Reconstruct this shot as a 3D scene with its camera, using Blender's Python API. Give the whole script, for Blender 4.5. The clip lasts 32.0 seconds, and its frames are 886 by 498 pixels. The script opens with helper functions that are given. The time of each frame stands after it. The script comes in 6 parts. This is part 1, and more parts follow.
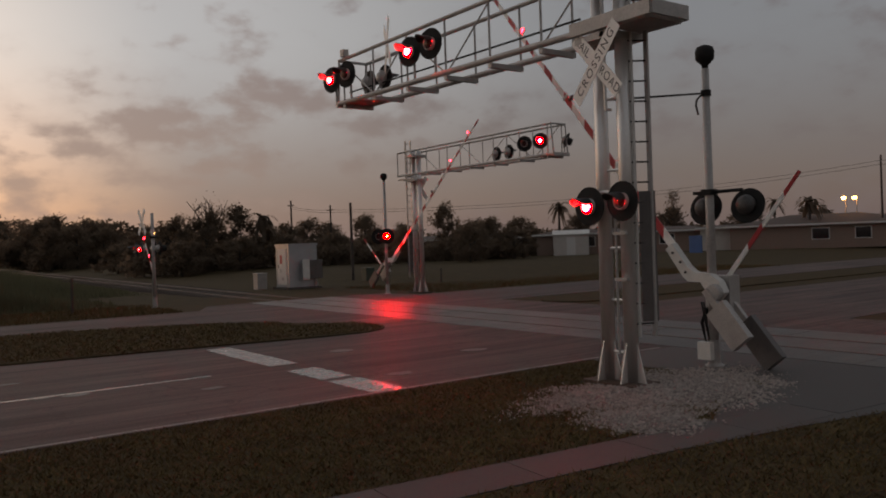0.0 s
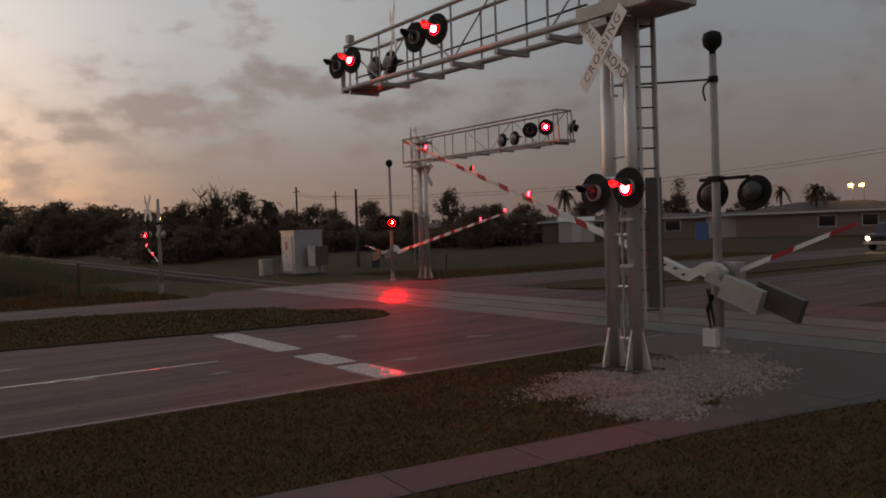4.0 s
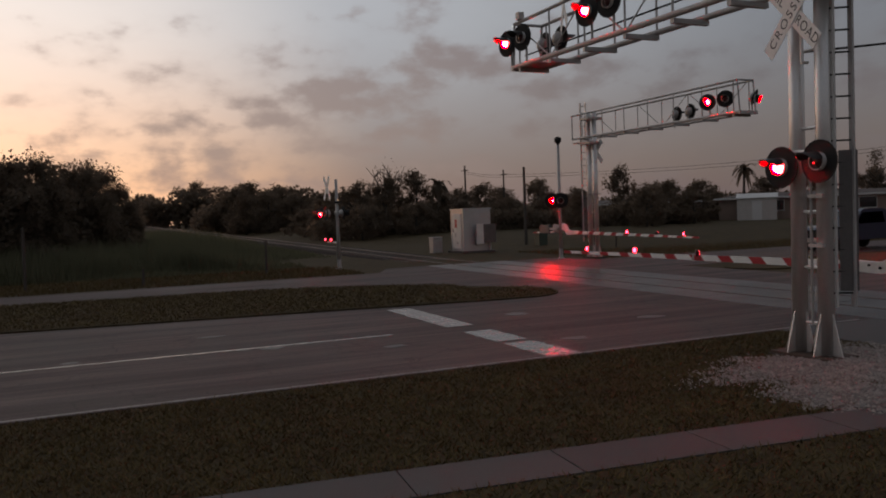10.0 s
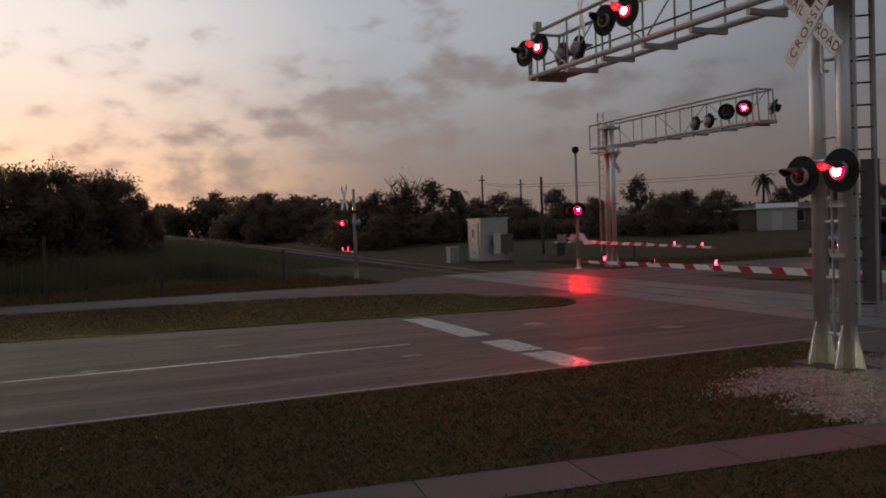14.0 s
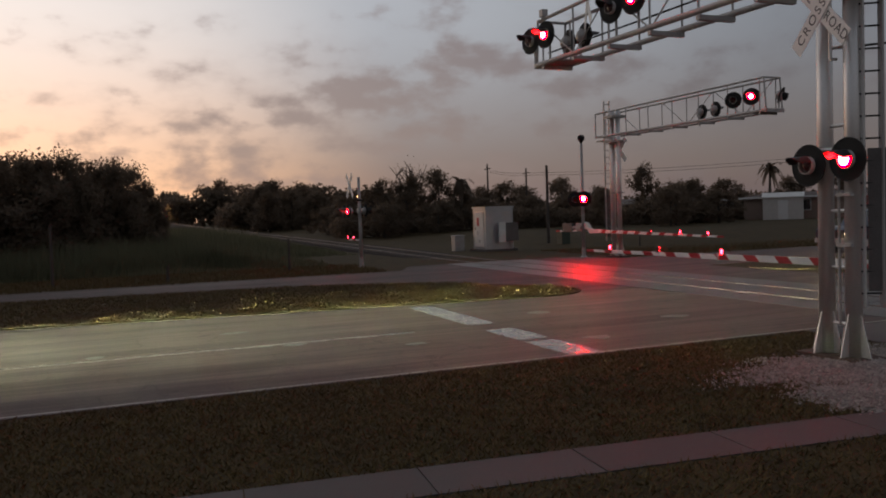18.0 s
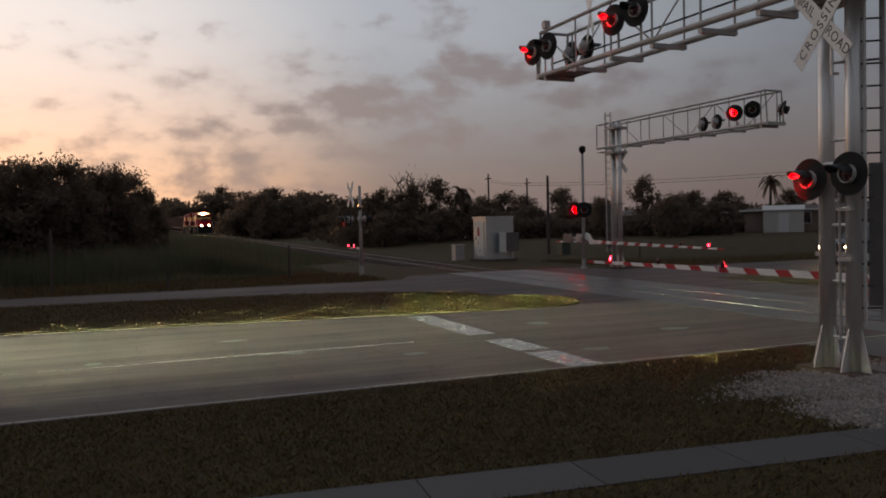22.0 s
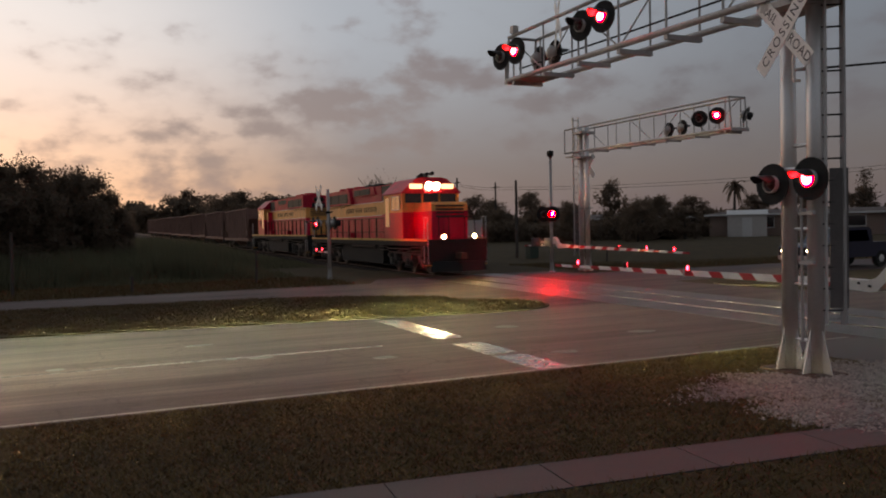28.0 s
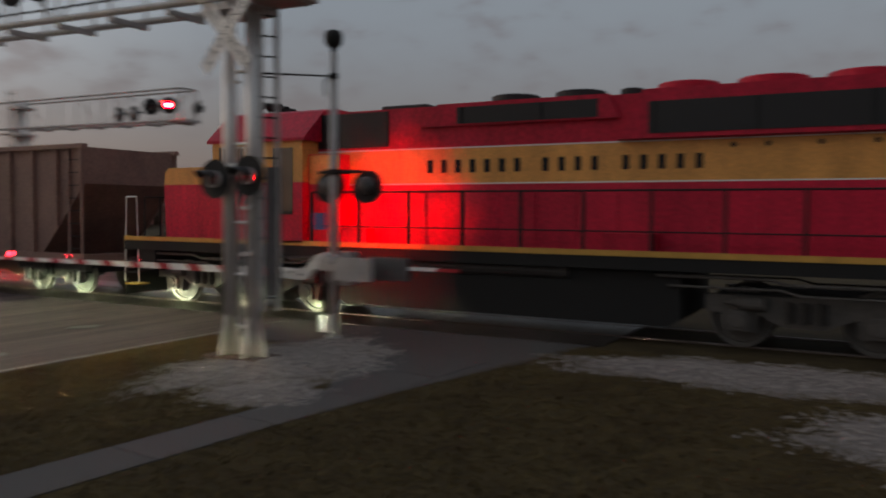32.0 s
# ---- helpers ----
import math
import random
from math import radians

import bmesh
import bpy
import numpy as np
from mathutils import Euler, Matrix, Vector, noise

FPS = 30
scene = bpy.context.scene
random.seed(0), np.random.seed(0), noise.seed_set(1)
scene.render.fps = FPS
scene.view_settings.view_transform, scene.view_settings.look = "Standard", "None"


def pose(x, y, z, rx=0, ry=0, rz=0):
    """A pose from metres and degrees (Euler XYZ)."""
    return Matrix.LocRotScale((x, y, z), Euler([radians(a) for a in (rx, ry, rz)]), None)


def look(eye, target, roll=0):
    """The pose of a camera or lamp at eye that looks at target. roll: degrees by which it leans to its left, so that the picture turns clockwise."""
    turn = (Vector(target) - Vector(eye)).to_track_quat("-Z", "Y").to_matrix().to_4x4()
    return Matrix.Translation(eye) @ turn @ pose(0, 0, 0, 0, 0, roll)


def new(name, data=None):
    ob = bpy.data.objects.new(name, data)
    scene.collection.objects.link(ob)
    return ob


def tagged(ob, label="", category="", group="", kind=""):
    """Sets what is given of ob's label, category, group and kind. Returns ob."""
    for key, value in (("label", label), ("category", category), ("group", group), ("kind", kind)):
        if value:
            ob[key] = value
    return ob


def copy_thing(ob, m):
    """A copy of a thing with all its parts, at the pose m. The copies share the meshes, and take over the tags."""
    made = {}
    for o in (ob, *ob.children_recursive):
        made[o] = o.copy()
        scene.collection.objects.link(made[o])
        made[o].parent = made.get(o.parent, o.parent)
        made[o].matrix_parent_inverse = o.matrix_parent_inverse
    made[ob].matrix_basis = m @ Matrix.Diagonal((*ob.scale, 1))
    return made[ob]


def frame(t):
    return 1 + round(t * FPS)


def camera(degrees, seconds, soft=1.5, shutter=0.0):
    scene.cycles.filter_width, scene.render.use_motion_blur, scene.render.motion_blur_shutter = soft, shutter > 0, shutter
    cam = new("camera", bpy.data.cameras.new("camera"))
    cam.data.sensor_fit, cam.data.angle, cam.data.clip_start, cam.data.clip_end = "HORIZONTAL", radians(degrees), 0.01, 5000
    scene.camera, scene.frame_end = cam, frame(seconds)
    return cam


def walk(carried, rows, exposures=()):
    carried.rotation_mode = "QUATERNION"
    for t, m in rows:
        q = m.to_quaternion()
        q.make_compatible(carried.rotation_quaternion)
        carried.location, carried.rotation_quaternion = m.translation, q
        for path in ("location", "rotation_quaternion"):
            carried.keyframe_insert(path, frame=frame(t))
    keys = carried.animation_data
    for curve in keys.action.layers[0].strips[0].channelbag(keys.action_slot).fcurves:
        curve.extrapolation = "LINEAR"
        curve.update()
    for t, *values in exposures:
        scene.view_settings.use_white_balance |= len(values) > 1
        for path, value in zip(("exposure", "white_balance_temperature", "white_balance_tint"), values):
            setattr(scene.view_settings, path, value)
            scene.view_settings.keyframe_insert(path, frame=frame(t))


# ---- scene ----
cam = camera(57.85, 32.0, soft=1.9, shutter=0.5)
PATH = [
    (0, look((0.005, -0.009, 2.260), (5.825, 8.123, 2.197), -2.06)),
    (0.5, look((0.003, -0.008, 2.261), (5.814, 8.129, 2.174), -2.10)),
    (1, look((0.011, -0.013, 2.254), (5.829, 8.120, 2.150), -2.36)),
    (1.5, look((0.021, -0.009, 2.253), (5.838, 8.124, 2.106), -2.57)),
    (2, look((0.008, -0.017, 2.259), (5.826, 8.115, 2.083), -2.66)),
    (2.5, look((0.015, -0.007, 2.251), (5.832, 8.125, 2.060), -2.21)),
    (3, look((0.001, -0.011, 2.253), (5.807, 8.128, 2.031), -1.84)),
    (3.5, look((-0.007, -0.012, 2.252), (5.778, 8.143, 2.031), -1.84)),
    (5.5, look((-0.002, -0.002, 2.254), (5.679, 8.223, 1.983), -2.23)),
    (6, look((0.000, 0.000, 2.250), (5.645, 8.249, 1.946), -2.15)),
    (6.5, look((-0.013, -0.004, 2.248), (5.569, 8.287, 1.941), -2.06)),
    (7, look((-0.016, -0.005, 2.247), (5.443, 8.367, 1.920), -2.00)),
    (7.5, look((-0.045, -0.012, 2.241), (5.053, 8.583, 1.879), -1.87)),
    (8, look((-0.070, -0.017, 2.242), (4.477, 8.881, 1.844), -1.84)),
    (8.5, look((-0.058, -0.020, 2.250), (4.151, 9.041, 1.847), -1.86)),
    (9, look((-0.058, -0.009, 2.245), (4.009, 9.117, 1.806), -1.87)),
    (9.5, look((-0.058, -0.012, 2.250), (3.927, 9.149, 1.801), -2.20)),
    (10, look((-0.066, -0.020, 2.255), (3.877, 9.160, 1.829), -2.13)),
    (10.5, look((-0.065, -0.019, 2.251), (3.861, 9.169, 1.844), -1.75)),
    (11, look((-0.074, -0.026, 2.252), (3.847, 9.165, 1.859), -1.84)),
    (11.5, look((-0.074, -0.043, 2.259), (3.845, 9.149, 1.877), -2.29)),
    (12, look((-0.053, -0.036, 2.256), (3.875, 9.153, 1.884), -2.54)),
    (12.5, look((-0.043, -0.013, 2.249), (3.882, 9.178, 1.900), -2.58)),
    (13, look((-0.055, -0.015, 2.250), (3.857, 9.182, 1.927), -1.89)),
    (13.5, look((-0.058, -0.001, 2.247), (3.822, 9.211, 1.957), -1.54)),
    (14, look((-0.060, -0.004, 2.248), (3.693, 9.261, 1.952), -2.06)),
    (14.5, look((-0.069, -0.020, 2.255), (3.607, 9.274, 1.930), -2.04)),
    (16.5, look((-0.063, -0.018, 2.254), (3.620, 9.268, 1.802), -2.19)),
    (17, look((-0.062, -0.016, 2.250), (3.594, 9.280, 1.787), -2.19)),
    (17.5, look((-0.068, -0.024, 2.254), (3.594, 9.271, 1.818), -2.17)),
    (18, look((-0.059, -0.003, 2.244), (3.629, 9.282, 1.807), -1.92)),
    (18.5, look((-0.055, 0.002, 2.243), (3.630, 9.287, 1.791), -1.59)),
    (19, look((-0.063, -0.004, 2.247), (3.618, 9.283, 1.787), -1.57)),
    (19.5, look((-0.048, 0.007, 2.242), (3.636, 9.292, 1.791), -1.59)),
    (20, look((-0.040, 0.007, 2.250), (3.628, 9.299, 1.806), -1.71)),
    (20.5, look((-0.046, -0.002, 2.249), (3.611, 9.295, 1.816), -1.71)),
    (21, look((-0.062, -0.016, 2.247), (3.591, 9.283, 1.821), -1.79)),
    (21.5, look((-0.055, -0.005, 2.252), (3.615, 9.289, 1.861), -1.30)),
    (22, look((-0.060, 0.006, 2.257), (3.631, 9.295, 1.933), -1.31)),
    (22.5, look((-0.035, 0.013, 2.249), (3.729, 9.272, 1.942), -1.24)),
    (23, look((-0.045, 0.022, 2.246), (3.808, 9.246, 1.962), -1.23)),
    (23.5, look((-0.037, 0.030, 2.247), (3.901, 9.218, 1.955), -1.41)),
    (24, look((-0.040, 0.032, 2.247), (3.923, 9.209, 1.968), -1.70)),
    (24.5, look((-0.032, 0.014, 2.249), (3.901, 9.204, 1.994), -1.94)),
    (25, look((-0.048, -0.007, 2.254), (3.892, 9.180, 1.978), -1.76)),
    (25.5, look((-0.055, -0.008, 2.251), (3.859, 9.190, 1.989), -1.54)),
    (27.5, look((-0.073, -0.011, 2.250), (3.810, 9.201, 1.997), -1.62)),
    (28, look((-0.057, 0.009, 2.249), (3.994, 9.147, 1.967), -1.22)),
    (28.5, look((-0.048, 0.022, 2.243), (4.234, 9.053, 1.935), -0.94)),
    (29, look((-0.032, 0.025, 2.242), (4.506, 8.926, 1.827), -0.73)),
    (29.5, look((-0.026, 0.028, 2.248), (4.736, 8.804, 1.687), -0.52)),
    (30, look((-0.020, 0.028, 2.248), (4.831, 8.750, 1.626), -0.34)),
    (30.5, look((-0.020, 0.009, 2.241), (5.108, 8.570, 1.605), -0.16)),
    (31, look((-0.015, -0.035, 2.251), (6.064, 7.880, 1.628), 0.11)),
    (31.4, look((0.015, -0.086, 2.265), (7.118, 6.930, 1.688), 0.46)),
    (31.5, look((0.023, -0.100, 2.268), (7.366, 6.664, 1.700), 0.04)),
    (31.7, look((0.036, -0.117, 2.281), (7.928, 6.001, 1.753), 0.32)),
    (32, look((0.054, -0.131, 2.299), (8.820, 4.657, 1.825), 0.38)),
]
walk(cam, PATH, exposures=[(0.0, 0.17, 8050, 24), (3.0, 0.22, 7950, 23), (7.0, 0.22, 7850, 22), (9.0, 0.11, 7350, 23), (28.0, 0.11, 7150, 22), (29.0, 0.12, 7200, 19), (30.0, 0.12, 7200, 19), (31.0, 0.24, 7150, 19), (32.0, 0.38, 7150, 19)])

# ---- sky and light ----
world = bpy.data.worlds.new("dusk")
scene.world = world
world.use_nodes = True
WT = world.node_tree
WT.nodes.clear()


def wnode(kind, **props):
    n = WT.nodes.new(kind)
    for k, v in props.items():
        setattr(n, k, v)
    return n


def wmath(op, a, b=None, c=None, clamp=False):
    n = wnode("ShaderNodeMath", operation=op, use_clamp=clamp)
    for i, v in enumerate((a, b, c)):
        if v is None:
            continue
        if isinstance(v, (int, float)):
            n.inputs[i].default_value = v
        else:
            WT.links.new(v, n.inputs[i])
    return n.outputs[0]


def wmix(fac, a, b):
    n = wnode("ShaderNodeMix", data_type="RGBA")
    for i, v in ((0, fac), (6, a), (7, b)):
        if isinstance(v, (int, float)):
            n.inputs[i].default_value = v
        elif isinstance(v, tuple):
            n.inputs[i].default_value = (*v, 1)
        else:
            WT.links.new(v, n.inputs[i])
    return n.outputs[2]


def smooth(v, lo, hi):
    n = wnode("ShaderNodeMapRange", interpolation_type="SMOOTHSTEP")
    n.inputs[1].default_value, n.inputs[2].default_value = lo, hi
    WT.links.new(v, n.inputs[0])
    return n.outputs[0]


def build_sky():
    co = wnode("ShaderNodeTexCoord").outputs["Generated"]
    sep = wnode("ShaderNodeSeparateXYZ")
    WT.links.new(co, sep.inputs[0])
    z = sep.outputs[2]

    def toward(v):
        n = wnode("ShaderNodeVectorMath", operation="DOT_PRODUCT")
        v = Vector(v).normalized()
        n.inputs[1].default_value = v
        WT.links.new(co, n.inputs[0])
        return n.outputs["Value"]

    sunset = toward((-0.35, 0.94, 0.02))
    low = smooth(z, 0.02, 0.26)
    # cool dusk sky, paler and warmer towards the sunset
    cool = wmix(low, (0.112, 0.109, 0.120), (0.162, 0.208, 0.250))
    mid = wmix(low, (0.190, 0.175, 0.184), (0.395, 0.480, 0.540))
    warm = wmix(low, (0.98, 0.66, 0.43), (0.86, 0.89, 0.86))
    sky = wmix(smooth(sunset, 0.30, 0.90), cool, mid)
    sky = wmix(smooth(sunset, 0.76, 0.99), sky, warm)
    # lumpy cloud texture
    noise_in = wnode("ShaderNodeMapping")
    noise_in.inputs["Scale"].default_value = (6.0, 6.0, 11.0)
    WT.links.new(co, noise_in.inputs[0])
    nz = wnode("ShaderNodeTexNoise")
    nz.inputs["Scale"].default_value, nz.inputs["Detail"].default_value, nz.inputs["Roughness"].default_value = 2.9, 5.0, 0.50
    WT.links.new(noise_in.outputs[0], nz.inputs["Vector"])
    n1 = nz.outputs[0]
    cloud = None
    # each cloud: degrees from north and over the horizon, half width and half height in degrees, its depth
    for az, el, wide, tall, deep in (
            (14.9, 8.5, 3.6, 1.3, 1.35), (9.6, 7.2, 4.1, 1.1, 1.35), (18.9, 8.9, 2.3, 1.7, 1.2), (23.2, 10.5, 4.4, 1.7, 1.3),
            (21.3, 6.0, 4.6, 1.5, 1.2), (16.5, 13.6, 2.0, 1.1, 0.55), (1.0, 8.6, 1.1, 0.9, 0.8), (3.2, 6.3, 1.7, 0.5, 0.8),
            (6.9, 5.0, 2.0, 0.8, 0.7), (-4.6, 4.0, 4.8, 2.3, 1.7), (1.8, 3.2, 5.0, 1.7, 1.6), (37.5, 8.8, 5.5, 1.6, 0.8),
            (29.7, 10.3, 3.6, 1.8, 0.6), (18.0, 3.2, 9.0, 1.6, 0.8), (29.0, 6.0, 6.0, 2.2, 0.55), (51.3, 7.5, 4.5, 2.2, 0.5), (63.0, 5.0, 9.0, 2.0, 0.35)):
        a0, e0 = radians(az), radians(el)
        m = Vector((math.sin(a0) * math.cos(e0), math.cos(a0) * math.cos(e0), math.sin(e0)))
        side = Vector((m.y, -m.x, 0)).normalized()
        a, b = toward(side), toward(m.cross(side))
        a = wmath("DIVIDE", a, radians(wide))
        b = wmath("DIVIDE", b, radians(tall))
        r = wmath("ADD", wmath("MULTIPLY", a, a), wmath("MULTIPLY", b, b))
        body = wmath("MULTIPLY", wmath("SUBTRACT", 1.7, r), deep * 0.6)
        ahead = wmath("GREATER_THAN", toward(m), 0.5)
        body = wmath("MULTIPLY", wmath("MAXIMUM", body, 0.0), ahead)
        cloud = body if cloud is None else wmath("ADD", cloud, body)
    cloud = wmath("MINIMUM", cloud, 1.1)
    thick = wmath("ADD", wmath("MULTIPLY", cloud, 0.52), wmath("MULTIPLY", wmath("SUBTRACT", n1, 0.5), 3.3))
    mask = smooth(thick, 0.16, 1.05)
    veil = wmath("MULTIPLY", wmath("MULTIPLY", smooth(n1, 0.40, 0.66), 0.44), wmath("MULTIPLY", smooth(z, 0.30, 0.04), smooth(sunset, 0.985, 0.90)))
    dark = wmix(smooth(sunset, 0.40, 0.97), (0.118, 0.124, 0.146), (0.262, 0.238, 0.244))
    sky = wmix(veil, sky, dark)
    sky = wmix(wmath("MULTIPLY", mask, 0.86), sky, dark)
    # the clear sky far above and round about
    air = wnode("ShaderNodeTexSky", sky_type="NISHITA", sun_disc=False)
    air.sun_elevation, air.sun_rotation = radians(1.5), radians(-20)
    air_s = wnode("ShaderNodeBackground")
    air_s.inputs[1].default_value = 0.02
    WT.links.new(air.outputs[0], air_s.inputs[0])
    bg = wnode("ShaderNodeBackground")
    WT.links.new(sky, bg.inputs[0])
    bg.inputs[1].default_value = 0.89
    add = wnode("ShaderNodeAddShader")
    WT.links.new(bg.outputs[0], add.inputs[0])
    WT.links.new(air_s.outputs[0], add.inputs[1])
    out = wnode("ShaderNodeOutputWorld")
    WT.links.new(add.outputs[0], out.inputs[0])


build_sky()

# ---- materials ----


def material(name, colour, rough=0.6, metal=0.0, vary=0.25, scale=8.0, bump=0.2, fine=60.0, second=None, glow=None, strength=0.0, coat=0.0, spec=0.5, per=0.0, stretch=None):
    m = bpy.data.materials.new(name)
    m.use_nodes = True
    t = m.node_tree
    b = t.nodes["Principled BSDF"]
    b.inputs["Roughness"].default_value, b.inputs["Metallic"].default_value = rough, metal
    b.inputs["Specular IOR Level"].default_value = spec
    b.inputs["Coat Weight"].default_value = coat
    if glow:
        b.inputs["Emission Color"].default_value, b.inputs["Emission Strength"].default_value = (*glow, 1), strength
    co = t.nodes.new("ShaderNodeTexCoord")
    big = t.nodes.new("ShaderNodeTexNoise")
    big.inputs["Scale"].default_value, big.inputs["Detail"].default_value, big.inputs["Roughness"].default_value = scale, 6, 0.65
    small = t.nodes.new("ShaderNodeTexNoise")
    small.inputs["Scale"].default_value, small.inputs["Detail"].default_value = fine, 4
    src = co.outputs["Object"]
    if stretch:
        mp = t.nodes.new("ShaderNodeMapping")
        mp.inputs["Scale"].default_value = stretch
        t.links.new(src, mp.inputs[0])
        t.links.new(mp.outputs[0], big.inputs["Vector"])
    else:
        t.links.new(src, big.inputs["Vector"])
    t.links.new(src, small.inputs["Vector"])
    mixer = t.nodes.new("ShaderNodeMath")
    mixer.operation = "MULTIPLY_ADD"
    mixer.inputs[1].default_value = 0.45
    t.links.new(small.outputs[0], mixer.inputs[0])
    half = t.nodes.new("ShaderNodeMath")
    half.operation = "MULTIPLY"
    half.inputs[1].default_value = 0.55
    t.links.new(big.outputs[0], half.inputs[0])
    t.links.new(half.outputs[0], mixer.inputs[2])
    ramp = t.nodes.new("ShaderNodeValToRGB")
    d = second or tuple(c * (1 - vary) for c in colour)
    l = tuple(min(1, c * (1 + vary * 0.7)) for c in colour)
    ramp.color_ramp.elements[0].position, ramp.color_ramp.elements[1].position = 0.33, 0.67
    ramp.color_ramp.elements[0].color, ramp.color_ramp.elements[1].color = (*d, 1), (*l, 1)
    t.links.new(mixer.outputs[0], ramp.inputs[0])
    colour_out = ramp.outputs[0]
    if per:
        info = t.nodes.new("ShaderNodeObjectInfo")
        hsv = t.nodes.new("ShaderNodeHueSaturation")
        rng = t.nodes.new("ShaderNodeMapRange")
        rng.inputs[3].default_value, rng.inputs[4].default_value = 1 - per, 1 + per
        t.links.new(info.outputs["Random"], rng.inputs[0])
        t.links.new(rng.outputs[0], hsv.inputs["Value"])
        t.links.new(colour_out, hsv.inputs["Color"])
        colour_out = hsv.outputs[0]
    t.links.new(colour_out, b.inputs["Base Color"])
    if bump:
        bp = t.nodes.new("ShaderNodeBump")
        bp.inputs["Strength"].default_value, bp.inputs["Distance"].default_value = bump, 0.02
        t.links.new(mixer.outputs[0], bp.inputs["Height"])
        t.links.new(bp.outputs[0], b.inputs["Normal"])
    if rough > 0.15:
        rr = t.nodes.new("ShaderNodeMapRange")
        rr.inputs[3].default_value, rr.inputs[4].default_value = rough * 0.85, min(1, rough * 1.15)
        t.links.new(big.outputs[0], rr.inputs[0])
        t.links.new(rr.outputs[0], b.inputs["Roughness"])
    return m



def leafy(m, colour, share):
    """Thin leaves let some of the light behind them through."""
    t = m.node_tree
    b, out = t.nodes["Principled BSDF"], t.nodes["Material Output"]
    thin = t.nodes.new("ShaderNodeBsdfTranslucent")
    thin.inputs["Color"].default_value = (*colour, 1)
    mix = t.nodes.new("ShaderNodeMixShader")
    mix.inputs[0].default_value = share
    t.links.new(b.outputs[0], mix.inputs[1])
    t.links.new(thin.outputs[0], mix.inputs[2])
    t.links.new(mix.outputs[0], out.inputs[0])
    return m


def road_material(name, colour, rough, spec=0.5):
    """Worn asphalt: wheel streaks along the road, blotches, grit and fine cracks."""
    m = bpy.data.materials.new(name)
    m.use_nodes = True
    t = m.node_tree
    b = t.nodes["Principled BSDF"]
    b.inputs["Specular IOR Level"].default_value = spec
    co = t.nodes.new("ShaderNodeTexCoord").outputs["Object"]

    def noise(scale, stretch, detail=5, warp=0.0):
        mp = t.nodes.new("ShaderNodeMapping")
        mp.inputs["Scale"].default_value = stretch
        t.links.new(co, mp.inputs[0])
        n = t.nodes.new("ShaderNodeTexNoise")
        n.inputs["Scale"].default_value, n.inputs["Detail"].default_value, n.inputs["Distortion"].default_value = scale, detail, warp
        t.links.new(mp.outputs[0], n.inputs["Vector"])
        return n.outputs[0]

    def mul(a, c, lo, hi):
        r = t.nodes.new("ShaderNodeMapRange")
        r.inputs[1].default_value, r.inputs[2].default_value, r.inputs[3].default_value, r.inputs[4].default_value = 0.32, 0.68, lo, hi
        t.links.new(a, r.inputs[0])
        if c is None:
            return r.outputs[0]
        n = t.nodes.new("ShaderNodeMath")
        n.operation = "MULTIPLY"
        t.links.new(r.outputs[0], n.inputs[0])
        t.links.new(c, n.inputs[1])
        return n.outputs[0]

    streak = noise(1.0, (0.10, 1.3, 1), 6, 0.4)
    thin = noise(1.0, (0.35, 6.0, 1), 5, 0.3)
    blotch = noise(0.5, (1, 1, 1), 6, 0.6)
    grit = noise(34.0, (1, 1, 1), 3)
    v = mul(streak, None, 0.62, 1.38)
    v = mul(thin, v, 0.78, 1.22)
    v = mul(blotch, v, 0.80, 1.20)
    v = mul(grit, v, 0.75, 1.25)
    vo = t.nodes.new("ShaderNodeTexVoronoi")
    vo.feature = "DISTANCE_TO_EDGE"
    vo.inputs["Scale"].default_value = 0.42
    wob = t.nodes.new("ShaderNodeVectorMath")
    wob.operation = "MULTIPLY_ADD"
    wn = t.nodes.new("ShaderNodeTexNoise")
    wn.inputs["Scale"].default_value = 1.4
    t.links.new(co, wn.inputs["Vector"])
    t.links.new(wn.outputs["Color"], wob.inputs[0])
    wob.inputs[1].default_value = (1.6, 1.6, 0)
    t.links.new(co, wob.inputs[2])
    t.links.new(wob.outputs[0], vo.inputs["Vector"])
    cr = t.nodes.new("ShaderNodeMapRange")
    cr.inputs[1].default_value, cr.inputs[2].default_value, cr.inputs[3].default_value, cr.inputs[4].default_value = 0.0, 0.012, 0.62, 1.0
    t.links.new(vo.outputs["Distance"], cr.inputs[0])
    n = t.nodes.new("ShaderNodeMath")
    n.operation = "MULTIPLY"
    t.links.new(v, n.inputs[0])
    t.links.new(cr.outputs[0], n.inputs[1])
    mix = t.nodes.new("ShaderNodeVectorMath")
    mix.operation = "SCALE"
    mix.inputs[0].default_value = colour
    t.links.new(n.outputs[0], mix.inputs["Scale"])
    t.links.new(mix.outputs[0], b.inputs["Base Color"])
    rr = t.nodes.new("ShaderNodeMapRange")
    rr.inputs[3].default_value, rr.inputs[4].default_value = rough * 0.75, rough * 1.2
    t.links.new(blotch, rr.inputs[0])
    t.links.new(rr.outputs[0], b.inputs["Roughness"])
    bp = t.nodes.new("ShaderNodeBump")
    bp.inputs["Strength"].default_value, bp.inputs["Distance"].default_value = 0.22, 0.015
    t.links.new(grit, bp.inputs["Height"])
    t.links.new(bp.outputs[0], b.inputs["Normal"])
    return m


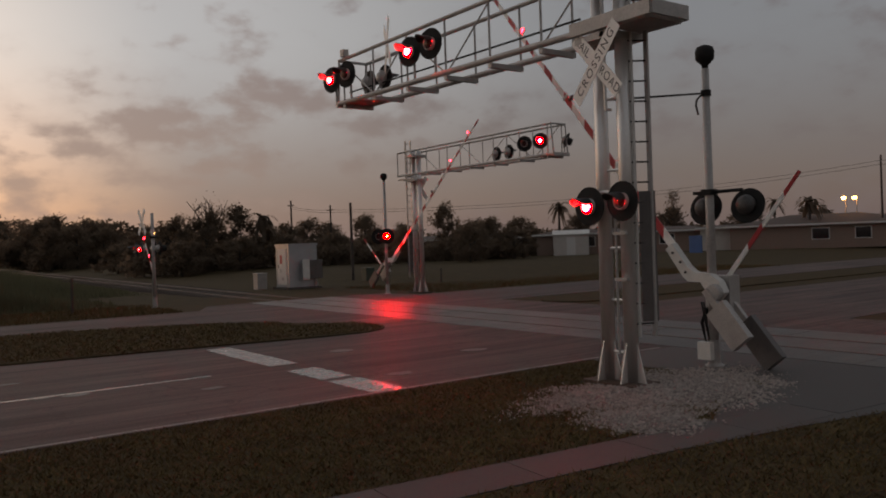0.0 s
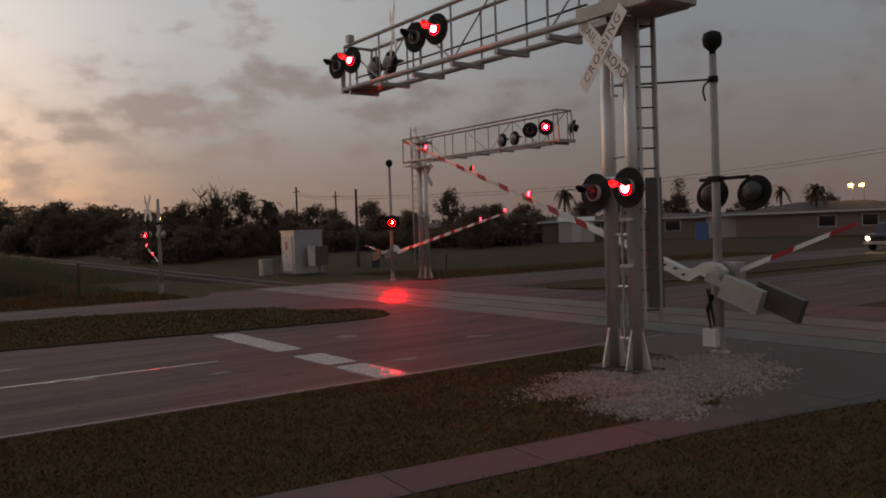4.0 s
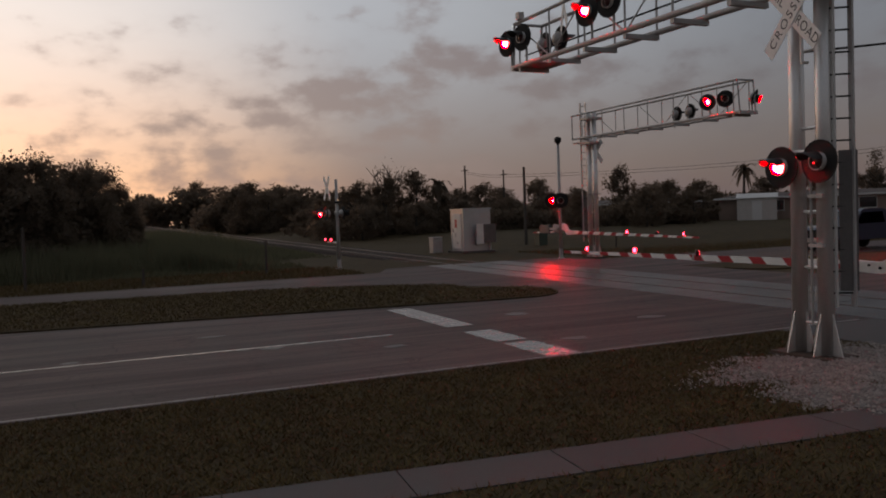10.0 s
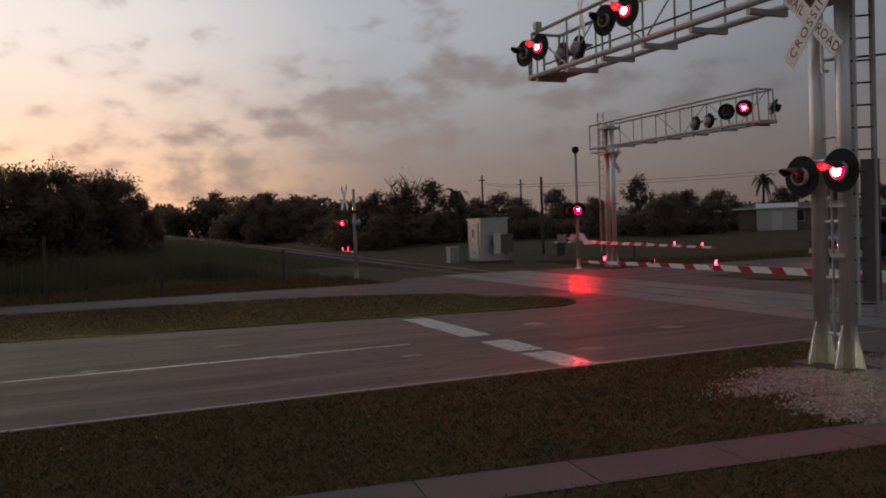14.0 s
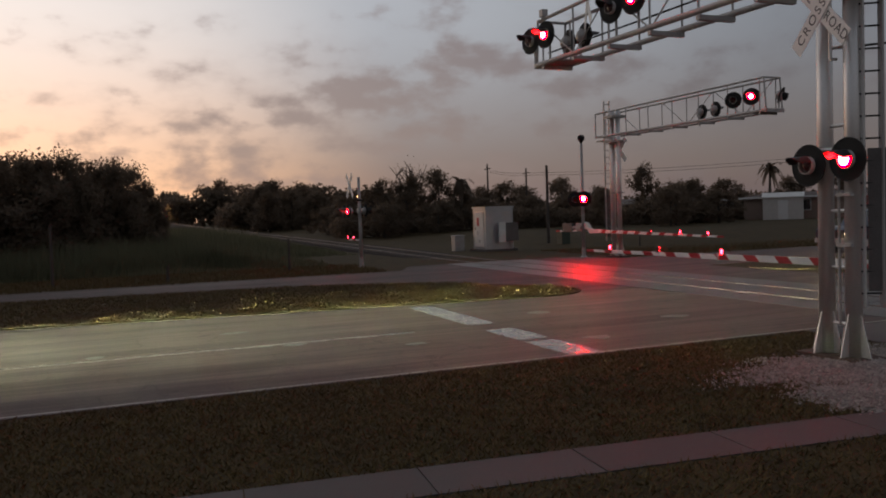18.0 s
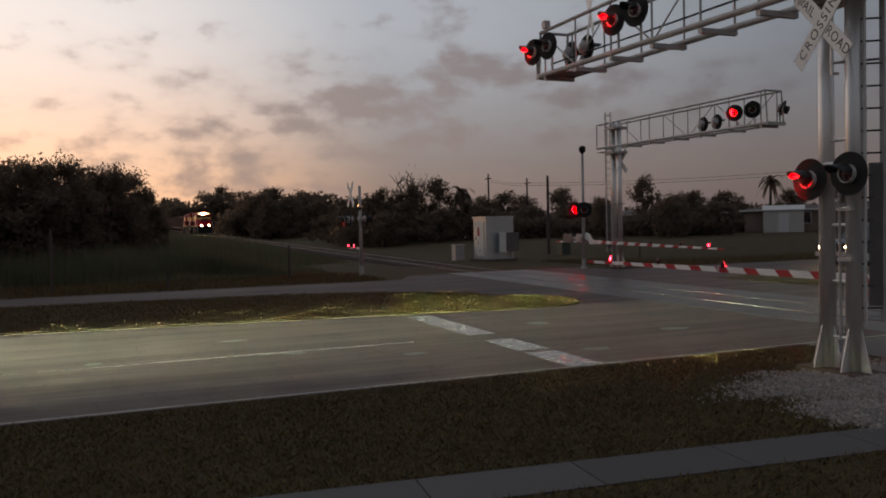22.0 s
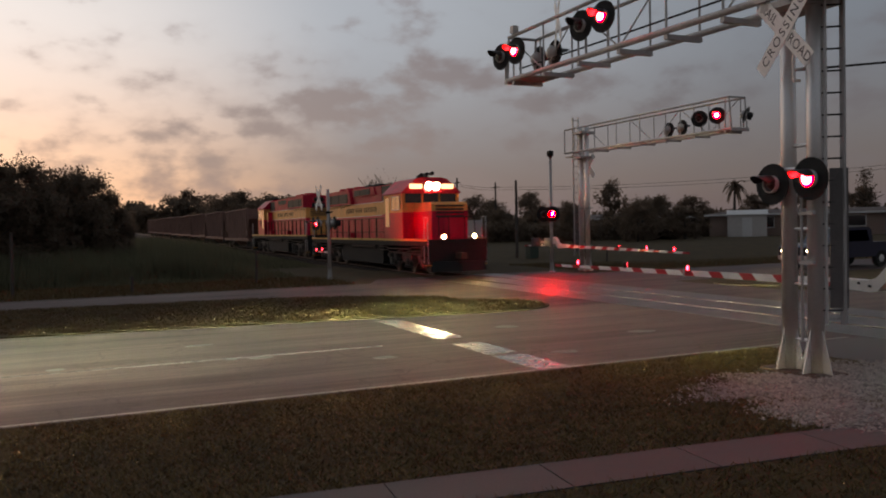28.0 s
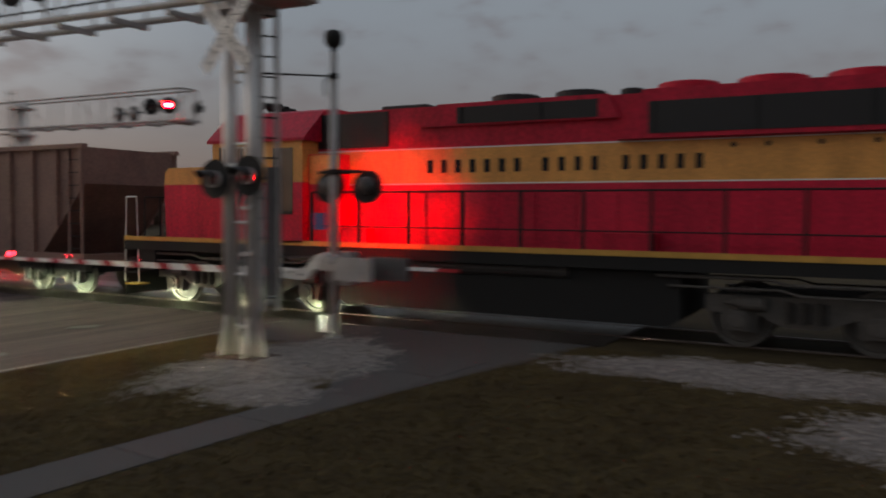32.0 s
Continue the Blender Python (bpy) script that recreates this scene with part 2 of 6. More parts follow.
asphalt = road_material("worn_asphalt", (0.092, 0.063, 0.058), 0.74, 0.20)
concrete = material("old_concrete", (0.070, 0.061, 0.058), 0.75, vary=0.22, scale=1.3, bump=0.2, fine=45, per=0.12)
ground_mat = material("dry_turf", (0.072, 0.051, 0.025), 0.95, vary=0.45, scale=1.3, bump=0.2, fine=30, second=(0.030, 0.020, 0.011), spec=0.1)
blade_mat = material("grass_blades", (0.118, 0.084, 0.032), 0.8, vary=0.3, scale=0.8, bump=0, fine=3, second=(0.080, 0.047, 0.020), spec=0.2)
reed_mat = material("tall_grass", (0.115, 0.112, 0.066), 0.85, vary=0.4, scale=0.4, bump=0, fine=5, spec=0.2)
leafy(reed_mat, (0.16, 0.15, 0.09), 0.4)
gravel_mat = material("pale_gravel", (0.19, 0.155, 0.138), 0.9, vary=0.35, scale=9, bump=0.5, fine=80)
stone_mat = material("gravel_stone", (0.40, 0.335, 0.30), 0.9, vary=0.3, scale=12, bump=0.2, fine=70, second=(0.13, 0.11, 0.10))
ballast_mat = material("ballast", (0.030, 0.019, 0.016), 0.95, vary=0.4, scale=7, bump=0.8, fine=40, spec=0.08)
paint_white = material("road_paint", (0.27, 0.24, 0.23), 0.26, vary=0.2, scale=4.5, bump=0.04, fine=15, second=(0.050, 0.040, 0.037))
paint_faint = material("faded_road_paint", (0.23, 0.20, 0.185), 0.55, vary=0.3, scale=1.6, bump=0.1, fine=18, second=(0.085, 0.07, 0.066))
galv = material("galvanised_steel", (0.70, 0.66, 0.63), 0.36, 0.62, vary=0.12, scale=2.5, bump=0.08, fine=50, stretch=(3.0, 3.0, 0.35))
galv_dull = material("dull_galvanised", (0.44, 0.41, 0.39), 0.5, 0.30, vary=0.28, scale=3, bump=0.08, fine=40)
alu = material("aluminium", (0.66, 0.63, 0.60), 0.4, 0.25, vary=0.15, scale=4, bump=0.05)
black = material("black_paint", (0.018, 0.017, 0.017), 0.45, vary=0.3, scale=6, bump=0.1)
dull_black = material("dull_black", (0.013, 0.012, 0.011), 0.85, vary=0.4, scale=4, bump=0.2)
sign_white = material("sign_white", (0.86, 0.83, 0.79), 0.5, vary=0.1, scale=5, bump=0.05)
white_paint = material("white_paint", (0.68, 0.66, 0.62), 0.5, vary=0.18, scale=3, bump=0.1)
red_tape = material("red_reflective", (0.45, 0.02, 0.03), 0.4, vary=0.2, scale=6, bump=0.05)
rail_steel = material("rail_steel", (0.16, 0.125, 0.11), 0.5, 0.7, vary=0.3, scale=3, bump=0.05)
rust = material("rusty_steel", (0.10, 0.055, 0.038), 0.8, vary=0.45, scale=4, bump=0.3)
wood_grey = material("weathered_wood", (0.075, 0.058, 0.048), 0.85, vary=0.4, scale=3, bump=0.5)
lens_on = material("lit_red_lens", (0.5, 0.01, 0.02), 0.3, bump=0, glow=(1.0, 0.0105, 0.0105), strength=330.0)
lens_rim = material("lit_red_lens_rim", (0.5, 0.01, 0.02), 0.3, bump=0, glow=(1.0, 0.0012, 0.0022), strength=260.0)
lens_far_rim = material("lit_red_far_lens_rim", (0.5, 0.01, 0.02), 0.3, bump=0, glow=(1.0, 0.0002, 0.0004), strength=1300.0)
lens_beam = material("lit_red_beam_lens", (0.5, 0.01, 0.02), 0.3, bump=0, glow=(1.0, 0.0034, 0.0060), strength=1400.0)
lens_side = material("lit_red_side_lens", (0.5, 0.01, 0.02), 0.3, bump=0, glow=(1.0, 0.0026, 0.0044), strength=1700.0)
lens_road = material("lit_red_road_lens", (0.5, 0.01, 0.02), 0.3, bump=0, glow=(1.0, 0.0010, 0.0030), strength=30000.0)
lens_far = material("lit_red_far_lens", (0.5, 0.01, 0.02), 0.3, bump=0, glow=(1.0, 0.0072, 0.0062), strength=1500.0)
arm_lamp = material("lit_arm_lamp", (0.5, 0.01, 0.02), 0.3, bump=0, glow=(1.0, 0.012, 0.02), strength=60.0)
lens_off = material("unlit_red_lens", (0.09, 0.018, 0.02), 0.12, vary=0.2, bump=0.05, coat=0.6)
box_silver = material("signal_house_aluminium", (0.42, 0.44, 0.46), 0.38, 0.55, vary=0.12, scale=2, bump=0.04)

MESHES = {}


def link(name, bm, mat, parent=None, label="", bevel=0.0, smooth_=False):
    me = bpy.data.meshes.new(name)
    if bevel:
        bmesh.ops.bevel(bm, geom=[e for e in bm.edges if e.is_manifold and e.calc_face_angle(0) > 0.6], offset=bevel, segments=1, affect="EDGES")
    bm.normal_update()
    bm.to_mesh(me)
    bm.free()
    if smooth_:
        for p in me.polygons:
            p.use_smooth = True
    for m in (mat if isinstance(mat, (list, tuple)) else (mat,)):
        me.materials.append(m)
    ob = new(name, me)
    if parent:
        ob.parent = parent
    if label:
        tagged(ob, label)
    return ob


def part(name, bm, mat, parent, label="", bevel=0.0, smooth_=False):
    return link(name, bm, mat, parent, label, bevel, smooth_)


def share(name, ob, parent, m):
    """Another part on the mesh of ob."""
    o = new(name, ob.data)
    o.parent = parent
    o.matrix_basis = m
    return o


def thing(name, m, label, category, group="", kind=""):
    e = new(name)
    e.empty_display_size = 0.3
    e.matrix_basis = m
    return tagged(e, label, category, group, kind)


def box(bm, x0, y0, z0, x1, y1, z1, mi=0):
    v = [bm.verts.new(p) for p in ((x0, y0, z0), (x1, y0, z0), (x1, y1, z0), (x0, y1, z0), (x0, y0, z1), (x1, y0, z1), (x1, y1, z1), (x0, y1, z1))]
    for f in ((0, 3, 2, 1), (4, 5, 6, 7), (0, 1, 5, 4), (1, 2, 6, 5), (2, 3, 7, 6), (3, 0, 4, 7)):
        bm.faces.new([v[i] for i in f]).material_index = mi
    return v


def tube(bm, a, b, r, r2=None, n=12, caps=True, mi=0):
    a, b = Vector(a), Vector(b)
    r2 = r if r2 is None else r2
    q = (b - a).to_track_quat("Z", "Y")
    rings = []
    for c, rad in ((a, r), (b, r2)):
        rings.append([bm.verts.new(c + q @ Vector((rad * math.cos(2 * math.pi * i / n), rad * math.sin(2 * math.pi * i / n), 0))) for i in range(n)])
    for i in range(n):
        j = (i + 1) % n
        bm.faces.new((rings[0][i], rings[0][j], rings[1][j], rings[1][i])).material_index = mi
    if caps:
        bm.faces.new(rings[0][::-1]).material_index = mi
        bm.faces.new(rings[1]).material_index = mi


def lathe(bm, profile, n=20, axis="Z", mi=0):
    """profile: (radius, height) pairs, turned round an axis."""
    rings = []
    for r, h in profile:
        ring = []
        for i in range(n):
            a = 2 * math.pi * i / n
            p = (r * math.cos(a), r * math.sin(a), h)
            if axis == "X":
                p = (p[2], p[0], p[1])
            elif axis == "Y":
                p = (p[1], p[2], p[0])
            ring.append(bm.verts.new(p))
        rings.append(ring)
    for k in range(len(rings) - 1):
        for i in range(n):
            j = (i + 1) % n
            bm.faces.new((rings[k][i], rings[k][j], rings[k + 1][j], rings[k + 1][i])).material_index = mi
    bm.faces.new(rings[0][::-1]).material_index = mi
    bm.faces.new(rings[-1]).material_index = mi


def prism(bm, pts, x0, x1, mi=0):
    """A (y, z) outline pushed out along x."""
    a = [bm.verts.new((x0, y, z)) for y, z in pts]
    b = [bm.verts.new((x1, y, z)) for y, z in pts]
    n = len(pts)
    for i in range(n):
        j = (i + 1) % n
        bm.faces.new((a[i], a[j], b[j], b[i])).material_index = mi
    bm.faces.new(a[::-1]).material_index = mi
    bm.faces.new(b).material_index = mi


def slab(bm, pts, z0, z1, mi=0):
    """A flat (x, y) outline, counter-clockwise, with thickness."""
    a = [bm.verts.new((x, y, z0)) for x, y in pts]
    b = [bm.verts.new((x, y, z1)) for x, y in pts]
    n = len(pts)
    for i in range(n):
        j = (i + 1) % n
        bm.faces.new((a[i], a[j], b[j], b[i])).material_index = mi
    bm.faces.new(a[::-1]).material_index = mi
    bm.faces.new(b).material_index = mi


def sweep(bm, pts, r, n=6):
    """One bent tube through the points."""
    pts = [Vector(p) for p in pts]
    pts = [p for i, p in enumerate(pts) if i == 0 or (p - pts[i - 1]).length > 1e-4]
    last = None
    for i, p in enumerate(pts):
        way = (pts[min(i + 1, len(pts) - 1)] - pts[max(i - 1, 0)]).normalized()
        q = way.to_track_quat("Z", "Y")
        ring = [bm.verts.new(p + q @ Vector((r * math.cos(2 * math.pi * k / n), r * math.sin(2 * math.pi * k / n), 0))) for k in range(n)]
        if last:
            for k in range(n):
                bm.faces.new((last[k], last[(k + 1) % n], ring[(k + 1) % n], ring[k]))
        else:
            bm.faces.new(ring[::-1])
        last = ring
    bm.faces.new(last)


def B():
    return bmesh.new()


# ---- plan, in metres: x runs along the road, y along the track ----
TRACK_X = 15.3
ROAD_A = (10.6, 18.5)
ROAD_B = (24.3, 30.5)
TIP_LEFT, TIP_RIGHT = 11.3, 20.2

# ---- ground ----


def lawn_rise(x, y):
    """The lawns beyond the far carriageway lie a little higher."""
    a = min(1, max(0, (y - 33) / 14)) * min(1, max(0, (x - 22) / 8))
    return 0.45 * a * a * (3 - 2 * a)


def build_ground():
    bm = B()
    nx = [-1500, -600, -200, -80, -40, -20, -10, -5, 0, 3, 6, 9, 12, 13.0, 17.6, 20, 22, 24, 26, 28, 30, 40, 60, 90, 140, 220, 400, 800, 1800]
    ny = [-900, -300, -100, -40, -20, -10, -5, 0, 2, 4, 6, 8, 10, 15, 20, 25, 31, 33, 35, 37, 39, 41, 43, 45, 47, 52, 60, 75, 100, 150, 250, 450, 900, 2200]
    grid = [[bm.verts.new((x, y, -0.012 + lawn_rise(x, y))) for y in ny] for x in nx]
    for i in range(len(nx) - 1):
        for j in range(len(ny) - 1):
            bm.faces.new((grid[i][j], grid[i + 1][j], grid[i + 1][j + 1], grid[i][j + 1]))
    tagged(link("ground", bm, ground_mat), "dark dry turf reaching the trees and houses", "ground", kind="structure")


def arc(cx, cy, rx, ry, a0, a1, n=10):
    return [(cx + rx * math.cos(radians(a0 + (a1 - a0) * i / n)), cy + ry * math.sin(radians(a0 + (a1 - a0) * i / n))) for i in range(n + 1)]


def build_road():
    bm = B()
    # the two carriageways and the open crossing between the medians, in butted strips
    xs = [-400, -120, -40, -20, -8, 0, 4, 8, TIP_LEFT]
    xr = [TIP_RIGHT, 24, 30, 40, 60, 120, 500]
    for a, b in zip(xs, xs[1:]):
        slab(bm, [(a, ROAD_A[0]), (b, ROAD_A[0]), (b, 30.75), (a, 30.75)], -0.15, 0.0)
    for a, b in zip(xr, xr[1:]):
        slab(bm, [(a, ROAD_A[0]), (b, ROAD_A[0]), (b, ROAD_A[1]), (a, ROAD_A[1])], -0.15, 0.0)
        slab(bm, [(a, ROAD_B[0]), (b, ROAD_B[0]), (b, ROAD_B[1]), (a, ROAD_B[1])], -0.15, 0.0)
    slab(bm, [(TIP_LEFT, ROAD_A[0]), (TRACK_X - 2.0, ROAD_A[0]), (TRACK_X - 2.0, ROAD_B[1]), (TIP_LEFT, ROAD_B[1])], -0.15, 0.0)
    slab(bm, [(TRACK_X + 2.0, ROAD_A[0]), (TIP_RIGHT, ROAD_A[0]), (TIP_RIGHT, ROAD_B[1]), (TRACK_X + 2.0, ROAD_B[1])], -0.15, 0.0)
    # paved shoulder and the apron of the footway beside the track
    slab(bm, [(17.3, 5.0), (20.2, 5.0), (20.2, 10.6), (17.3, 10.6)], -0.15, -0.001)
    slab(bm, [(10.2, 30.5), (13.3, 30.5), (13.3, 33.2), (11.4, 33.0)], -0.15, -0.001)
    slab(bm, [(17.3, 30.5), (20.4, 30.5), (20.0, 33.0), (17.3, 33.2)], -0.15, -0.001)
    tagged(link("road", bm, asphalt), "worn grey asphalt road with two carriageways", "road", kind="structure")
    bm = B()
    slab(bm, [(10.9, 4.65), (13.3, 4.2), (13.3, 10.6), (10.9, 10.6)], -0.15, -0.001)
    slab(bm, [(8.3, 6.06), (10.9, 5.8), (10.9, 6.95), (9.4, 6.72)], -0.15, -0.001)
    tagged(link("apron", bm, concrete), "worn concrete apron between footway and track", "apron", kind="structure")
    # darker strip of asphalt and rubber round the rails
    hw = 0.7175
    e = thing("crossing_surface", pose(TRACK_X, 0, 0), "dark tarred crossing panels between and beside the rails", "crossing surface", kind="structure")
    tarred = road_material("tarred_crossing", (0.026, 0.019, 0.017), 0.39, 0.26)
    for a, b in ((-2.0, -hw - 0.075), (-hw + 0.075, hw - 0.075), (hw + 0.075, 2.0)):
        for k in range(10):
            y0 = 4.0 + 2.92 * k
            bm = B()
            slab(bm, [(a, y0 + 0.006), (b, y0 + 0.006), (b, y0 + 2.914), (a, y0 + 2.914)], -0.2, 0.004)
            p = part("crossing_panel", bm, tarred, e)
            p.matrix_basis = pose(0, 0, random.uniform(-0.003, 0.003))


def build_medians():
    top = ground_mat
    for pts, lab in (([(-400, 20.6), (-9.0, 20.6), (-2.1, 19.9), (2.6, 19.3), (5.5, 18.95), (9.4, 18.35)] + arc(10.2, 19.9, 1.6, 1.6, -80, 50, 8) + [(9.9, 23.2), (8.7, 24.7), (6.5, 25.7), (3.5, 26.3), (-2.9, 26.8), (-9.0, 27.0), (-400, 27.0)], "long grass median beside the stop line"),
                     ([(500, ROAD_B[0]), (TIP_RIGHT + 2, ROAD_B[0] - 0.6)] + arc(TIP_RIGHT + 1.4, 21.6, 1.4, 1.3, 120, 270, 8) + [(500, ROAD_A[1])], "grass median beyond the track")):
        bm = B()
        slab(bm, pts, -0.2, 0.035)
        tagged(link("median", bm, top), lab, "median", kind="structure")


tar = road_material("tar", (0.020, 0.017, 0.016), 0.45)


def build_markings():
    z0, z1 = -0.004, 0.004
    for a, b, lab in ((14.65, 18.3, "long"), (12.45, 13.85, "short"), (10.75, 12.2, "end")):
        bm = B()
        pts = []
        rng = random.Random(3)
        n = 12
        for i in range(n + 1):
            pts.append((6.25 + rng.uniform(-0.02, 0.02), b - (b - a) * i / n))
        for i in range(n + 1):
            pts.append((6.85 + rng.uniform(-0.02, 0.02), a + (b - a) * i / n))
        slab(bm, pts, z0, z1)
        tagged(link("stop_line", bm, paint_white), "worn white stop line piece on the asphalt", "road marking", group="stop line pieces", kind="structure")
    rng = random.Random(12)
    for x, y, rx, ry in ((2.7, 14.2, 0.24, 0.13), (2.2, 14.3, 0.14, 0.10), (1.9, 16.4, 0.3, 0.1), (-0.6, 14.75, 0.2, 0.12), (4.6, 13.1, 0.25, 0.15), (7.6, 12.0, 0.3, 0.2), (-3.0, 12.4, 0.35, 0.15), (8.4, 15.6, 0.3, 0.25), (10.3, 13.4, 0.35, 0.2)):
        bm = B()
        slab(bm, [(x + rx * math.cos(a / 9 * 6.283) * rng.uniform(0.6, 1.2), y + ry * math.sin(a / 9 * 6.283) * rng.uniform(0.6, 1.2)) for a in range(9)], z0 - 0.01, 0.004)
        tagged(link("tar_patch", bm, tar), "small dark tar patch on the asphalt", "road patch", group="tar patches", kind="structure")
    bm = B()
    slab(bm, [(-60, 14.65), (5.0, 14.35), (5.0, 14.45), (-60, 14.77)], z0, z1)
    tagged(link("lane_line", bm, paint_white), "thin faded white lane line", "road marking", kind="structure")
    bm = B()
    slab(bm, [(-60, 10.66), (13.0, 10.66), (13.0, 10.74), (-60, 10.74)], z0, z1)
    tagged(link("edge_line", bm, paint_faint), "faded white edge line along the grass", "road marking", kind="structure")


def build_footway():
    e = thing("footway", pose(5.2, 5.86, 0, 0, 0, -5.5), "concrete footway of square slabs through the grass", "footway", kind="structure")
    first = None
    x = -36.0
    while x < 5.4:
        if first is None:
            bm = B()
            box(bm, 0.006, -0.22, -0.12, 1.494, 0.49, 0.0)
            first = part("slab", bm, concrete, e, bevel=0.008)
            first.matrix_basis = pose(x, 0, 0)
        else:
            share("slab", first, e, pose(x, 0, random.uniform(-0.002, 0.002), random.uniform(-0.06, 0.06), random.uniform(-0.06, 0.06)))
        x += 1.5
    bm = B()
    slab(bm, [(1.6, -0.22), (3.6, -0.34), (6.0, -0.62), (6.0, 0.2), (5.7, 0.2), (5.7, -0.22)], -0.12, -0.003)
    part("flare", bm, concrete, e)


def build_track():
    e = thing("railway_track", pose(TRACK_X, 0, 0), "single railway track on dark ballast with timber ties", "railway track", kind="structure")
    for side in (-1, 1):
        bm = B()
        prof = ((-0.07, -0.17), (0.07, -0.17), (0.07, -0.155), (0.015, -0.135), (0.012, -0.05), (0.037, -0.04), (0.037, 0.0), (0.03, 0.006), (-0.03, 0.006), (-0.037, 0.0), (-0.037, -0.04), (-0.012, -0.05), (-0.015, -0.135), (-0.07, -0.155))
        rings = [[bm.verts.new((side * 0.7175 + x, y, z + 0.012 + 0.008 * max(0, y - 35))) for x, z in prof] for y in (-400, -20, 0, 35, 100, 1200)]
        for a, b in zip(rings, rings[1:]):
            for i in range(len(prof)):
                j = (i + 1) % len(prof)
                bm.faces.new((a[j], a[i], b[i], b[j]))
        part("rail", bm, rail_steel, e, "worn steel rail")
    for y0, y1 in ((-400, 3.9), (33.3, 1200)):
        bm = B()
        prism_pts = ((-3.6, -0.8), (-1.7, -0.06), (1.7, -0.06), (3.6, -0.8))
        n = 160
        rng = random.Random(5)
        rows_ = []
        for i in range(n + 1):
            f = i / n if y0 > 0 else 1 - i / n
            y = (y0 + (y1 - y0) * f ** 3) if y0 > 0 else (y1 + (y0 - y1) * f ** 3)
            rows_.append([bm.verts.new((x + rng.uniform(-.08, .08), y, z + rng.uniform(-.03, .015) + 0.02 + 0.008 * max(0, y - 35))) for x, z in prism_pts])
        for a, b in zip(rows_, rows_[1:]):
            for i in range(3):
                bm.faces.new((a[i + 1], a[i], b[i], b[i + 1]))
        part("ballast_bed", bm, ballast_mat, e)
    bm = B()
    box(bm, -1.3, -0.115, -0.2, 1.3, 0.115, -0.03)
    first = None
    for y0, n in ((33.6, 90), (3.4, -40)):
        for k in range(abs(n)):
            m = pose(random.uniform(-.03, .03), y0 + (0.56 * k if n > 0 else -0.56 * k), 0.008 * max(0, y0 + 0.56 * k - 35) if n > 0 else 0, 0, 0, random.uniform(-1, 1))
            if first is None:
                first = part("tie", bm, wood_grey, e, bevel=0.012)
                first.matrix_basis = m
            else:
                share("tie", first, e, m)


build_ground()
build_road()
build_medians()
build_markings()
build_footway()
build_track()

# ---- crossing signals ----
guard_steel = material("guard_steel", (0.13, 0.115, 0.11), 0.5, 0.3, vary=0.3, scale=3)
LENSES = []


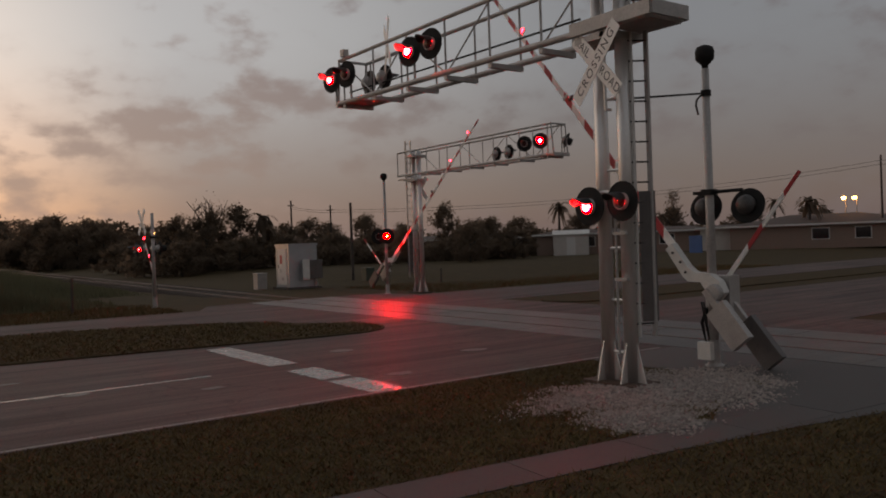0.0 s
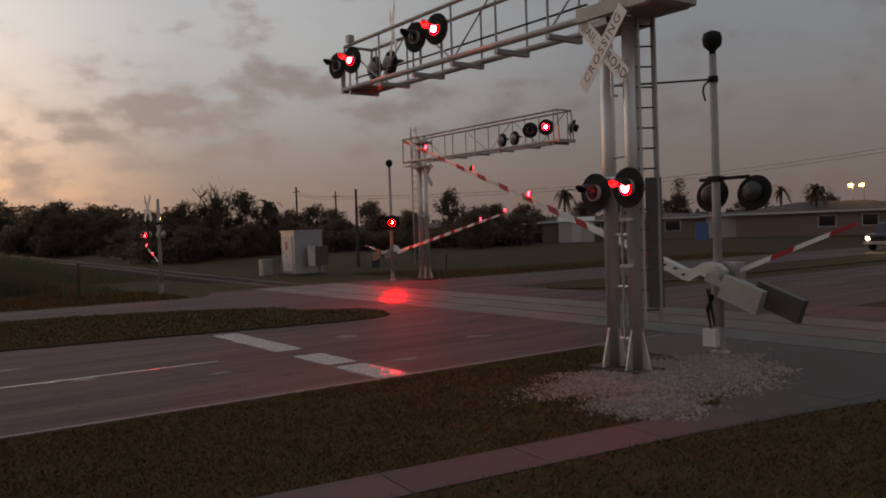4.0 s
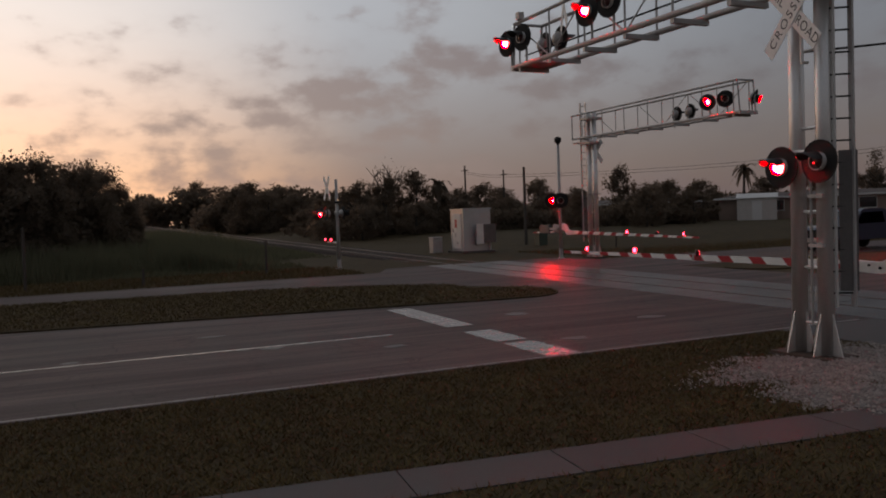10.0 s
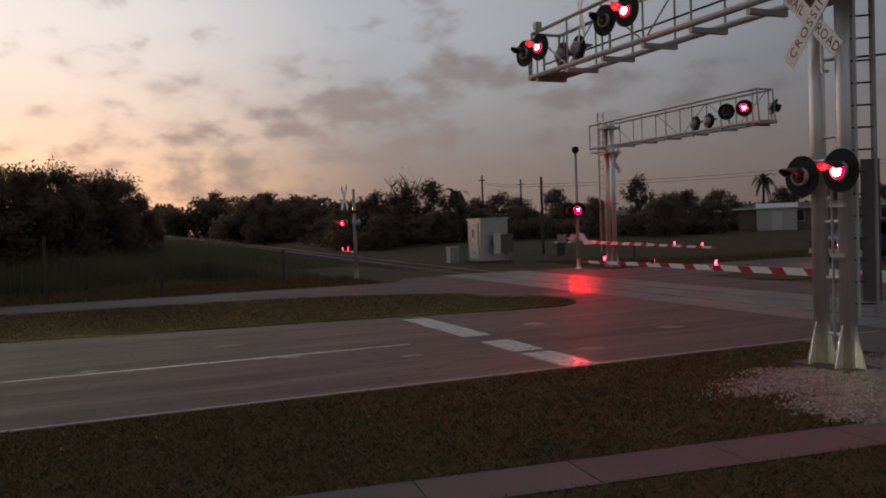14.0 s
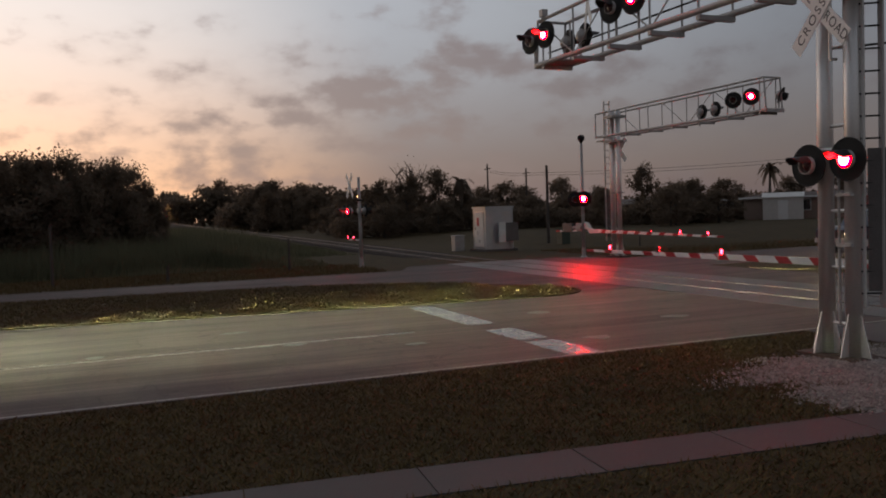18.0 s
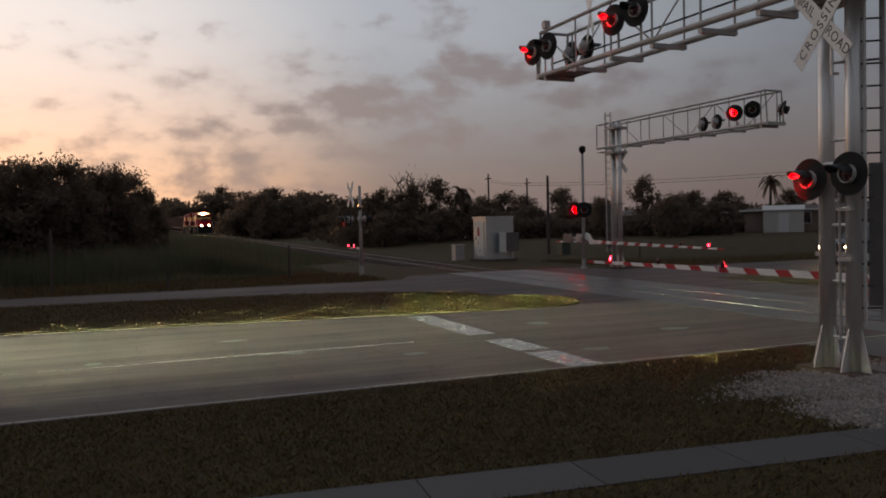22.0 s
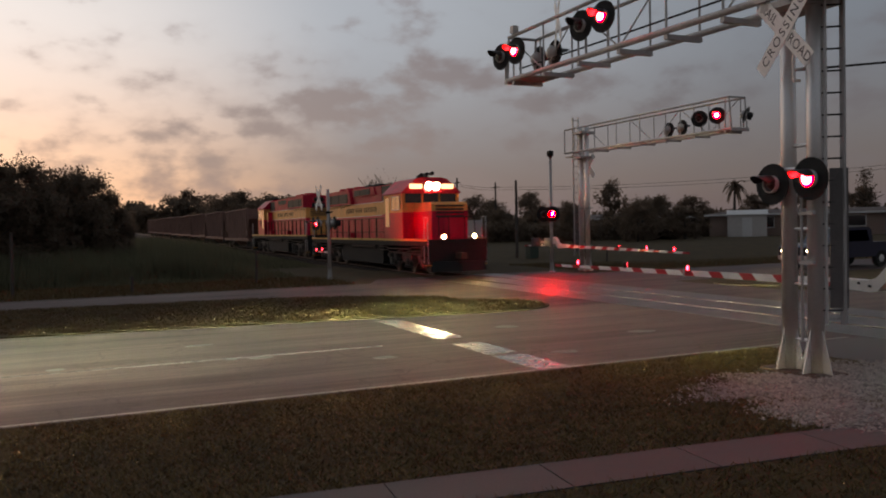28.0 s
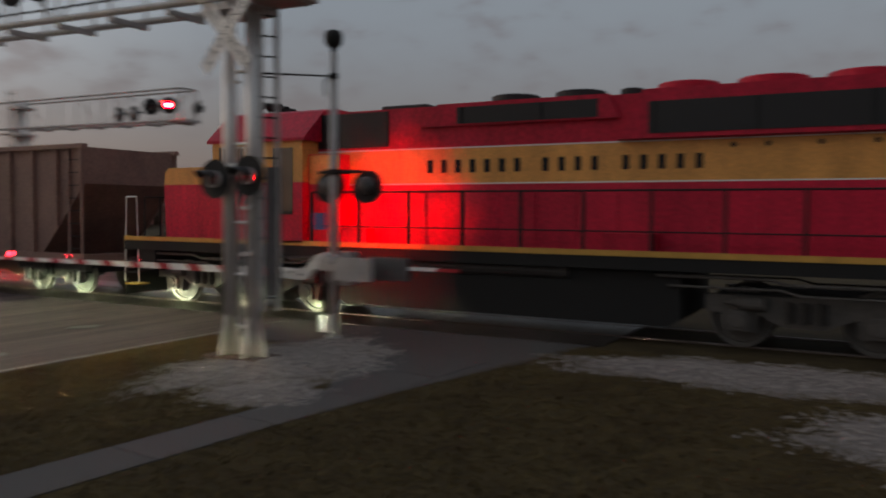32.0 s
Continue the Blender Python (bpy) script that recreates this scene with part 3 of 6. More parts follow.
def flasher(parent, at, yaw, first, name="flasher_lamp", strong="", lag=0.0, dip=0.0):
    """A round railway flasher that faces its local -x; first: lit in the first half of the cycle."""
    hood_key = "flasher"
    o = new(name)
    o.empty_display_size = 0.1
    o.parent = parent
    o.matrix_basis = pose(*at, 0, dip, yaw)
    if hood_key not in MESHES:
        bm = B()
        lathe(bm, ((0.126, -0.015), (0.28, -0.012), (0.30, -0.02), (0.30, -0.005), (0.28, 0.004), (0.126, 0.006)), 24, "X")
        bmesh.ops.delete(bm, geom=[f for f in bm.faces if len(f.verts) > 4], context="FACES_ONLY")
        MESHES["disc"] = bm_mesh("background", bm, dull_black)
        bm = B()
        lathe(bm, ((0.02, 0.03), (0.112, 0.03), (0.112, -0.08), (0.128, -0.08), (0.128, 0.02), (0.16, 0.03), (0.165, 0.09), (0.10, 0.16), (0.04, 0.18)), 24, "X")
        MESHES["case"] = bm_mesh("housing", bm, galv_dull, True)
        bm = B()
        n = 14
        out, inn = [], []
        for i in range(n + 1):
            a = radians(14 + 152 * i / n)
            ln = 0.04 + 0.27 * max(0, math.sin(a)) ** 0.7
            for r, lst in ((0.135, out), (0.127, inn)):
                lst.append((bm.verts.new((-0.09, r * math.cos(a), r * math.sin(a))), bm.verts.new((-0.09 - ln, r * math.cos(a), r * math.sin(a) - 0.02))))
        for i in range(n):
            bm.faces.new((out[i][0], out[i + 1][0], out[i + 1][1], out[i][1]))
            bm.faces.new((inn[i + 1][0], inn[i][0], inn[i][1], inn[i + 1][1]))
            bm.faces.new((out[i][1], out[i + 1][1], inn[i + 1][1], inn[i][1]))
        MESHES["hood"] = bm_mesh("visor", bm, black)
        # tube visors, added out of view to narrow the strong lamps' beams
        bm = B()
        for r0, r1 in ((0.137, 0.130),):
            lathe(bm, ((r1, -0.05), (r1, -0.22), (r0, -0.22), (r0, -0.05)), 20, "X")
        bmesh.ops.delete(bm, geom=[f for f in bm.faces if len(f.verts) > 4], context="FACES_ONLY")
        MESHES["tunnel"] = bm_mesh("visor", bm, dull_black)
        bm = B()
        lathe(bm, ((0.130, -0.05), (0.130, -0.26), (0.137, -0.26), (0.137, -0.05)), 20, "X")
        bmesh.ops.delete(bm, geom=[f for f in bm.faces if len(f.verts) > 4], context="FACES_ONLY")
        MESHES["long_tunnel"] = bm_mesh("visor", bm, dull_black)
        bm = B()
        rim = [bm.verts.new((0, 0.1135 * math.cos(2 * math.pi * i / 24), 0.1135 * math.sin(2 * math.pi * i / 24))) for i in range(24)]
        core = [bm.verts.new((-0.026, v.co.y * 0.80, v.co.z * 0.80)) for v in rim]
        f, b = bm.verts.new((-0.035, 0, 0)), bm.verts.new((0.035, 0, 0))
        for i in range(24):
            j = (i + 1) % 24
            bm.faces.new((core[j], core[i], f)).material_index = 0
            bm.faces.new((rim[j], rim[i], core[i], core[j])).material_index = 2
            bm.faces.new((rim[i], rim[j], b)).material_index = 1
        MESHES["lens"] = bm_mesh("lens", bm, [lens_on, lens_off, lens_rim], True)
        MESHES["dark_case"] = MESHES["case"].copy()
        MESHES["dark_case"].materials[0] = material("weathered_black_case", (0.075, 0.068, 0.064), 0.5, 0.1, vary=0.35, scale=9)
        MESHES["beam_lens"] = MESHES["lens"].copy()
        MESHES["beam_lens"].materials[0] = lens_beam
        MESHES["beam_lens"].materials[2] = lens_beam
        MESHES["side_lens"] = MESHES["lens"].copy()
        MESHES["side_lens"].materials[0] = lens_side
        MESHES["side_lens"].materials[2] = lens_side
        MESHES["road_lens"] = MESHES["lens"].copy()
        MESHES["road_lens"].materials[0] = lens_road
        MESHES["road_lens"].materials[2] = lens_road
        MESHES["far_lens"] = MESHES["lens"].copy()
        MESHES["far_lens"].materials[0] = lens_far
        MESHES["far_lens"].materials[2] = lens_far_rim
        MESHES[hood_key] = True
    for key, nm in (("disc", "background"), ("case", "housing"), ("hood", "visor"), ("lens", "lens")):
        p = new(nm, MESHES[{"case": "dark_case" if strong == "beam" else "case", "lens": strong + "_lens", "hood": {"far": "hood", "beam": "long_tunnel", "side": "long_tunnel"}.get(strong, "tunnel")}.get(key, key) if strong else key])
        p.parent = o
        if key == "lens":
            p.matrix_basis = pose(-0.06, 0, 0, 0, 0, 0 if first else 180)
            LENSES.append((p, first, lag))
    return o


def bm_mesh(name, bm, mat, smooth_=False):
    me = bpy.data.meshes.new(name)
    bm.normal_update()
    bm.to_mesh(me)
    bm.free()
    for m in (mat if isinstance(mat, list) else [mat]):
        me.materials.append(m)
    if smooth_:
        for p in me.polygons:
            p.use_smooth = True
    return me


def letters(parent, text, m, size, mat, spacing=1.0, name="lettering", bold=0.0):
    cu = bpy.data.curves.new(name, "FONT")
    cu.body, cu.size, cu.extrude, cu.align_x, cu.align_y, cu.space_character = text, size, 0.001, "CENTER", "CENTER", spacing
    cu.offset = bold
    tmp = bpy.data.objects.new(name, cu)
    scene.collection.objects.link(tmp)
    me = bpy.data.meshes.new_from_object(tmp.evaluated_get(bpy.context.evaluated_depsgraph_get()))
    bpy.data.objects.remove(tmp)
    me.materials.clear()
    me.materials.append(mat)
    o = new(name, me)
    o.parent = parent
    o.matrix_basis = m
    return o


def crossbuck(parent, at, yaw, lettered=True):
    """Two white boards crossed at right angles, facing local -x."""
    o = new("crossbuck")
    o.parent = parent
    o.matrix_basis = pose(*at, 0, 0, yaw)
    for k, (tilt, dx) in enumerate(((-45, -0.012), (45, 0.0))):
        bm = B()
        box(bm, dx - 0.005, -0.70, -0.12, dx + 0.005, 0.70, 0.12)
        p = part("board", bm, sign_white, o, "white board with black letters" if lettered else "", bevel=0.003)
        p.matrix_basis = pose(0, 0, 0, tilt, 0, 0)
        if lettered:
            face = pose(dx - 0.0065, 0, 0, 90, 0, -90)
            if k == 0:
                letters(p, "CROSSING", face, 0.20, black, 1.3)
            else:
                letters(p, "RAIL", pose(dx - 0.0065, 0.43, 0, 90, 0, -90), 0.19, black, 1.1)
                letters(p, "ROAD", pose(dx - 0.0065, -0.42, 0, 90, 0, -90), 0.19, black, 1.1)
    return o


def truss(parent, length, z0, height, depth, slope, mat):
    """A walkway beam along local +y from the mast: two lower chords, two upper rails, verticals, diagonals, floor."""
    for x in (-depth / 2, depth / 2):
        bm = B()
        tube(bm, (x, -1.05, z0), (x, length, z0 + slope), 0.055, n=10)
        part("lower_chord", bm, mat, parent)
        bm = B()
        tube(bm, (x, -1.05, z0 + height), (x, length - 0.1, z0 + height + slope * 0.5), 0.042, n=8)
        part("upper_chord", bm, mat, parent)
    n = 6
    for i in range(n + 1):
        y = -0.2 + (length - 0.1) * i / n
        zz = z0 + slope * max(0, y) / length
        for x in (-depth / 2, depth / 2):
            bm = B()
            tube(bm, (x, y, zz), (x, y, z0 + height + slope * 0.4), 0.022, n=6)
            part("post", bm, mat, parent)
            if i < n and x < 0 and i != 1:
                y2 = y + (length - 0.1) / n
                bm = B()
                tube(bm, (x, y, zz if i % 2 else z0 + height), (x, y2, z0 + height if i % 2 else zz), 0.016, n=6)
                part("brace", bm, mat, parent)
        bm = B()
        box(bm, -depth / 2 - 0.02, y - 0.045, zz - 0.13, depth / 2 + 0.02, y + 0.045, zz - 0.045)
        part("cross_bearer", bm, mat, parent)
    bm = B()
    box(bm, -depth / 2 - 0.05, length - 0.05, z0 + slope - 0.07, depth / 2 + 0.05, length + 0.05, z0 + slope + 0.05)
    box(bm, -depth / 2 + 0.05, length - 0.9, z0 + slope - 0.03, depth / 2 - 0.05, length - 0.05, z0 + slope)
    part("end_plate", bm, mat, parent, "flat steel end plate")
    for x in (-depth / 2, depth / 2):
        bm = B()
        tube(bm, (x, length, z0 + slope), (x, length - 0.1, z0 + height + slope * 0.5), 0.03, n=6)
        part("end_post", bm, mat, parent)
    bm = B()
    tube(bm, (-depth / 2, length - 0.1, z0 + height + slope * 0.5), (depth / 2, length - 0.1, z0 + height + slope * 0.5), 0.035, n=8)
    part("end_rail", bm, mat, parent)


def ladder(parent, x, y, z0, z1, along=(0.17, -0.10), mat=None, mat2=None):
    a = Vector((along[0], along[1], 0))
    for s, mm in ((-1, mat), (1, mat2 or mat)):
        bm = B()
        p = Vector((x, y, 0)) + a * s
        box(bm, p.x - 0.02, p.y - 0.035, z0, p.x + 0.02, p.y + 0.035, z1)
        part("ladder_rail", bm, mm, parent)
    n = int((z1 - z0) / 0.305)
    bm0 = None
    for i in range(n):
        z = z0 + 0.2 + i * 0.305
        if bm0 is None:
            bm = B()
            tube(bm, Vector((x - 0.02, y, 0)) - a * 1.14, Vector((x, y, 0)) + a, 0.014, n=6)
            bm0 = part("rung", bm, dull_black, parent)
            bm0.matrix_basis = pose(0, 0, z)
        else:
            share("rung", bm0, parent, pose(0, 0, z))


def cantilever(m, label, flip, lamps, ped=True):
    """Signal gantry; local +y runs out over the road, local -x faces the traffic."""
    e = thing("signal_gantry", m, label, "railway signal", group="signal gantries")
    for y in (0.22, -0.24):
        bm = B()
        tube(bm, (0, y, 0.06), (0, y, 6.7), 0.112, 0.105, n=20)
        part("mast", bm, galv, e, "thick galvanised steel tube", smooth_=True)
        bm = B()
        for a in range(4):
            c, s = math.cos(a * math.pi / 2), math.sin(a * math.pi / 2)
            v = [(c * 0.10 + s * 0.008 * q, y + s * 0.10 - c * 0.008 * q, 0.06) for q in (-1, 1)] + [(c * 0.27 + s * 0.008 * q, y + s * 0.27 - c * 0.008 * q, 0.06) for q in (1, -1)]
            v2 = [(c * 0.10 + s * 0.008 * q, y + s * 0.10 - c * 0.008 * q, 0.70) for q in (-1, 1)]
            vs = [bm.verts.new(p) for p in v]
            vt = [bm.verts.new(p) for p in v2]
            bm.faces.new((vs[0], vs[1], vs[2], vs[3]))
            bm.faces.new((vs[1], vs[0], vt[0], vt[1]))
            bm.faces.new((vs[2], vs[1], vt[1]))
            bm.faces.new((vs[0], vs[3], vt[0]))
            bm.faces.new((vs[3], vs[2], vt[1], vt[0]))
        part("gusset", bm, galv, e)
    bm = B()
    box(bm, -0.30, -0.52, 0.02, 0.30, 0.52, 0.06)
    part("base_plate", bm, rust, e, "rusty base plate", bevel=0.006)
    bm = B()
    box(bm, -0.32, -0.54, -0.3, 0.32, 0.54, 0.02)
    part("footing", bm, concrete, e, "buried concrete footing")
    for z in (0.5, 1.3, 2.1, 3.3, 4.4):
        bm = B()
        tube(bm, (0, -0.2, z), (0, 0.2, z), 0.025, n=8)
        part("tie_bar", bm, galv, e)
    for z in (5.30, 6.42):
        bm = B()
        box(bm, -0.38, -0.36, z - 0.05, 0.38, 0.36, z + 0.05)
        part("clamp", bm, galv_dull, e)
    truss(e, 8.05 if not flip else 9.7, 5.40 if not flip else 5.58, 1.08, 0.72, 0.20 if not flip else -0.12, galv_dull)
    ladder(e, 0.16, -0.42, 0.75, 7.2, along=(0.10, -0.07), mat=alu, mat2=galv_dull)
    bm = B()
    slab(bm, [(0.10, -0.40), (0.30, -0.54), (0.31, -0.525), (0.11, -0.385)], 0.98, 2.95)
    part("ladder_guard", bm, guard_steel, e, "flat steel climbing guard on the ladder", bevel=0.003)
    bm = B()
    tube(bm, (-0.15, -0.02, 4.22), (-0.15, -0.02, 5.3), 0.022, n=8)
    tube(bm, (-0.15, -0.02, 4.22), (-0.06, -0.05, 4.22), 0.022, n=8)
    part("conduit", bm, galv, e)
    for y in (0.20, -0.20):
        bm = B()
        tube(bm, (0, y, 2.90), (0, y, 2.99), 0.135, n=18)
        part("mast_clamp", bm, galv_dull, e)
    bm = B()
    tube(bm, (-0.16, -0.50, 2.96), (-0.16, 0.36, 2.96), 0.03, n=10)
    part("lamp_crossarm", bm, galv, e)
    bm = B()
    box(bm, -0.36, -1.05, 5.36, 0.36, -0.36, 5.41)
    part("platform", bm, galv_dull, e, "steel grating")
    for x in () if flip else (-0.40, 0.40):
        bm = B()
        box(bm, x - 0.03, -1.15, 5.38, x + 0.03, 0.42, 5.58)
        part("platform_channel", bm, galv_dull, e, bevel=0.008)
    bm = B()
    if flip:
        for x in (-0.36, 0.36):
            bm = B()
            tube(bm, (x, -1.05, 5.58), (x, -1.05, 6.66), 0.03, n=6)
            part("end_post", bm, galv_dull, e)
    else:
        box(bm, -0.40, -1.18, 5.38, 0.40, -1.12, 5.58)
        part("platform_channel", bm, galv_dull, e, bevel=0.008)
    for at, yaw, first in lamps:
        flasher(e, at, yaw, first, lag=-0.02 if flip else 0.0, strong="road" if yaw < -40 else "", dip=-22 if yaw < -40 else 0)
        bm = B()
        tube(bm, (at[0] + (0.1 if yaw < 90 else -0.1), at[1], at[2]), (at[0] + (0.1 if yaw < 90 else -0.1), at[1], at[2] - (0.55 if at[2] > 4 else 0.1)), 0.025, n=8)
        part("lamp_stem", bm, galv_dull, e)
    return e


near_gantry = cantilever(pose(9.37, 8.49, 0), "galvanised steel signal gantry with twin masts reaching over the road", False, [
    ((-0.26, 0.27, 2.76), 0, True), ((-0.26, -0.40, 2.80), 0, False),
    ((-0.45, 8.15, 6.17), 12, True), ((-0.45, 7.45, 6.17), 12, False),
    ((-0.45, 4.85, 6.12), 12, True), ((-0.45, 4.12, 6.12), 12, False),
    ((0.45, 8.0, 6.15), 180, False), ((0.45, 7.3, 6.15), 180, True)])
crossbuck(near_gantry, (-0.42, -0.11, 4.88), -8)
crossbuck(near_gantry, (0.2, 6.75, 6.75), 155, False)
far_gantry = cantilever(pose(21.1, 31.4, 0, 0, 0, 180), "galvanised signal gantry on twin masts beyond the track", True, [
    ((0.45, 8.2, 6.0), 216, True), ((0.45, 9.1, 6.0), 216, False),
    ((-0.45, 9.55, 6.0), -55, True), ((-0.45, 5.4, 5.95), 0, True), ((-0.45, 6.2, 5.95), 0, False)])
crossbuck(far_gantry, (-0.2, 0, 4.9), 0, False)


def gate_post(m, label, bell=True, tall=5.1):
    e = thing("gate_signal", m, label, "railway signal", group="gate signals")
    bm = B()
    tube(bm, (0, 0, 0.0), (0, 0, tall), 0.085, 0.062, n=16)
    part("post", bm, galv_dull, e, smooth_=True)
    bm = B()
    lathe(bm, ((0.16, -0.02), (0.16, 0.02), (0.10, 0.06), (0.09, 0.45)), 14)
    part("base_casting", bm, galv_dull, e)
    bm = B()
    if bell:
        lathe(bm, ((0.05, tall), (0.06, tall + 0.06), (0.10, tall + 0.10), (0.155, tall + 0.16), (0.165, tall + 0.28), (0.14, tall + 0.36), (0.05, tall + 0.40)), 16)
        part("bell", bm, dull_black, e, "dark bell on the post top", smooth_=True)
    bm = B()
    tube(bm, (0.0, -0.64, 2.98), (0.0, 0.32, 2.98), 0.03, n=8)
    box(bm, -0.1, -0.1, 2.93, 0.1, 0.1, 3.03)
    part("crossarm", bm, dull_black, e)
    return e


for y0, y1, z0, z1, lab in ((7.6, 7.75, 6.62, 6.78, "small grey junction box on the beam"),):
    bm = B()
    box(bm, -0.44, y0, z0, -0.30, y1, z1)
    part("junction_box", bm, galv_dull, near_gantry, lab, bevel=0.01)
bm = B()
for p, q in (((-0.30, 0.3, 5.66), (-0.30, 4.0, 5.72)), ((-0.30, 4.0, 5.72), (-0.30, 7.6, 5.80))):
    tube(bm, p, q, 0.018, n=6)
part("cable_conduit", bm, dull_black, near_gantry)
bm = B()
for z in (1.6, 2.3):
    box(bm, -0.15, -0.33, z, -0.09, -0.08, z + 0.05)
tube(bm, (-0.13, -0.12, 0.5), (-0.13, -0.12, 2.8), 0.02, n=6)
part("mast_conduit", bm, galv_dull, near_gantry)
near_post = gate_post(pose(11.75, 8.50, 0), "steel crossing post with bell and two dark round flashers")
bm = B()
tube(bm, (0, 0, 4.68), (-2.25, 0.15, 4.42), 0.018, n=6)
part("stay_cable_arm", bm, dull_black, near_post)
bm = B()
for p, q in (((0, 0.10, 4.66), (0, 0.19, 4.60)), ((0, 0.19, 4.60), (0, 0.21, 4.50)), ((0, 0.21, 4.50), (0, 0.17, 4.34))):
    tube(bm, p, q, 0.017, n=6)
part("cable_hook", bm, dull_black, near_post)
bm = B()
tube(bm, (0, 0, 4.63), (0, 0, 4.73), 0.085, n=14)
part("stay_clamp", bm, dull_black, near_post)
for yy, fst in ((0.20, False), (-0.62, True)):
    flasher(near_post, (0.16, yy, 2.72), 187, fst, strong="beam", lag=0.12, dip=-13)
bm = B()
box(bm, -0.20, -0.06, 0.12, -0.09, 0.20, 0.42)
part("junction_box", bm, white_paint, near_post, "small white junction box", bevel=0.01)
bm = B()
box(bm, -0.12, 0.10, 1.95, -0.10, 0.36, 2.25)
part("notice", bm, material("blue_sign", (0.02, 0.10, 0.28), 0.4), near_post, "small blue notice plate")
far_post = gate_post(pose(19.9, 32.4, 0), "crossing post with bell beyond the track", tall=5.3)
for yy, fst in ((0.36, True), (-0.36, False)):
    flasher(far_post, (-0.16, yy, 2.72), 52, fst, strong="far", lag=-0.02).scale = (1.2, 1.2, 1.2)
side_post = gate_post(pose(9.75, 34.6, 0), "crossing post with crossbuck beside the far verge", False, 4.0)
for yy, fst in ((0.36, True), (-0.36, False)):
    flasher(side_post, (-0.16 - 0.42, yy, 2.5), 0, fst, lag=-0.02)
    flasher(side_post, (0.16, yy, 2.5), 180, fst, strong="side")
crossbuck(side_post, (-0.42, 0, 3.62), 0, False)


def gate_arm(m, length, label, lamps, weight=True, name="gate_arm", blink=False, back=False):
    """A striped arm along local +y from its pivot, with the crank casting and counterweights behind."""
    e = thing(name, m, label, "gate arm", group="gate arms")
    y0 = 1.0 if weight else 0.3
    n = 2 * int((length - y0) / 0.84)
    step = (length - y0) / n
    a = y0
    for i in range(n):
        w0 = (0.075 if weight else 0.04) - (0.045 if weight else 0.015) * i / n
        long = step * (0.82 if i % 2 else 1.18)
        c = a + long - 0.002
        sl, sr = w0 if i else 0, w0 if i < n - 1 else 0
        bm = B()
        prism(bm, ((a - sl, -w0), (a + sl, w0), (c + sr, w0), (c - sr, -w0)), -0.014, 0.014)
        part("stripe", bm, red_tape if i % 2 else sign_white, e)
        a += long
    if weight:
        bm = B()
        prism(bm, ((1.20, -0.085), (1.20, 0.085), (0.66, 0.07), (0.50, 0.12), (0.30, 0.33), (0.08, 0.40), (-0.12, 0.34), (-0.14, 0.12), (0.10, 0.08), (0.30, 0.10), (0.48, -0.10), (0.62, -0.12)), -0.14, 0.02)
        part("crank_casting", bm, white_paint, e, "thick cast crank painted white", bevel=0.015)
        for x0, x1 in ((-0.30, -0.16), (0.16, 0.30)):
            bm = B()
            box(bm, x0, -1.0 if x0 < 0 else -1.45, -0.08, x1, -0.25 if x0 < 0 else -0.6, 0.32)
            part("counterweight", bm, galv_dull if x0 < 0 else guard_steel, e, "slab counterweight" if x0 < 0 else "dark slab counterweight", bevel=0.01)
            bm = B()
            box(bm, x0 + 0.03, -0.65, 0.08, x1 - 0.03, 0.1, 0.20)
            part("weight_arm", bm, galv_dull, e)
    if weight:
        bm = B()
        lathe(bm, ((0.05, -0.25), (0.13, -0.24), (0.15, -0.20), (0.15, -0.13), (0.07, -0.12)), 18, "X")
        for v in bm.verts:
            v.co.y -= 0.02
            v.co.z += 0.22
        part("pivot_hub", bm, galv_dull, e, "round cast pivot hub")
        for yb, zb in ((0.62, -0.02), (0.82, 0.02), (1.05, 0.0)):
            bm = B()
            tube(bm, (-0.165, yb, zb), (-0.13, yb, zb), 0.022, n=8)
            part("bolt", bm, dull_black, e)
    for k in range(2 if weight else 0):
        bm = B()
        box(bm, -0.02, 2.2 + 3.0 * k, -0.075, 0.02, 2.26 + 3.0 * k, 0.075)
        part("arm_strap", bm, galv_dull, e)
    for y in lamps:
        bm = B()
        lathe(bm, ((0.035, 0), (0.045, 0.03), (0.045, 0.08), (0.02, 0.11)), 12)
        for f in bm.faces:
            f.material_index = 1 if f.calc_center_median().x * (-1 if back else 1) > -0.02 else 0
        p = part("arm_lamp", bm, [arm_lamp, lens_off], e, "small red lamp on the arm")
        p.matrix_basis = pose(0, y, 0.06)
        if blink and y != lamps[-1]:
            LENSES.append((p, y != lamps[0] if not back else y == lamps[0], -0.02 if back else 0.0))
            if not LENSES[-1][1]:
                p.matrix_basis = pose(0, y, 0.06, 0, 0, 180)
        bm = B()
        box(bm, -0.03, y - 0.03, 0.03, 0.03, y + 0.03, 0.065)
        part("lamp_bracket", bm, dull_black, e)
    return e


main_arm = gate_arm(pose(11.72, 8.50, 1.15), 10.45, "long red and white striped gate arm across the road", (5.1, 7.3, 9.3), True, "crossing_gate", True)
foot_arm = gate_arm(pose(11.95, 8.50, 1.30, 0, 0, 180), 2.45, "short striped gate arm across the footway", (), False, "footway_gate_arm")
far_arm = gate_arm(pose(19.93, 32.4, 1.25, 0, 0, 180), 9.4, "striped gate arm of the far carriageway", (5.1, 7.0, 8.6), True, "crossing_gate", True, True)
far_foot = gate_arm(pose(19.7, 32.4, 1.25), 2.2, "short striped gate arm on the far footway", (), False, "footway_gate_arm")
side_arm = gate_arm(pose(9.73, 34.6, 1.2, 0, 0, 0), 2.4, "short striped gate arm beside the far verge", (1.2, 2.2), False, "footway_gate_arm")

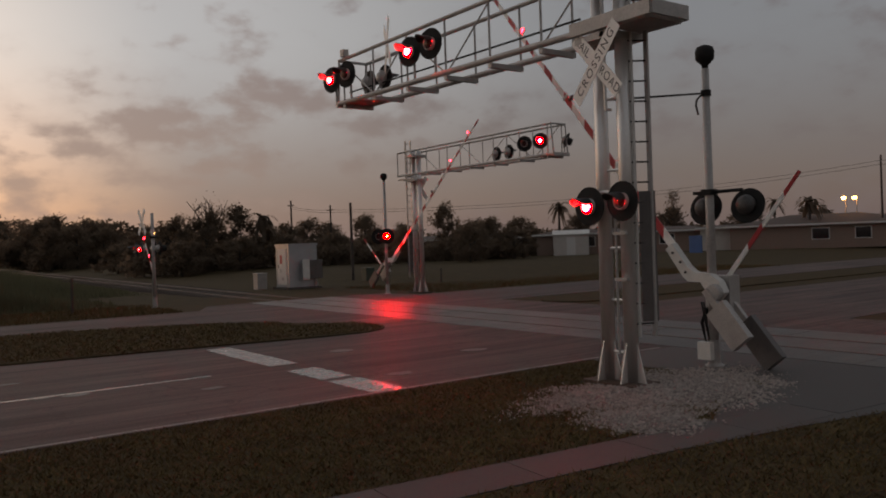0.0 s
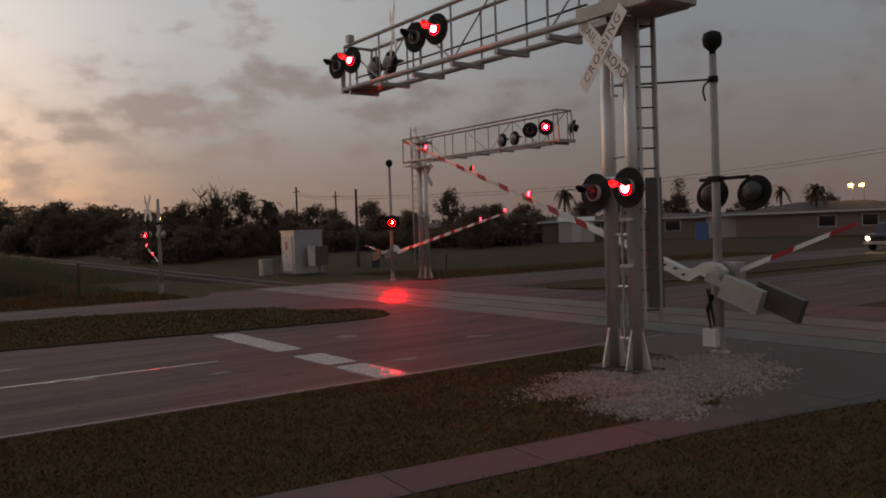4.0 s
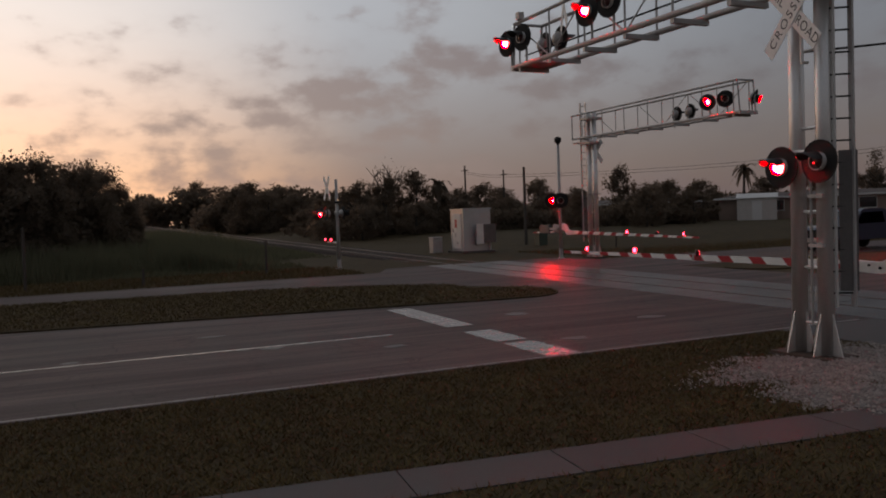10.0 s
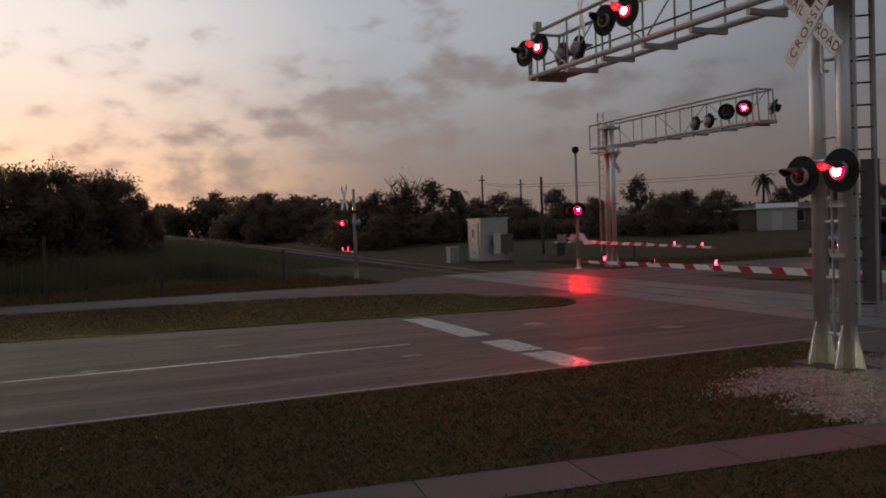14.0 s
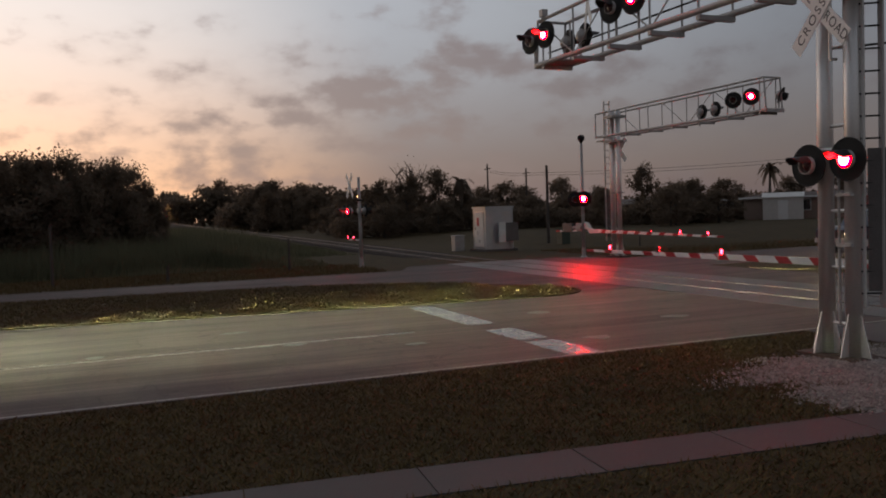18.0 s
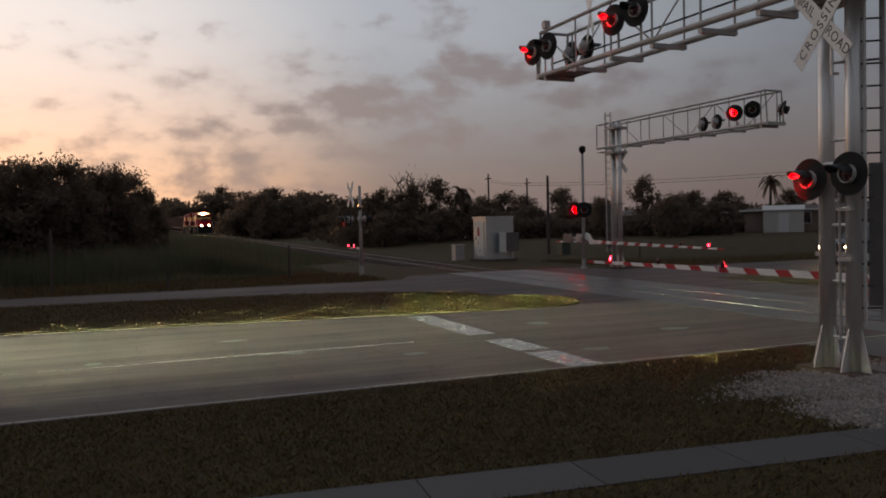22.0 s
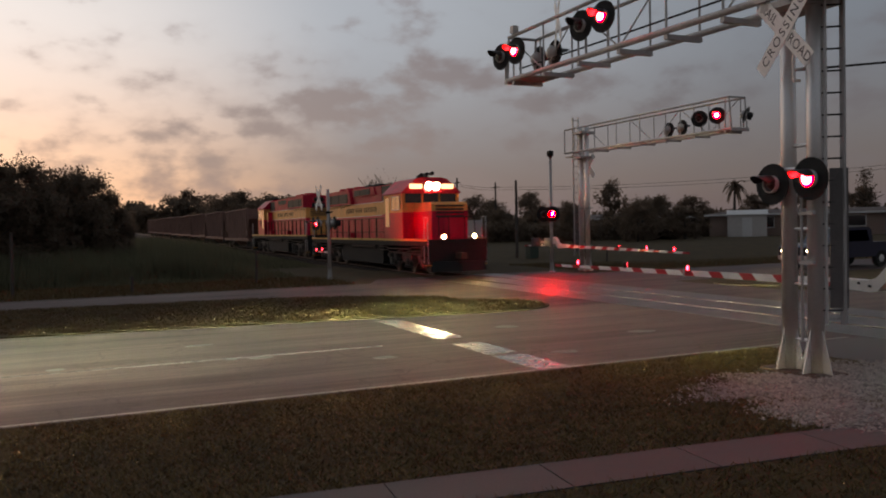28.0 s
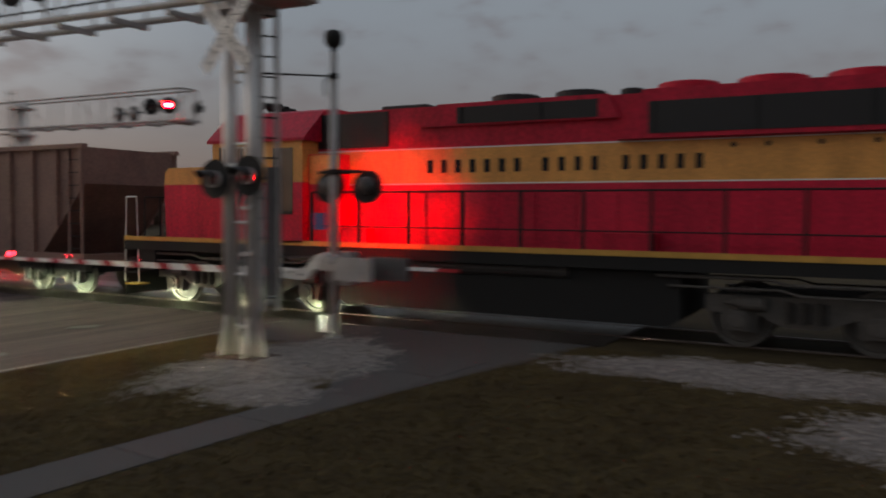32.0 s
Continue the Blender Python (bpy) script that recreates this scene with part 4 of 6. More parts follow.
bm = B()
mech = thing("gate_mechanism", pose(11.75, 8.50, 0.0), "grey gate drive box clamped on the post", "gate mechanism")
box(bm, 0.05, -0.30, 0.95, 0.34, 0.18, 1.55)
part("case", bm, galv_dull, mech, bevel=0.015)
bm = B()
box(bm, 0.34, -0.27, 1.0, 0.36, 0.15, 1.5)
part("cover", bm, galv, mech, "bolted steel cover", bevel=0.006)
for q in range(3):
    bm = B()
    tube(bm, (-0.02, 0.12 - 0.03 * q, 1.0), (-0.13 + 0.03 * q, 0.16, 0.75), 0.014, n=6)
    tube(bm, (-0.13 + 0.03 * q, 0.16, 0.75), (-0.12, 0.08, 0.42), 0.014, n=6)
    part("cable", bm, dull_black, mech)
for q in (0, 1):
    bm = B()
    tube(bm, (-0.1, 0.16 - 0.05 * q, 1.1), (-0.06, 0.05, 0.42), 0.016, n=6)
    part("cable", bm, dull_black, mech)


def build_signal_house():
    e = thing("signal_house", pose(20.2, 42.9, 0, 0, 0, 0), "silver aluminium signal equipment house with an open case", "equipment house")
    bm = B()
    box(bm, -0.88, -0.88, 0.1, 0.88, 0.88, 2.48)
    part("wall", bm, box_silver, e, bevel=0.02)
    bm = B()
    box(bm, -0.93, -0.93, 2.48, 0.93, 0.93, 2.58)
    part("roof", bm, box_silver, e, bevel=0.02)
    bm = B()
    box(bm, -0.915, -0.6, 0.25, -0.88, 0.6, 2.30)
    d = part("door", bm, white_paint, e, "pale metal door", bevel=0.01)
    for z0, z1, y0, y1 in ((1.45, 1.95, -0.05, 0.25), (0.95, 1.15, 0.1, 0.25), (0.5, 0.65, -0.2, 0.0)):
        bm = B()
        box(bm, -0.922, y0, z0, -0.915, y1, z1)
        part("notice", bm, red_tape if z1 > 1.5 else galv_dull, d, "small faded notice")
    bm = B()
    box(bm, -0.935, 0.45, 1.2, -0.915, 0.5, 1.4)
    part("handle", bm, dull_black, d)
    bm = B()
    box(bm, 0.25, -1.22, 0.55, 1.05, -0.88, 1.62)
    m = part("meter_case", bm, guard_steel, e, "dark open equipment case", bevel=0.01)
    bm = B()
    box(bm, -0.22, -1.26, 0.50, 0.22, -1.22, 1.66)
    box(bm, -0.12, -1.262, 0.66, 0.12, -1.266, 1.50, 0)
    part("case_door", bm, white_paint, m, "white swung-open case door", bevel=0.006)
    for z in (2.05, 2.2):
        bm = B()
        box(bm, 0.2, -0.9, z, 0.7, -0.88, z + 0.05)
        part("vent_slat", bm, galv_dull, e)
    bm = B()
    tube(bm, (0.7, -1.0, 0.0), (0.7, -1.0, 0.56), 0.05, n=8)
    part("conduit", bm, galv_dull, e)
    bm = B()
    box(bm, -1.05, -1.05, -0.2, 1.05, 1.05, 0.1)
    part("plinth", bm, concrete, e)


build_signal_house()

# ---- train ----
loco_red = material("locomotive_red", (0.64, 0.016, 0.050), 0.42, vary=0.42, scale=1.0, bump=0.05, fine=16, spec=0.3, stretch=(1.6, 1.6, 0.35))
# slightly darker red for cab roof, hood top, fans and battery boxes
darker_red = material("darker_red", (0.56, 0.016, 0.044), 0.5, vary=0.45, scale=1.0, bump=0.05, fine=12, spec=0.25, stretch=(1.8, 1.8, 0.35))
loco_yellow = material("locomotive_yellow", (0.80, 0.36, 0.095), 0.42, vary=0.32, scale=1.2, bump=0.05, fine=24, spec=0.35, stretch=(1.6, 1.6, 0.4))
stripe_yellow = material("sill_yellow", (0.62, 0.33, 0.06), 0.45, vary=0.25, scale=3, bump=0.05)
hopper_brown = material("hopper_brown", (0.25, 0.140, 0.110), 0.75, vary=0.35, scale=0.9, bump=0.25, fine=14)
truck_steel = material("bogie_steel", (0.045, 0.038, 0.034), 0.7, 0.2, vary=0.45, scale=3, bump=0.3)
# paler than truck_steel: dust and the car headlights' light, both in the colour
truck_dust_light = material("bogie_steel_dust_and_light", (0.105, 0.092, 0.082), 0.8, 0.1, vary=0.5, scale=3, bump=0.3)
wheel_steel = material("wheel_steel", (0.13, 0.118, 0.108), 0.5, 0.5, vary=0.35, scale=4, bump=0.1)
grille_mat = material("dark_grille", (0.014, 0.012, 0.012), 0.6, vary=0.3, scale=9, bump=0.3)
head_glow = material("lit_headlight", (0.9, 0.8, 0.6), 0.3, bump=0, glow=(1.0, 0.80, 0.38), strength=480.0)
number_glow = material("lit_number_board", (0.9, 0.8, 0.6), 0.3, bump=0, glow=(1.0, 0.80, 0.40), strength=1.6)
cab_glass = material("dark_cab_glass", (0.012, 0.012, 0.014), 0.08, bump=0, coat=0.5)
ditch_glow = material("lit_ditch_lamp", (0.9, 0.8, 0.6), 0.3, bump=0, glow=(1.0, 0.70, 0.26), strength=400.0)


def wheelset_mesh():
    bm = B()
    lathe(bm, ((0.10, -0.09), (0.16, -0.085), (0.20, -0.02), (0.42, -0.015), (0.44, -0.06), (0.508, -0.065), (0.512, 0.05), (0.535, 0.055), (0.535, 0.075), (0.10, 0.075)), 24, "X")
    return bm_mesh("wheel", bm, wheel_steel)


def sideframe_mesh(axles):
    bm = B()
    lo, hi = axles[0], axles[-1]
    pts = [(lo - 0.55, 0.62), (lo - 0.55, 0.92), (hi + 0.55, 0.92), (hi + 0.55, 0.62)]
    for a in reversed(axles):
        pts += [(a + 0.30, 0.62), (a + 0.26, 0.30), (a - 0.26, 0.30), (a - 0.30, 0.62)]
        if a != lo:
            pts += [(a - 0.5, 0.50), (a - 0.75, 0.42), (a - 1.3, 0.42), (a - 1.5, 0.5)]
    prism(bm, pts, -0.09, 0.09)
    return bm_mesh("sideframe", bm, truck_dust_light)


def bogie(parent, y, axles, wheel_r=1.0):
    o = new("bogie")
    o.parent = parent
    o.matrix_basis = pose(0, y, 0)
    key = ("bogie", len(axles))
    if key not in MESHES:
        MESHES[key] = (wheelset_mesh(), sideframe_mesh(axles))
        bm = B()
        box(bm, -0.85, axles[0] - 0.4, 0.55, 0.85, axles[-1] + 0.4, 0.95)
        MESHES[key] += (bm_mesh("bolster", bm, dull_black),)
        bm = B()
        prism(bm, ((-0.17, 0.34), (-0.17, 0.58), (-0.11, 0.67), (0.11, 0.67), (0.17, 0.58), (0.17, 0.34)), -0.19, -0.09)
        tube(bm, (-0.23, 0, 0.50), (-0.19, 0, 0.50), 0.11, 0.13, n=12)
        MESHES["journal_box"] = bm_mesh("journal_box", bm, truck_dust_light)
        bm = B()
        turns = [Vector((-0.14 + 0.06 * math.cos(k * 1.2), 0.06 * math.sin(k * 1.2), 0.50 + 0.009 * k)) for k in range(40)]
        sweep(bm, turns, 0.018, 5)
        MESHES["spring"] = bm_mesh("spring", bm, truck_steel)
        bm = B()
        lathe(bm, ((0.05, -0.20), (0.12, -0.20), (0.12, 0.16), (0.06, 0.20), (0.02, 0.42)), 14, "Y")
        MESHES["brake_cylinder"] = bm_mesh("brake_cylinder", bm, truck_dust_light)
    wm, sm, bo = MESHES[key]
    for a in axles:
        for s in (-1, 1):
            w = new("wheel", wm)
            w.parent = o
            w.matrix_basis = pose(s * 0.735, a, 0.515 * wheel_r, 0, 0, 0 if s < 0 else 180) @ Matrix.Scale(wheel_r, 4)
    for s in (-1, 1):
        f = new("sideframe", sm)
        f.parent = o
        f.matrix_basis = pose(s * 1.02, 0, 0, 0, 0, 0 if s < 0 else 180)
    b = new("bolster", bo)
    b.parent = o
    for s in (-1, 1):
        turn = pose(s * 1.02, 0, 0, 0, 0, 0 if s < 0 else 180)
        spots = [("journal_box", s * a, 0) for a in axles]
        if len(axles) > 2:
            for a, c in zip(axles, axles[1:]):
                m = s * (a + c) / 2
                spots += [("spring", m - 0.24, 0), ("spring", m, 0), ("spring", m + 0.24, 0)]
            spots += [("brake_cylinder", s * (axles[0] - 0.1), 0.80), ("brake_cylinder", s * (axles[-1] - 0.2), 0.80)]
        else:
            spots += [("spring", -0.12, 0), ("spring", 0.12, 0)]
        for nm, yy, zz in spots:
            p = new(nm, MESHES[nm])
            p.parent = o
            p.matrix_basis = turn @ pose(-0.16 if zz else 0, yy, zz)


def handrail(e, x, ya, yb, z0, z1, n):
    for z, r in ((z1, 0.022), (z0 + 0.38, 0.016)):
        bm = B()
        tube(bm, (x, ya, z), (x, yb, z), r, n=6)
        part("handrail", bm, dull_black, e)
    first = None
    for i in range(n + 1):
        y = ya + (yb - ya) * i / n
        if first is None:
            bm = B()
            tube(bm, (x, 0, z0), (x, 0, z1), 0.034, n=6)
            first = part("stanchion", bm, dull_black, e)
            first.matrix_basis = pose(0, y, 0)
        else:
            share("stanchion", first, e, pose(0, y, 0))


def name_bars(e, x, y0, step, z, flip):
    """Sixteen plain dark bars where the painted name stands."""
    first, y = None, y0
    for word in (7, 4, 5):
        for k in range(word):
            if first is None:
                bm = B()
                box(bm, -0.006, -0.062, -0.13, 0.006, 0.062, 0.13)
                first = part("letter_bar", bm, dull_black, e)
                first.matrix_basis = pose(x, y, z)
            else:
                share("letter_bar", first, e, pose(x, y, z))
            y += step
        y += step * 0.8


def locomotive(m, label, lit, number):
    """Front towards local -y, rails at z 0; deck from y -10 to 10."""
    e = thing("locomotive", m, label, "locomotive", group="locomotives")
    bm = B()
    box(bm, -1.48, -10.0, 1.30, 1.48, 10.0, 1.58)
    part("frame", bm, dull_black, e, "black underframe", bevel=0.02)
    for s in (-1, 1):
        bm = B()
        box(bm, min(s * 1.48, s * 1.50), -10.0, 1.53, max(s * 1.48, s * 1.50), 10.0, 1.63)
        part("sill_stripe", bm, stripe_yellow, e, "yellow reflective sill stripe")
    # short hood with a yellow upper part
    bm = B()
    prism(bm, ((-9.15, 1.58), (-9.22, 2.9), (-7.0, 2.9), (-7.0, 1.58)), -0.92, 0.92)
    nose = part("nose", bm, loco_red, e, bevel=0.06)
    bm = B()
    prism(bm, ((-9.22, 2.905), (-9.18, 3.22), (-9.05, 3.32), (-7.0, 3.32), (-7.0, 2.905)), -0.92, 0.92)
    part("nose_top", bm, loco_yellow, nose, "yellow upper band", bevel=0.04)
    for k in range(4):
        bm = B()
        box(bm, -0.7, -9.26, 2.62 + k * 0.16, 0.7, -9.20, 2.69 + k * 0.16)
        part("louvre", bm, grille_mat, nose)
    bm = B()
    box(bm, -0.35, -9.25, 1.7, 0.35, -9.17, 2.5)
    part("nose_door", bm, loco_red, nose, bevel=0.01)
    # cab with sloping roof sides
    bm = B()
    box(bm, -1.5, -7.0, 1.58, 1.5, -4.4, 2.9)
    cab = part("cab", bm, loco_red, e, bevel=0.03)
    bm = B()
    box(bm, -1.5, -7.0, 2.905, 1.5, -4.4, 3.82)
    part("cab_band", bm, loco_yellow, cab, "yellow cab upper walls", bevel=0.02)
    bm = B()
    outline = ((-1.56, 3.80), (-1.56, 3.86), (-0.85, 4.50), (-0.5, 4.58), (0.5, 4.58), (0.85, 4.50), (1.56, 3.86), (1.56, 3.80))
    a = [bm.verts.new((x, -7.12, z)) for x, z in outline]
    b = [bm.verts.new((x, -4.3, z)) for x, z in outline]
    for i in range(len(outline)):
        j = (i + 1) % len(outline)
        bm.faces.new((a[i], a[j], b[j], b[i]))
    bm.faces.new(a)
    bm.faces.new(b[::-1])
    part("cab_roof", bm, darker_red, cab, "red roof with sloping sides")
    for s in (-1, 1):
        for y0, y1 in ((-6.65, -6.15), (-6.1, -5.6)):
            bm = B()
            box(bm, min(s * 1.49, s * 1.512), y0, 3.05, max(s * 1.49, s * 1.512), y1, 3.68)
            part("cab_window", bm, cab_glass, cab, bevel=0.008)
            bm = B()
            for f in ((y0 - 0.04, 3.01, y1 + 0.04, 3.05), (y0 - 0.04, 3.68, y1 + 0.04, 3.72), (y0 - 0.04, 3.05, y0, 3.68), (y1, 3.05, y1 + 0.04, 3.68)):
                box(bm, min(s * 1.495, s * 1.52), f[0], f[1], max(s * 1.495, s * 1.52), f[2], f[3])
            part("window_frame", bm, alu, cab)
        bm = B()
        box(bm, min(s * 1.49, s * 1.508), -5.2, 2.2, max(s * 1.49, s * 1.508), -4.65, 3.65)
        part("door_window", bm, cab_glass, cab)
        bm = B()
        box(bm, min(s * 0.93, s * 1.30), -4.38, 1.60, max(s * 0.93, s * 1.30), -3.55, 3.50)
        part("electrical_cabinet", bm, loco_red, cab, bevel=0.02)
        bm = B()
        box(bm, min(s * 1.295, s * 1.304), -4.36, 2.86, max(s * 1.295, s * 1.304), -3.57, 3.48)
        part("cabinet_band", bm, loco_yellow, cab)
        bm = B()
        tube(bm, (s * 1.52, -6.75, 3.05), (s * 1.52, -6.75, 3.7), 0.02, n=6)
        part("mirror_bar", bm, dull_black, cab)
    for x0, x1 in ((-1.35, -0.5), (-0.4, 0.4), (0.5, 1.35)):
        bm = B()
        box(bm, x0, -7.025, 3.35, x1, -7.0, 3.8)
        part("windscreen", bm, cab_glass, cab, bevel=0.008)
    # long hood: red lower, yellow band, red upper
    hood = None
    for z0, z1, mt, nm in ((1.58, 2.85, loco_red, "hood_lower"), (2.853, 3.57, loco_yellow, "hood_band"), (3.573, 4.42, darker_red, "hood_upper")):
        bm = B()
        box(bm, -0.93, -4.4, z0, 0.93, 7.7, z1)
        h = part(nm, bm, mt, hood or e, bevel=0.02)
        hood = hood or h
    for s in (-1, 1):
        for z in (2.85, 3.57):
            bm = B()
            box(bm, min(s * 0.93, s * 0.938), -4.4, z - 0.012, max(s * 0.93, s * 0.938), 7.7, z + 0.012)
            part("pinstripe", bm, sign_white, hood, "thin pale line")
    # wider radiator section and the dark air intakes
    bm = B()
    prism(bm, ((2.4, 3.60), (2.85, 4.46), (7.7, 4.46), (7.7, 3.60)), -1.12, 1.12)
    part("radiator_cabin", bm, darker_red, hood, bevel=0.03)
    bm = B()
    prism(bm, ((-1.75, 4.0), (-1.35, 4.44), (2.2, 4.44), (2.4, 4.0)), -1.02, 1.02)
    part("brake_hatch", bm, darker_red, hood, bevel=0.03)
    for s in (-1, 1):
        for nm, y0, y1, z0, z1, x in (("filter_grille", -4.38, -2.55, 3.64, 4.38, 0.93), ("brake_grille", -0.9, 2.0, 4.03, 4.36, 1.02), ("radiator_grille", 2.95, 7.3, 3.68, 4.24, 1.12)):
            bm = B()
            box(bm, min(s * (x - 0.01), s * (x + 0.012)), y0, z0, max(s * (x - 0.01), s * (x + 0.012)), y1, z1)
            g = part(nm, bm, grille_mat, hood, "dark mesh intake")
            k = 0
            while y0 + 0.12 + k * 0.24 < y1:
                bm = B()
                y = y0 + 0.12 + k * 0.24
                box(bm, min(s * (x + 0.012), s * (x + 0.028)), y - 0.012, z0, max(s * (x + 0.012), s * (x + 0.028)), y + 0.012, z1)
                part("grille_bar", bm, dull_black, hood)
                k += 7
    for y, r, z in ((3.4, 0.56, 4.46), (4.85, 0.60, 4.46), (6.3, 0.60, 4.46), (-0.06, 0.5, 4.44), (1.33, 0.5, 4.44), (2.35, 0.22, 4.44)):
        bm = B()
        lathe(bm, ((r, 0.0), (r, 0.19), (r - 0.04, 0.21), (r - 0.05, 0.16), (0.1, 0.15)), 22)
        p = part("roof_fan", bm, darker_red if r > 0.5 else grille_mat, hood, "round fan housing on the roof", smooth_=False)
        p.matrix_basis = pose(0, y, z)
    bm = B()
    box(bm, -0.5, -3.0, 4.42, 0.5, -1.9, 4.55)
    part("roof_hatch", bm, grille_mat, hood, bevel=0.02)
    # hood doors on the near and far sides
    for s in (-1, 1):
        for k in range(12):
            y = -2.4 + k * 0.8
            bm = B()
            box(bm, min(s * 0.93, s * 0.945), y + 0.03, 1.72, max(s * 0.93, s * 0.945), y + 0.77, 2.78)
            part("hood_door", bm, loco_red, hood, bevel=0.006)
        for y in (4.35, 4.9, 5.7, 6.5, 7.2):
            bm = B()
            tube(bm, (s * 0.93, y, 3.46), (s * 0.955, y, 3.46), 0.045, n=10)
            part("lifting_lug", bm, dull_black, hood)
        for y0, y1 in ((2.2, 3.1), (-3.6, -2.9)):
            bm = B()
            box(bm, min(s * 0.94, s * 1.25), y0, 1.58, max(s * 0.94, s * 1.25), y1, 1.92)
            part("battery_box", bm, darker_red, hood, bevel=0.015)
        name_bars(hood, s * 0.934, -1.55, 0.322, 3.20, s)
    bm = B()
    box(bm, -0.62, 7.7, 1.62, 0.62, 7.74, 2.86)
    box(bm, -0.93, 7.7, 2.86, 0.93, 7.74, 3.57)
    p = part("end_panel", bm, loco_yellow, hood)
    bm = B()
    box(bm, -0.48, 7.72, 3.62, 0.48, 7.80, 3.90)
    board = part("number_board", bm, grille_mat, hood, "dark number board", bevel=0.01)
    for k in range(3):
        bm = B()
        box(bm, -0.30 + 0.22 * k, 7.80, 3.67, -0.16 + 0.22 * k, 7.806, 3.85)
        part("board_bar", bm, sign_white, hood)
    for k in range(5):
        bm = B()
        box(bm, -0.6, 7.74, 3.0 + k * 0.13, 0.6, 7.77, 3.06 + k * 0.13)
        part("end_louvre", bm, grille_mat, hood)
    for y, sgn in ((7.72, 1), (-7.1, -1)):
        bm = B()
        box(bm, -0.42, min(y, y + 0.10 * sgn), 3.98 if sgn > 0 else 4.02, 0.42, max(y, y + 0.10 * sgn), 4.30)
        p = part("headlight_case", bm, loco_red if sgn > 0 else grille_mat, e, bevel=0.02)
        for x in (-0.19, 0.19):
            bm = B()
            lathe(bm, ((0.175, 0), (0.175, 0.03), (0.12, 0.04)), 18, "Y")
            q = part("headlight", bm, head_glow if (lit and sgn < 0) else cab_glass, p, "bright twin headlight" if lit and sgn < 0 else "")
            q.matrix_basis = pose(x, y + 0.11 * sgn, 4.15, 0, 0, 180 if sgn < 0 else 0)
            bm = B()
            lathe(bm, ((0.178, 0.0), (0.178, 0.13), (0.188, 0.13), (0.188, 0.0)), 18, "Y")
            bmesh.ops.delete(bm, geom=[f for f in bm.faces if len(f.verts) > 4], context="FACES_ONLY")
            q = part("headlight_rim", bm, dull_black, p)
            q.matrix_basis = pose(x, y + 0.10 * sgn, 4.15, 0, 0, 180 if sgn < 0 else 0)
    for x in (-1, 1):
        bm = B()
        box(bm, min(x * 0.5, x * 1.15), -7.16, 4.03, max(x * 0.5, x * 1.15), -7.1, 4.26)
        part("number_board", bm, number_glow if lit else sign_white, cab, "lit number board" if lit else "")
    # walkway, steps, pilot
    for s in (-1, 1):
        handrail(e, s * 1.42, -4.2, 9.2, 1.58, 2.68, 11)
        for y in (-9.75, 9.75):
            for k in range(4):
                bm = B()
                box(bm, min(s * 1.1, s * 1.48), y - 0.28, 0.42 + k * 0.29, max(s * 1.1, s * 1.48), y + 0.18, 0.45 + k * 0.29)
                part("step", bm, stripe_yellow if k == 0 else dull_black, e, "step with yellow edge" if k == 0 else "")
            bm = B()
            tube(bm, (s * 1.46, y + 0.22, 0.5), (s * 1.46, y + 0.16, 2.6), 0.02, n=6)
            tube(bm, (s * 1.46, y - 0.28, 0.5), (s * 1.46, y - 0.2, 2.6), 0.02, n=6)
            tube(bm, (s * 1.46, y + 0.16, 2.6), (s * 1.46, y - 0.2, 2.6), 0.02, n=6)
            part("grab_rail", bm, alu, e, "pale grab rail at the steps")
    for sgn in (-1, 1):
        bm = B()
        box(bm, -1.45, min(sgn * 10.0, sgn * 10.06), 0.55, 1.45, max(sgn * 10.0, sgn * 10.06), 1.6)
        part("pilot", bm, dull_black, e)
        bm = B()
        for z0, z1, y in ((0.15, 0.6, 9.75),):
            v = [(-1.3, 10.06, 0.6), (1.3, 10.06, 0.6), (1.4, 10.12, 0.15), (-1.4, 10.12, 0.15), (0, 10.4, 0.6), (0, 10.5, 0.15)]
            vs = [bm.verts.new((x, sgn * yy, z)) for x, yy, z in v]
            for f in ((0, 4, 5, 3), (4, 1, 2, 5), (0, 1, 4), (3, 5, 2), (0, 3, 2, 1)):
                bm.faces.new([vs[i] for i in f])
        part("plough", bm, dull_black, e)
        bm = B()
        box(bm, -0.14, min(sgn * 10.06, sgn * 10.7), 0.72, 0.14, max(sgn * 10.06, sgn * 10.7), 1.0)
        part("coupler", bm, rust, e, bevel=0.03)
        bm = B()
        tube(bm, (-0.9, sgn * 9.95, 2.6), (0.9, sgn * 9.95, 2.6), 0.02, n=6)
        for x in (-0.9, -0.4, 0.4, 0.9):
            tube(bm, (x, sgn * 9.95, 1.58), (x, sgn * 9.95, 2.6), 0.02, n=6)
        part("end_rail", bm, dull_black, e)
    if lit:
        for x in (-0.75, 0.75):
            bm = B()
            lathe(bm, ((0.13, -0.1), (0.14, 0.0), (0.10, 0.01)), 16, "Y")
            c = part("ditch_lamp_case", bm, dull_black, e)
            c.matrix_basis = pose(x, -10.05, 1.72)
            bm = B()
            lathe(bm, ((0.095, 0), (0.095, 0.02), (0.05, 0.03)), 14, "Y")
            q = part("ditch_lamp", bm, ditch_glow, c, "bright ditch lamp")
            q.matrix_basis = pose(0, -0.105, 0, 0, 0, 180)
            bm = B()
            lathe(bm, ((0.098, 0.0), (0.098, 0.10), (0.11, 0.10), (0.11, 0.0)), 16, "Y")
            bmesh.ops.delete(bm, geom=[f for f in bm.faces if len(f.verts) > 4], context="FACES_ONLY")
            q = part("ditch_lamp_rim", bm, dull_black, c)
            q.matrix_basis = pose(0, -0.10, 0, 0, 0, 180)
    # tank, air reservoirs, bogies
    bm = B()
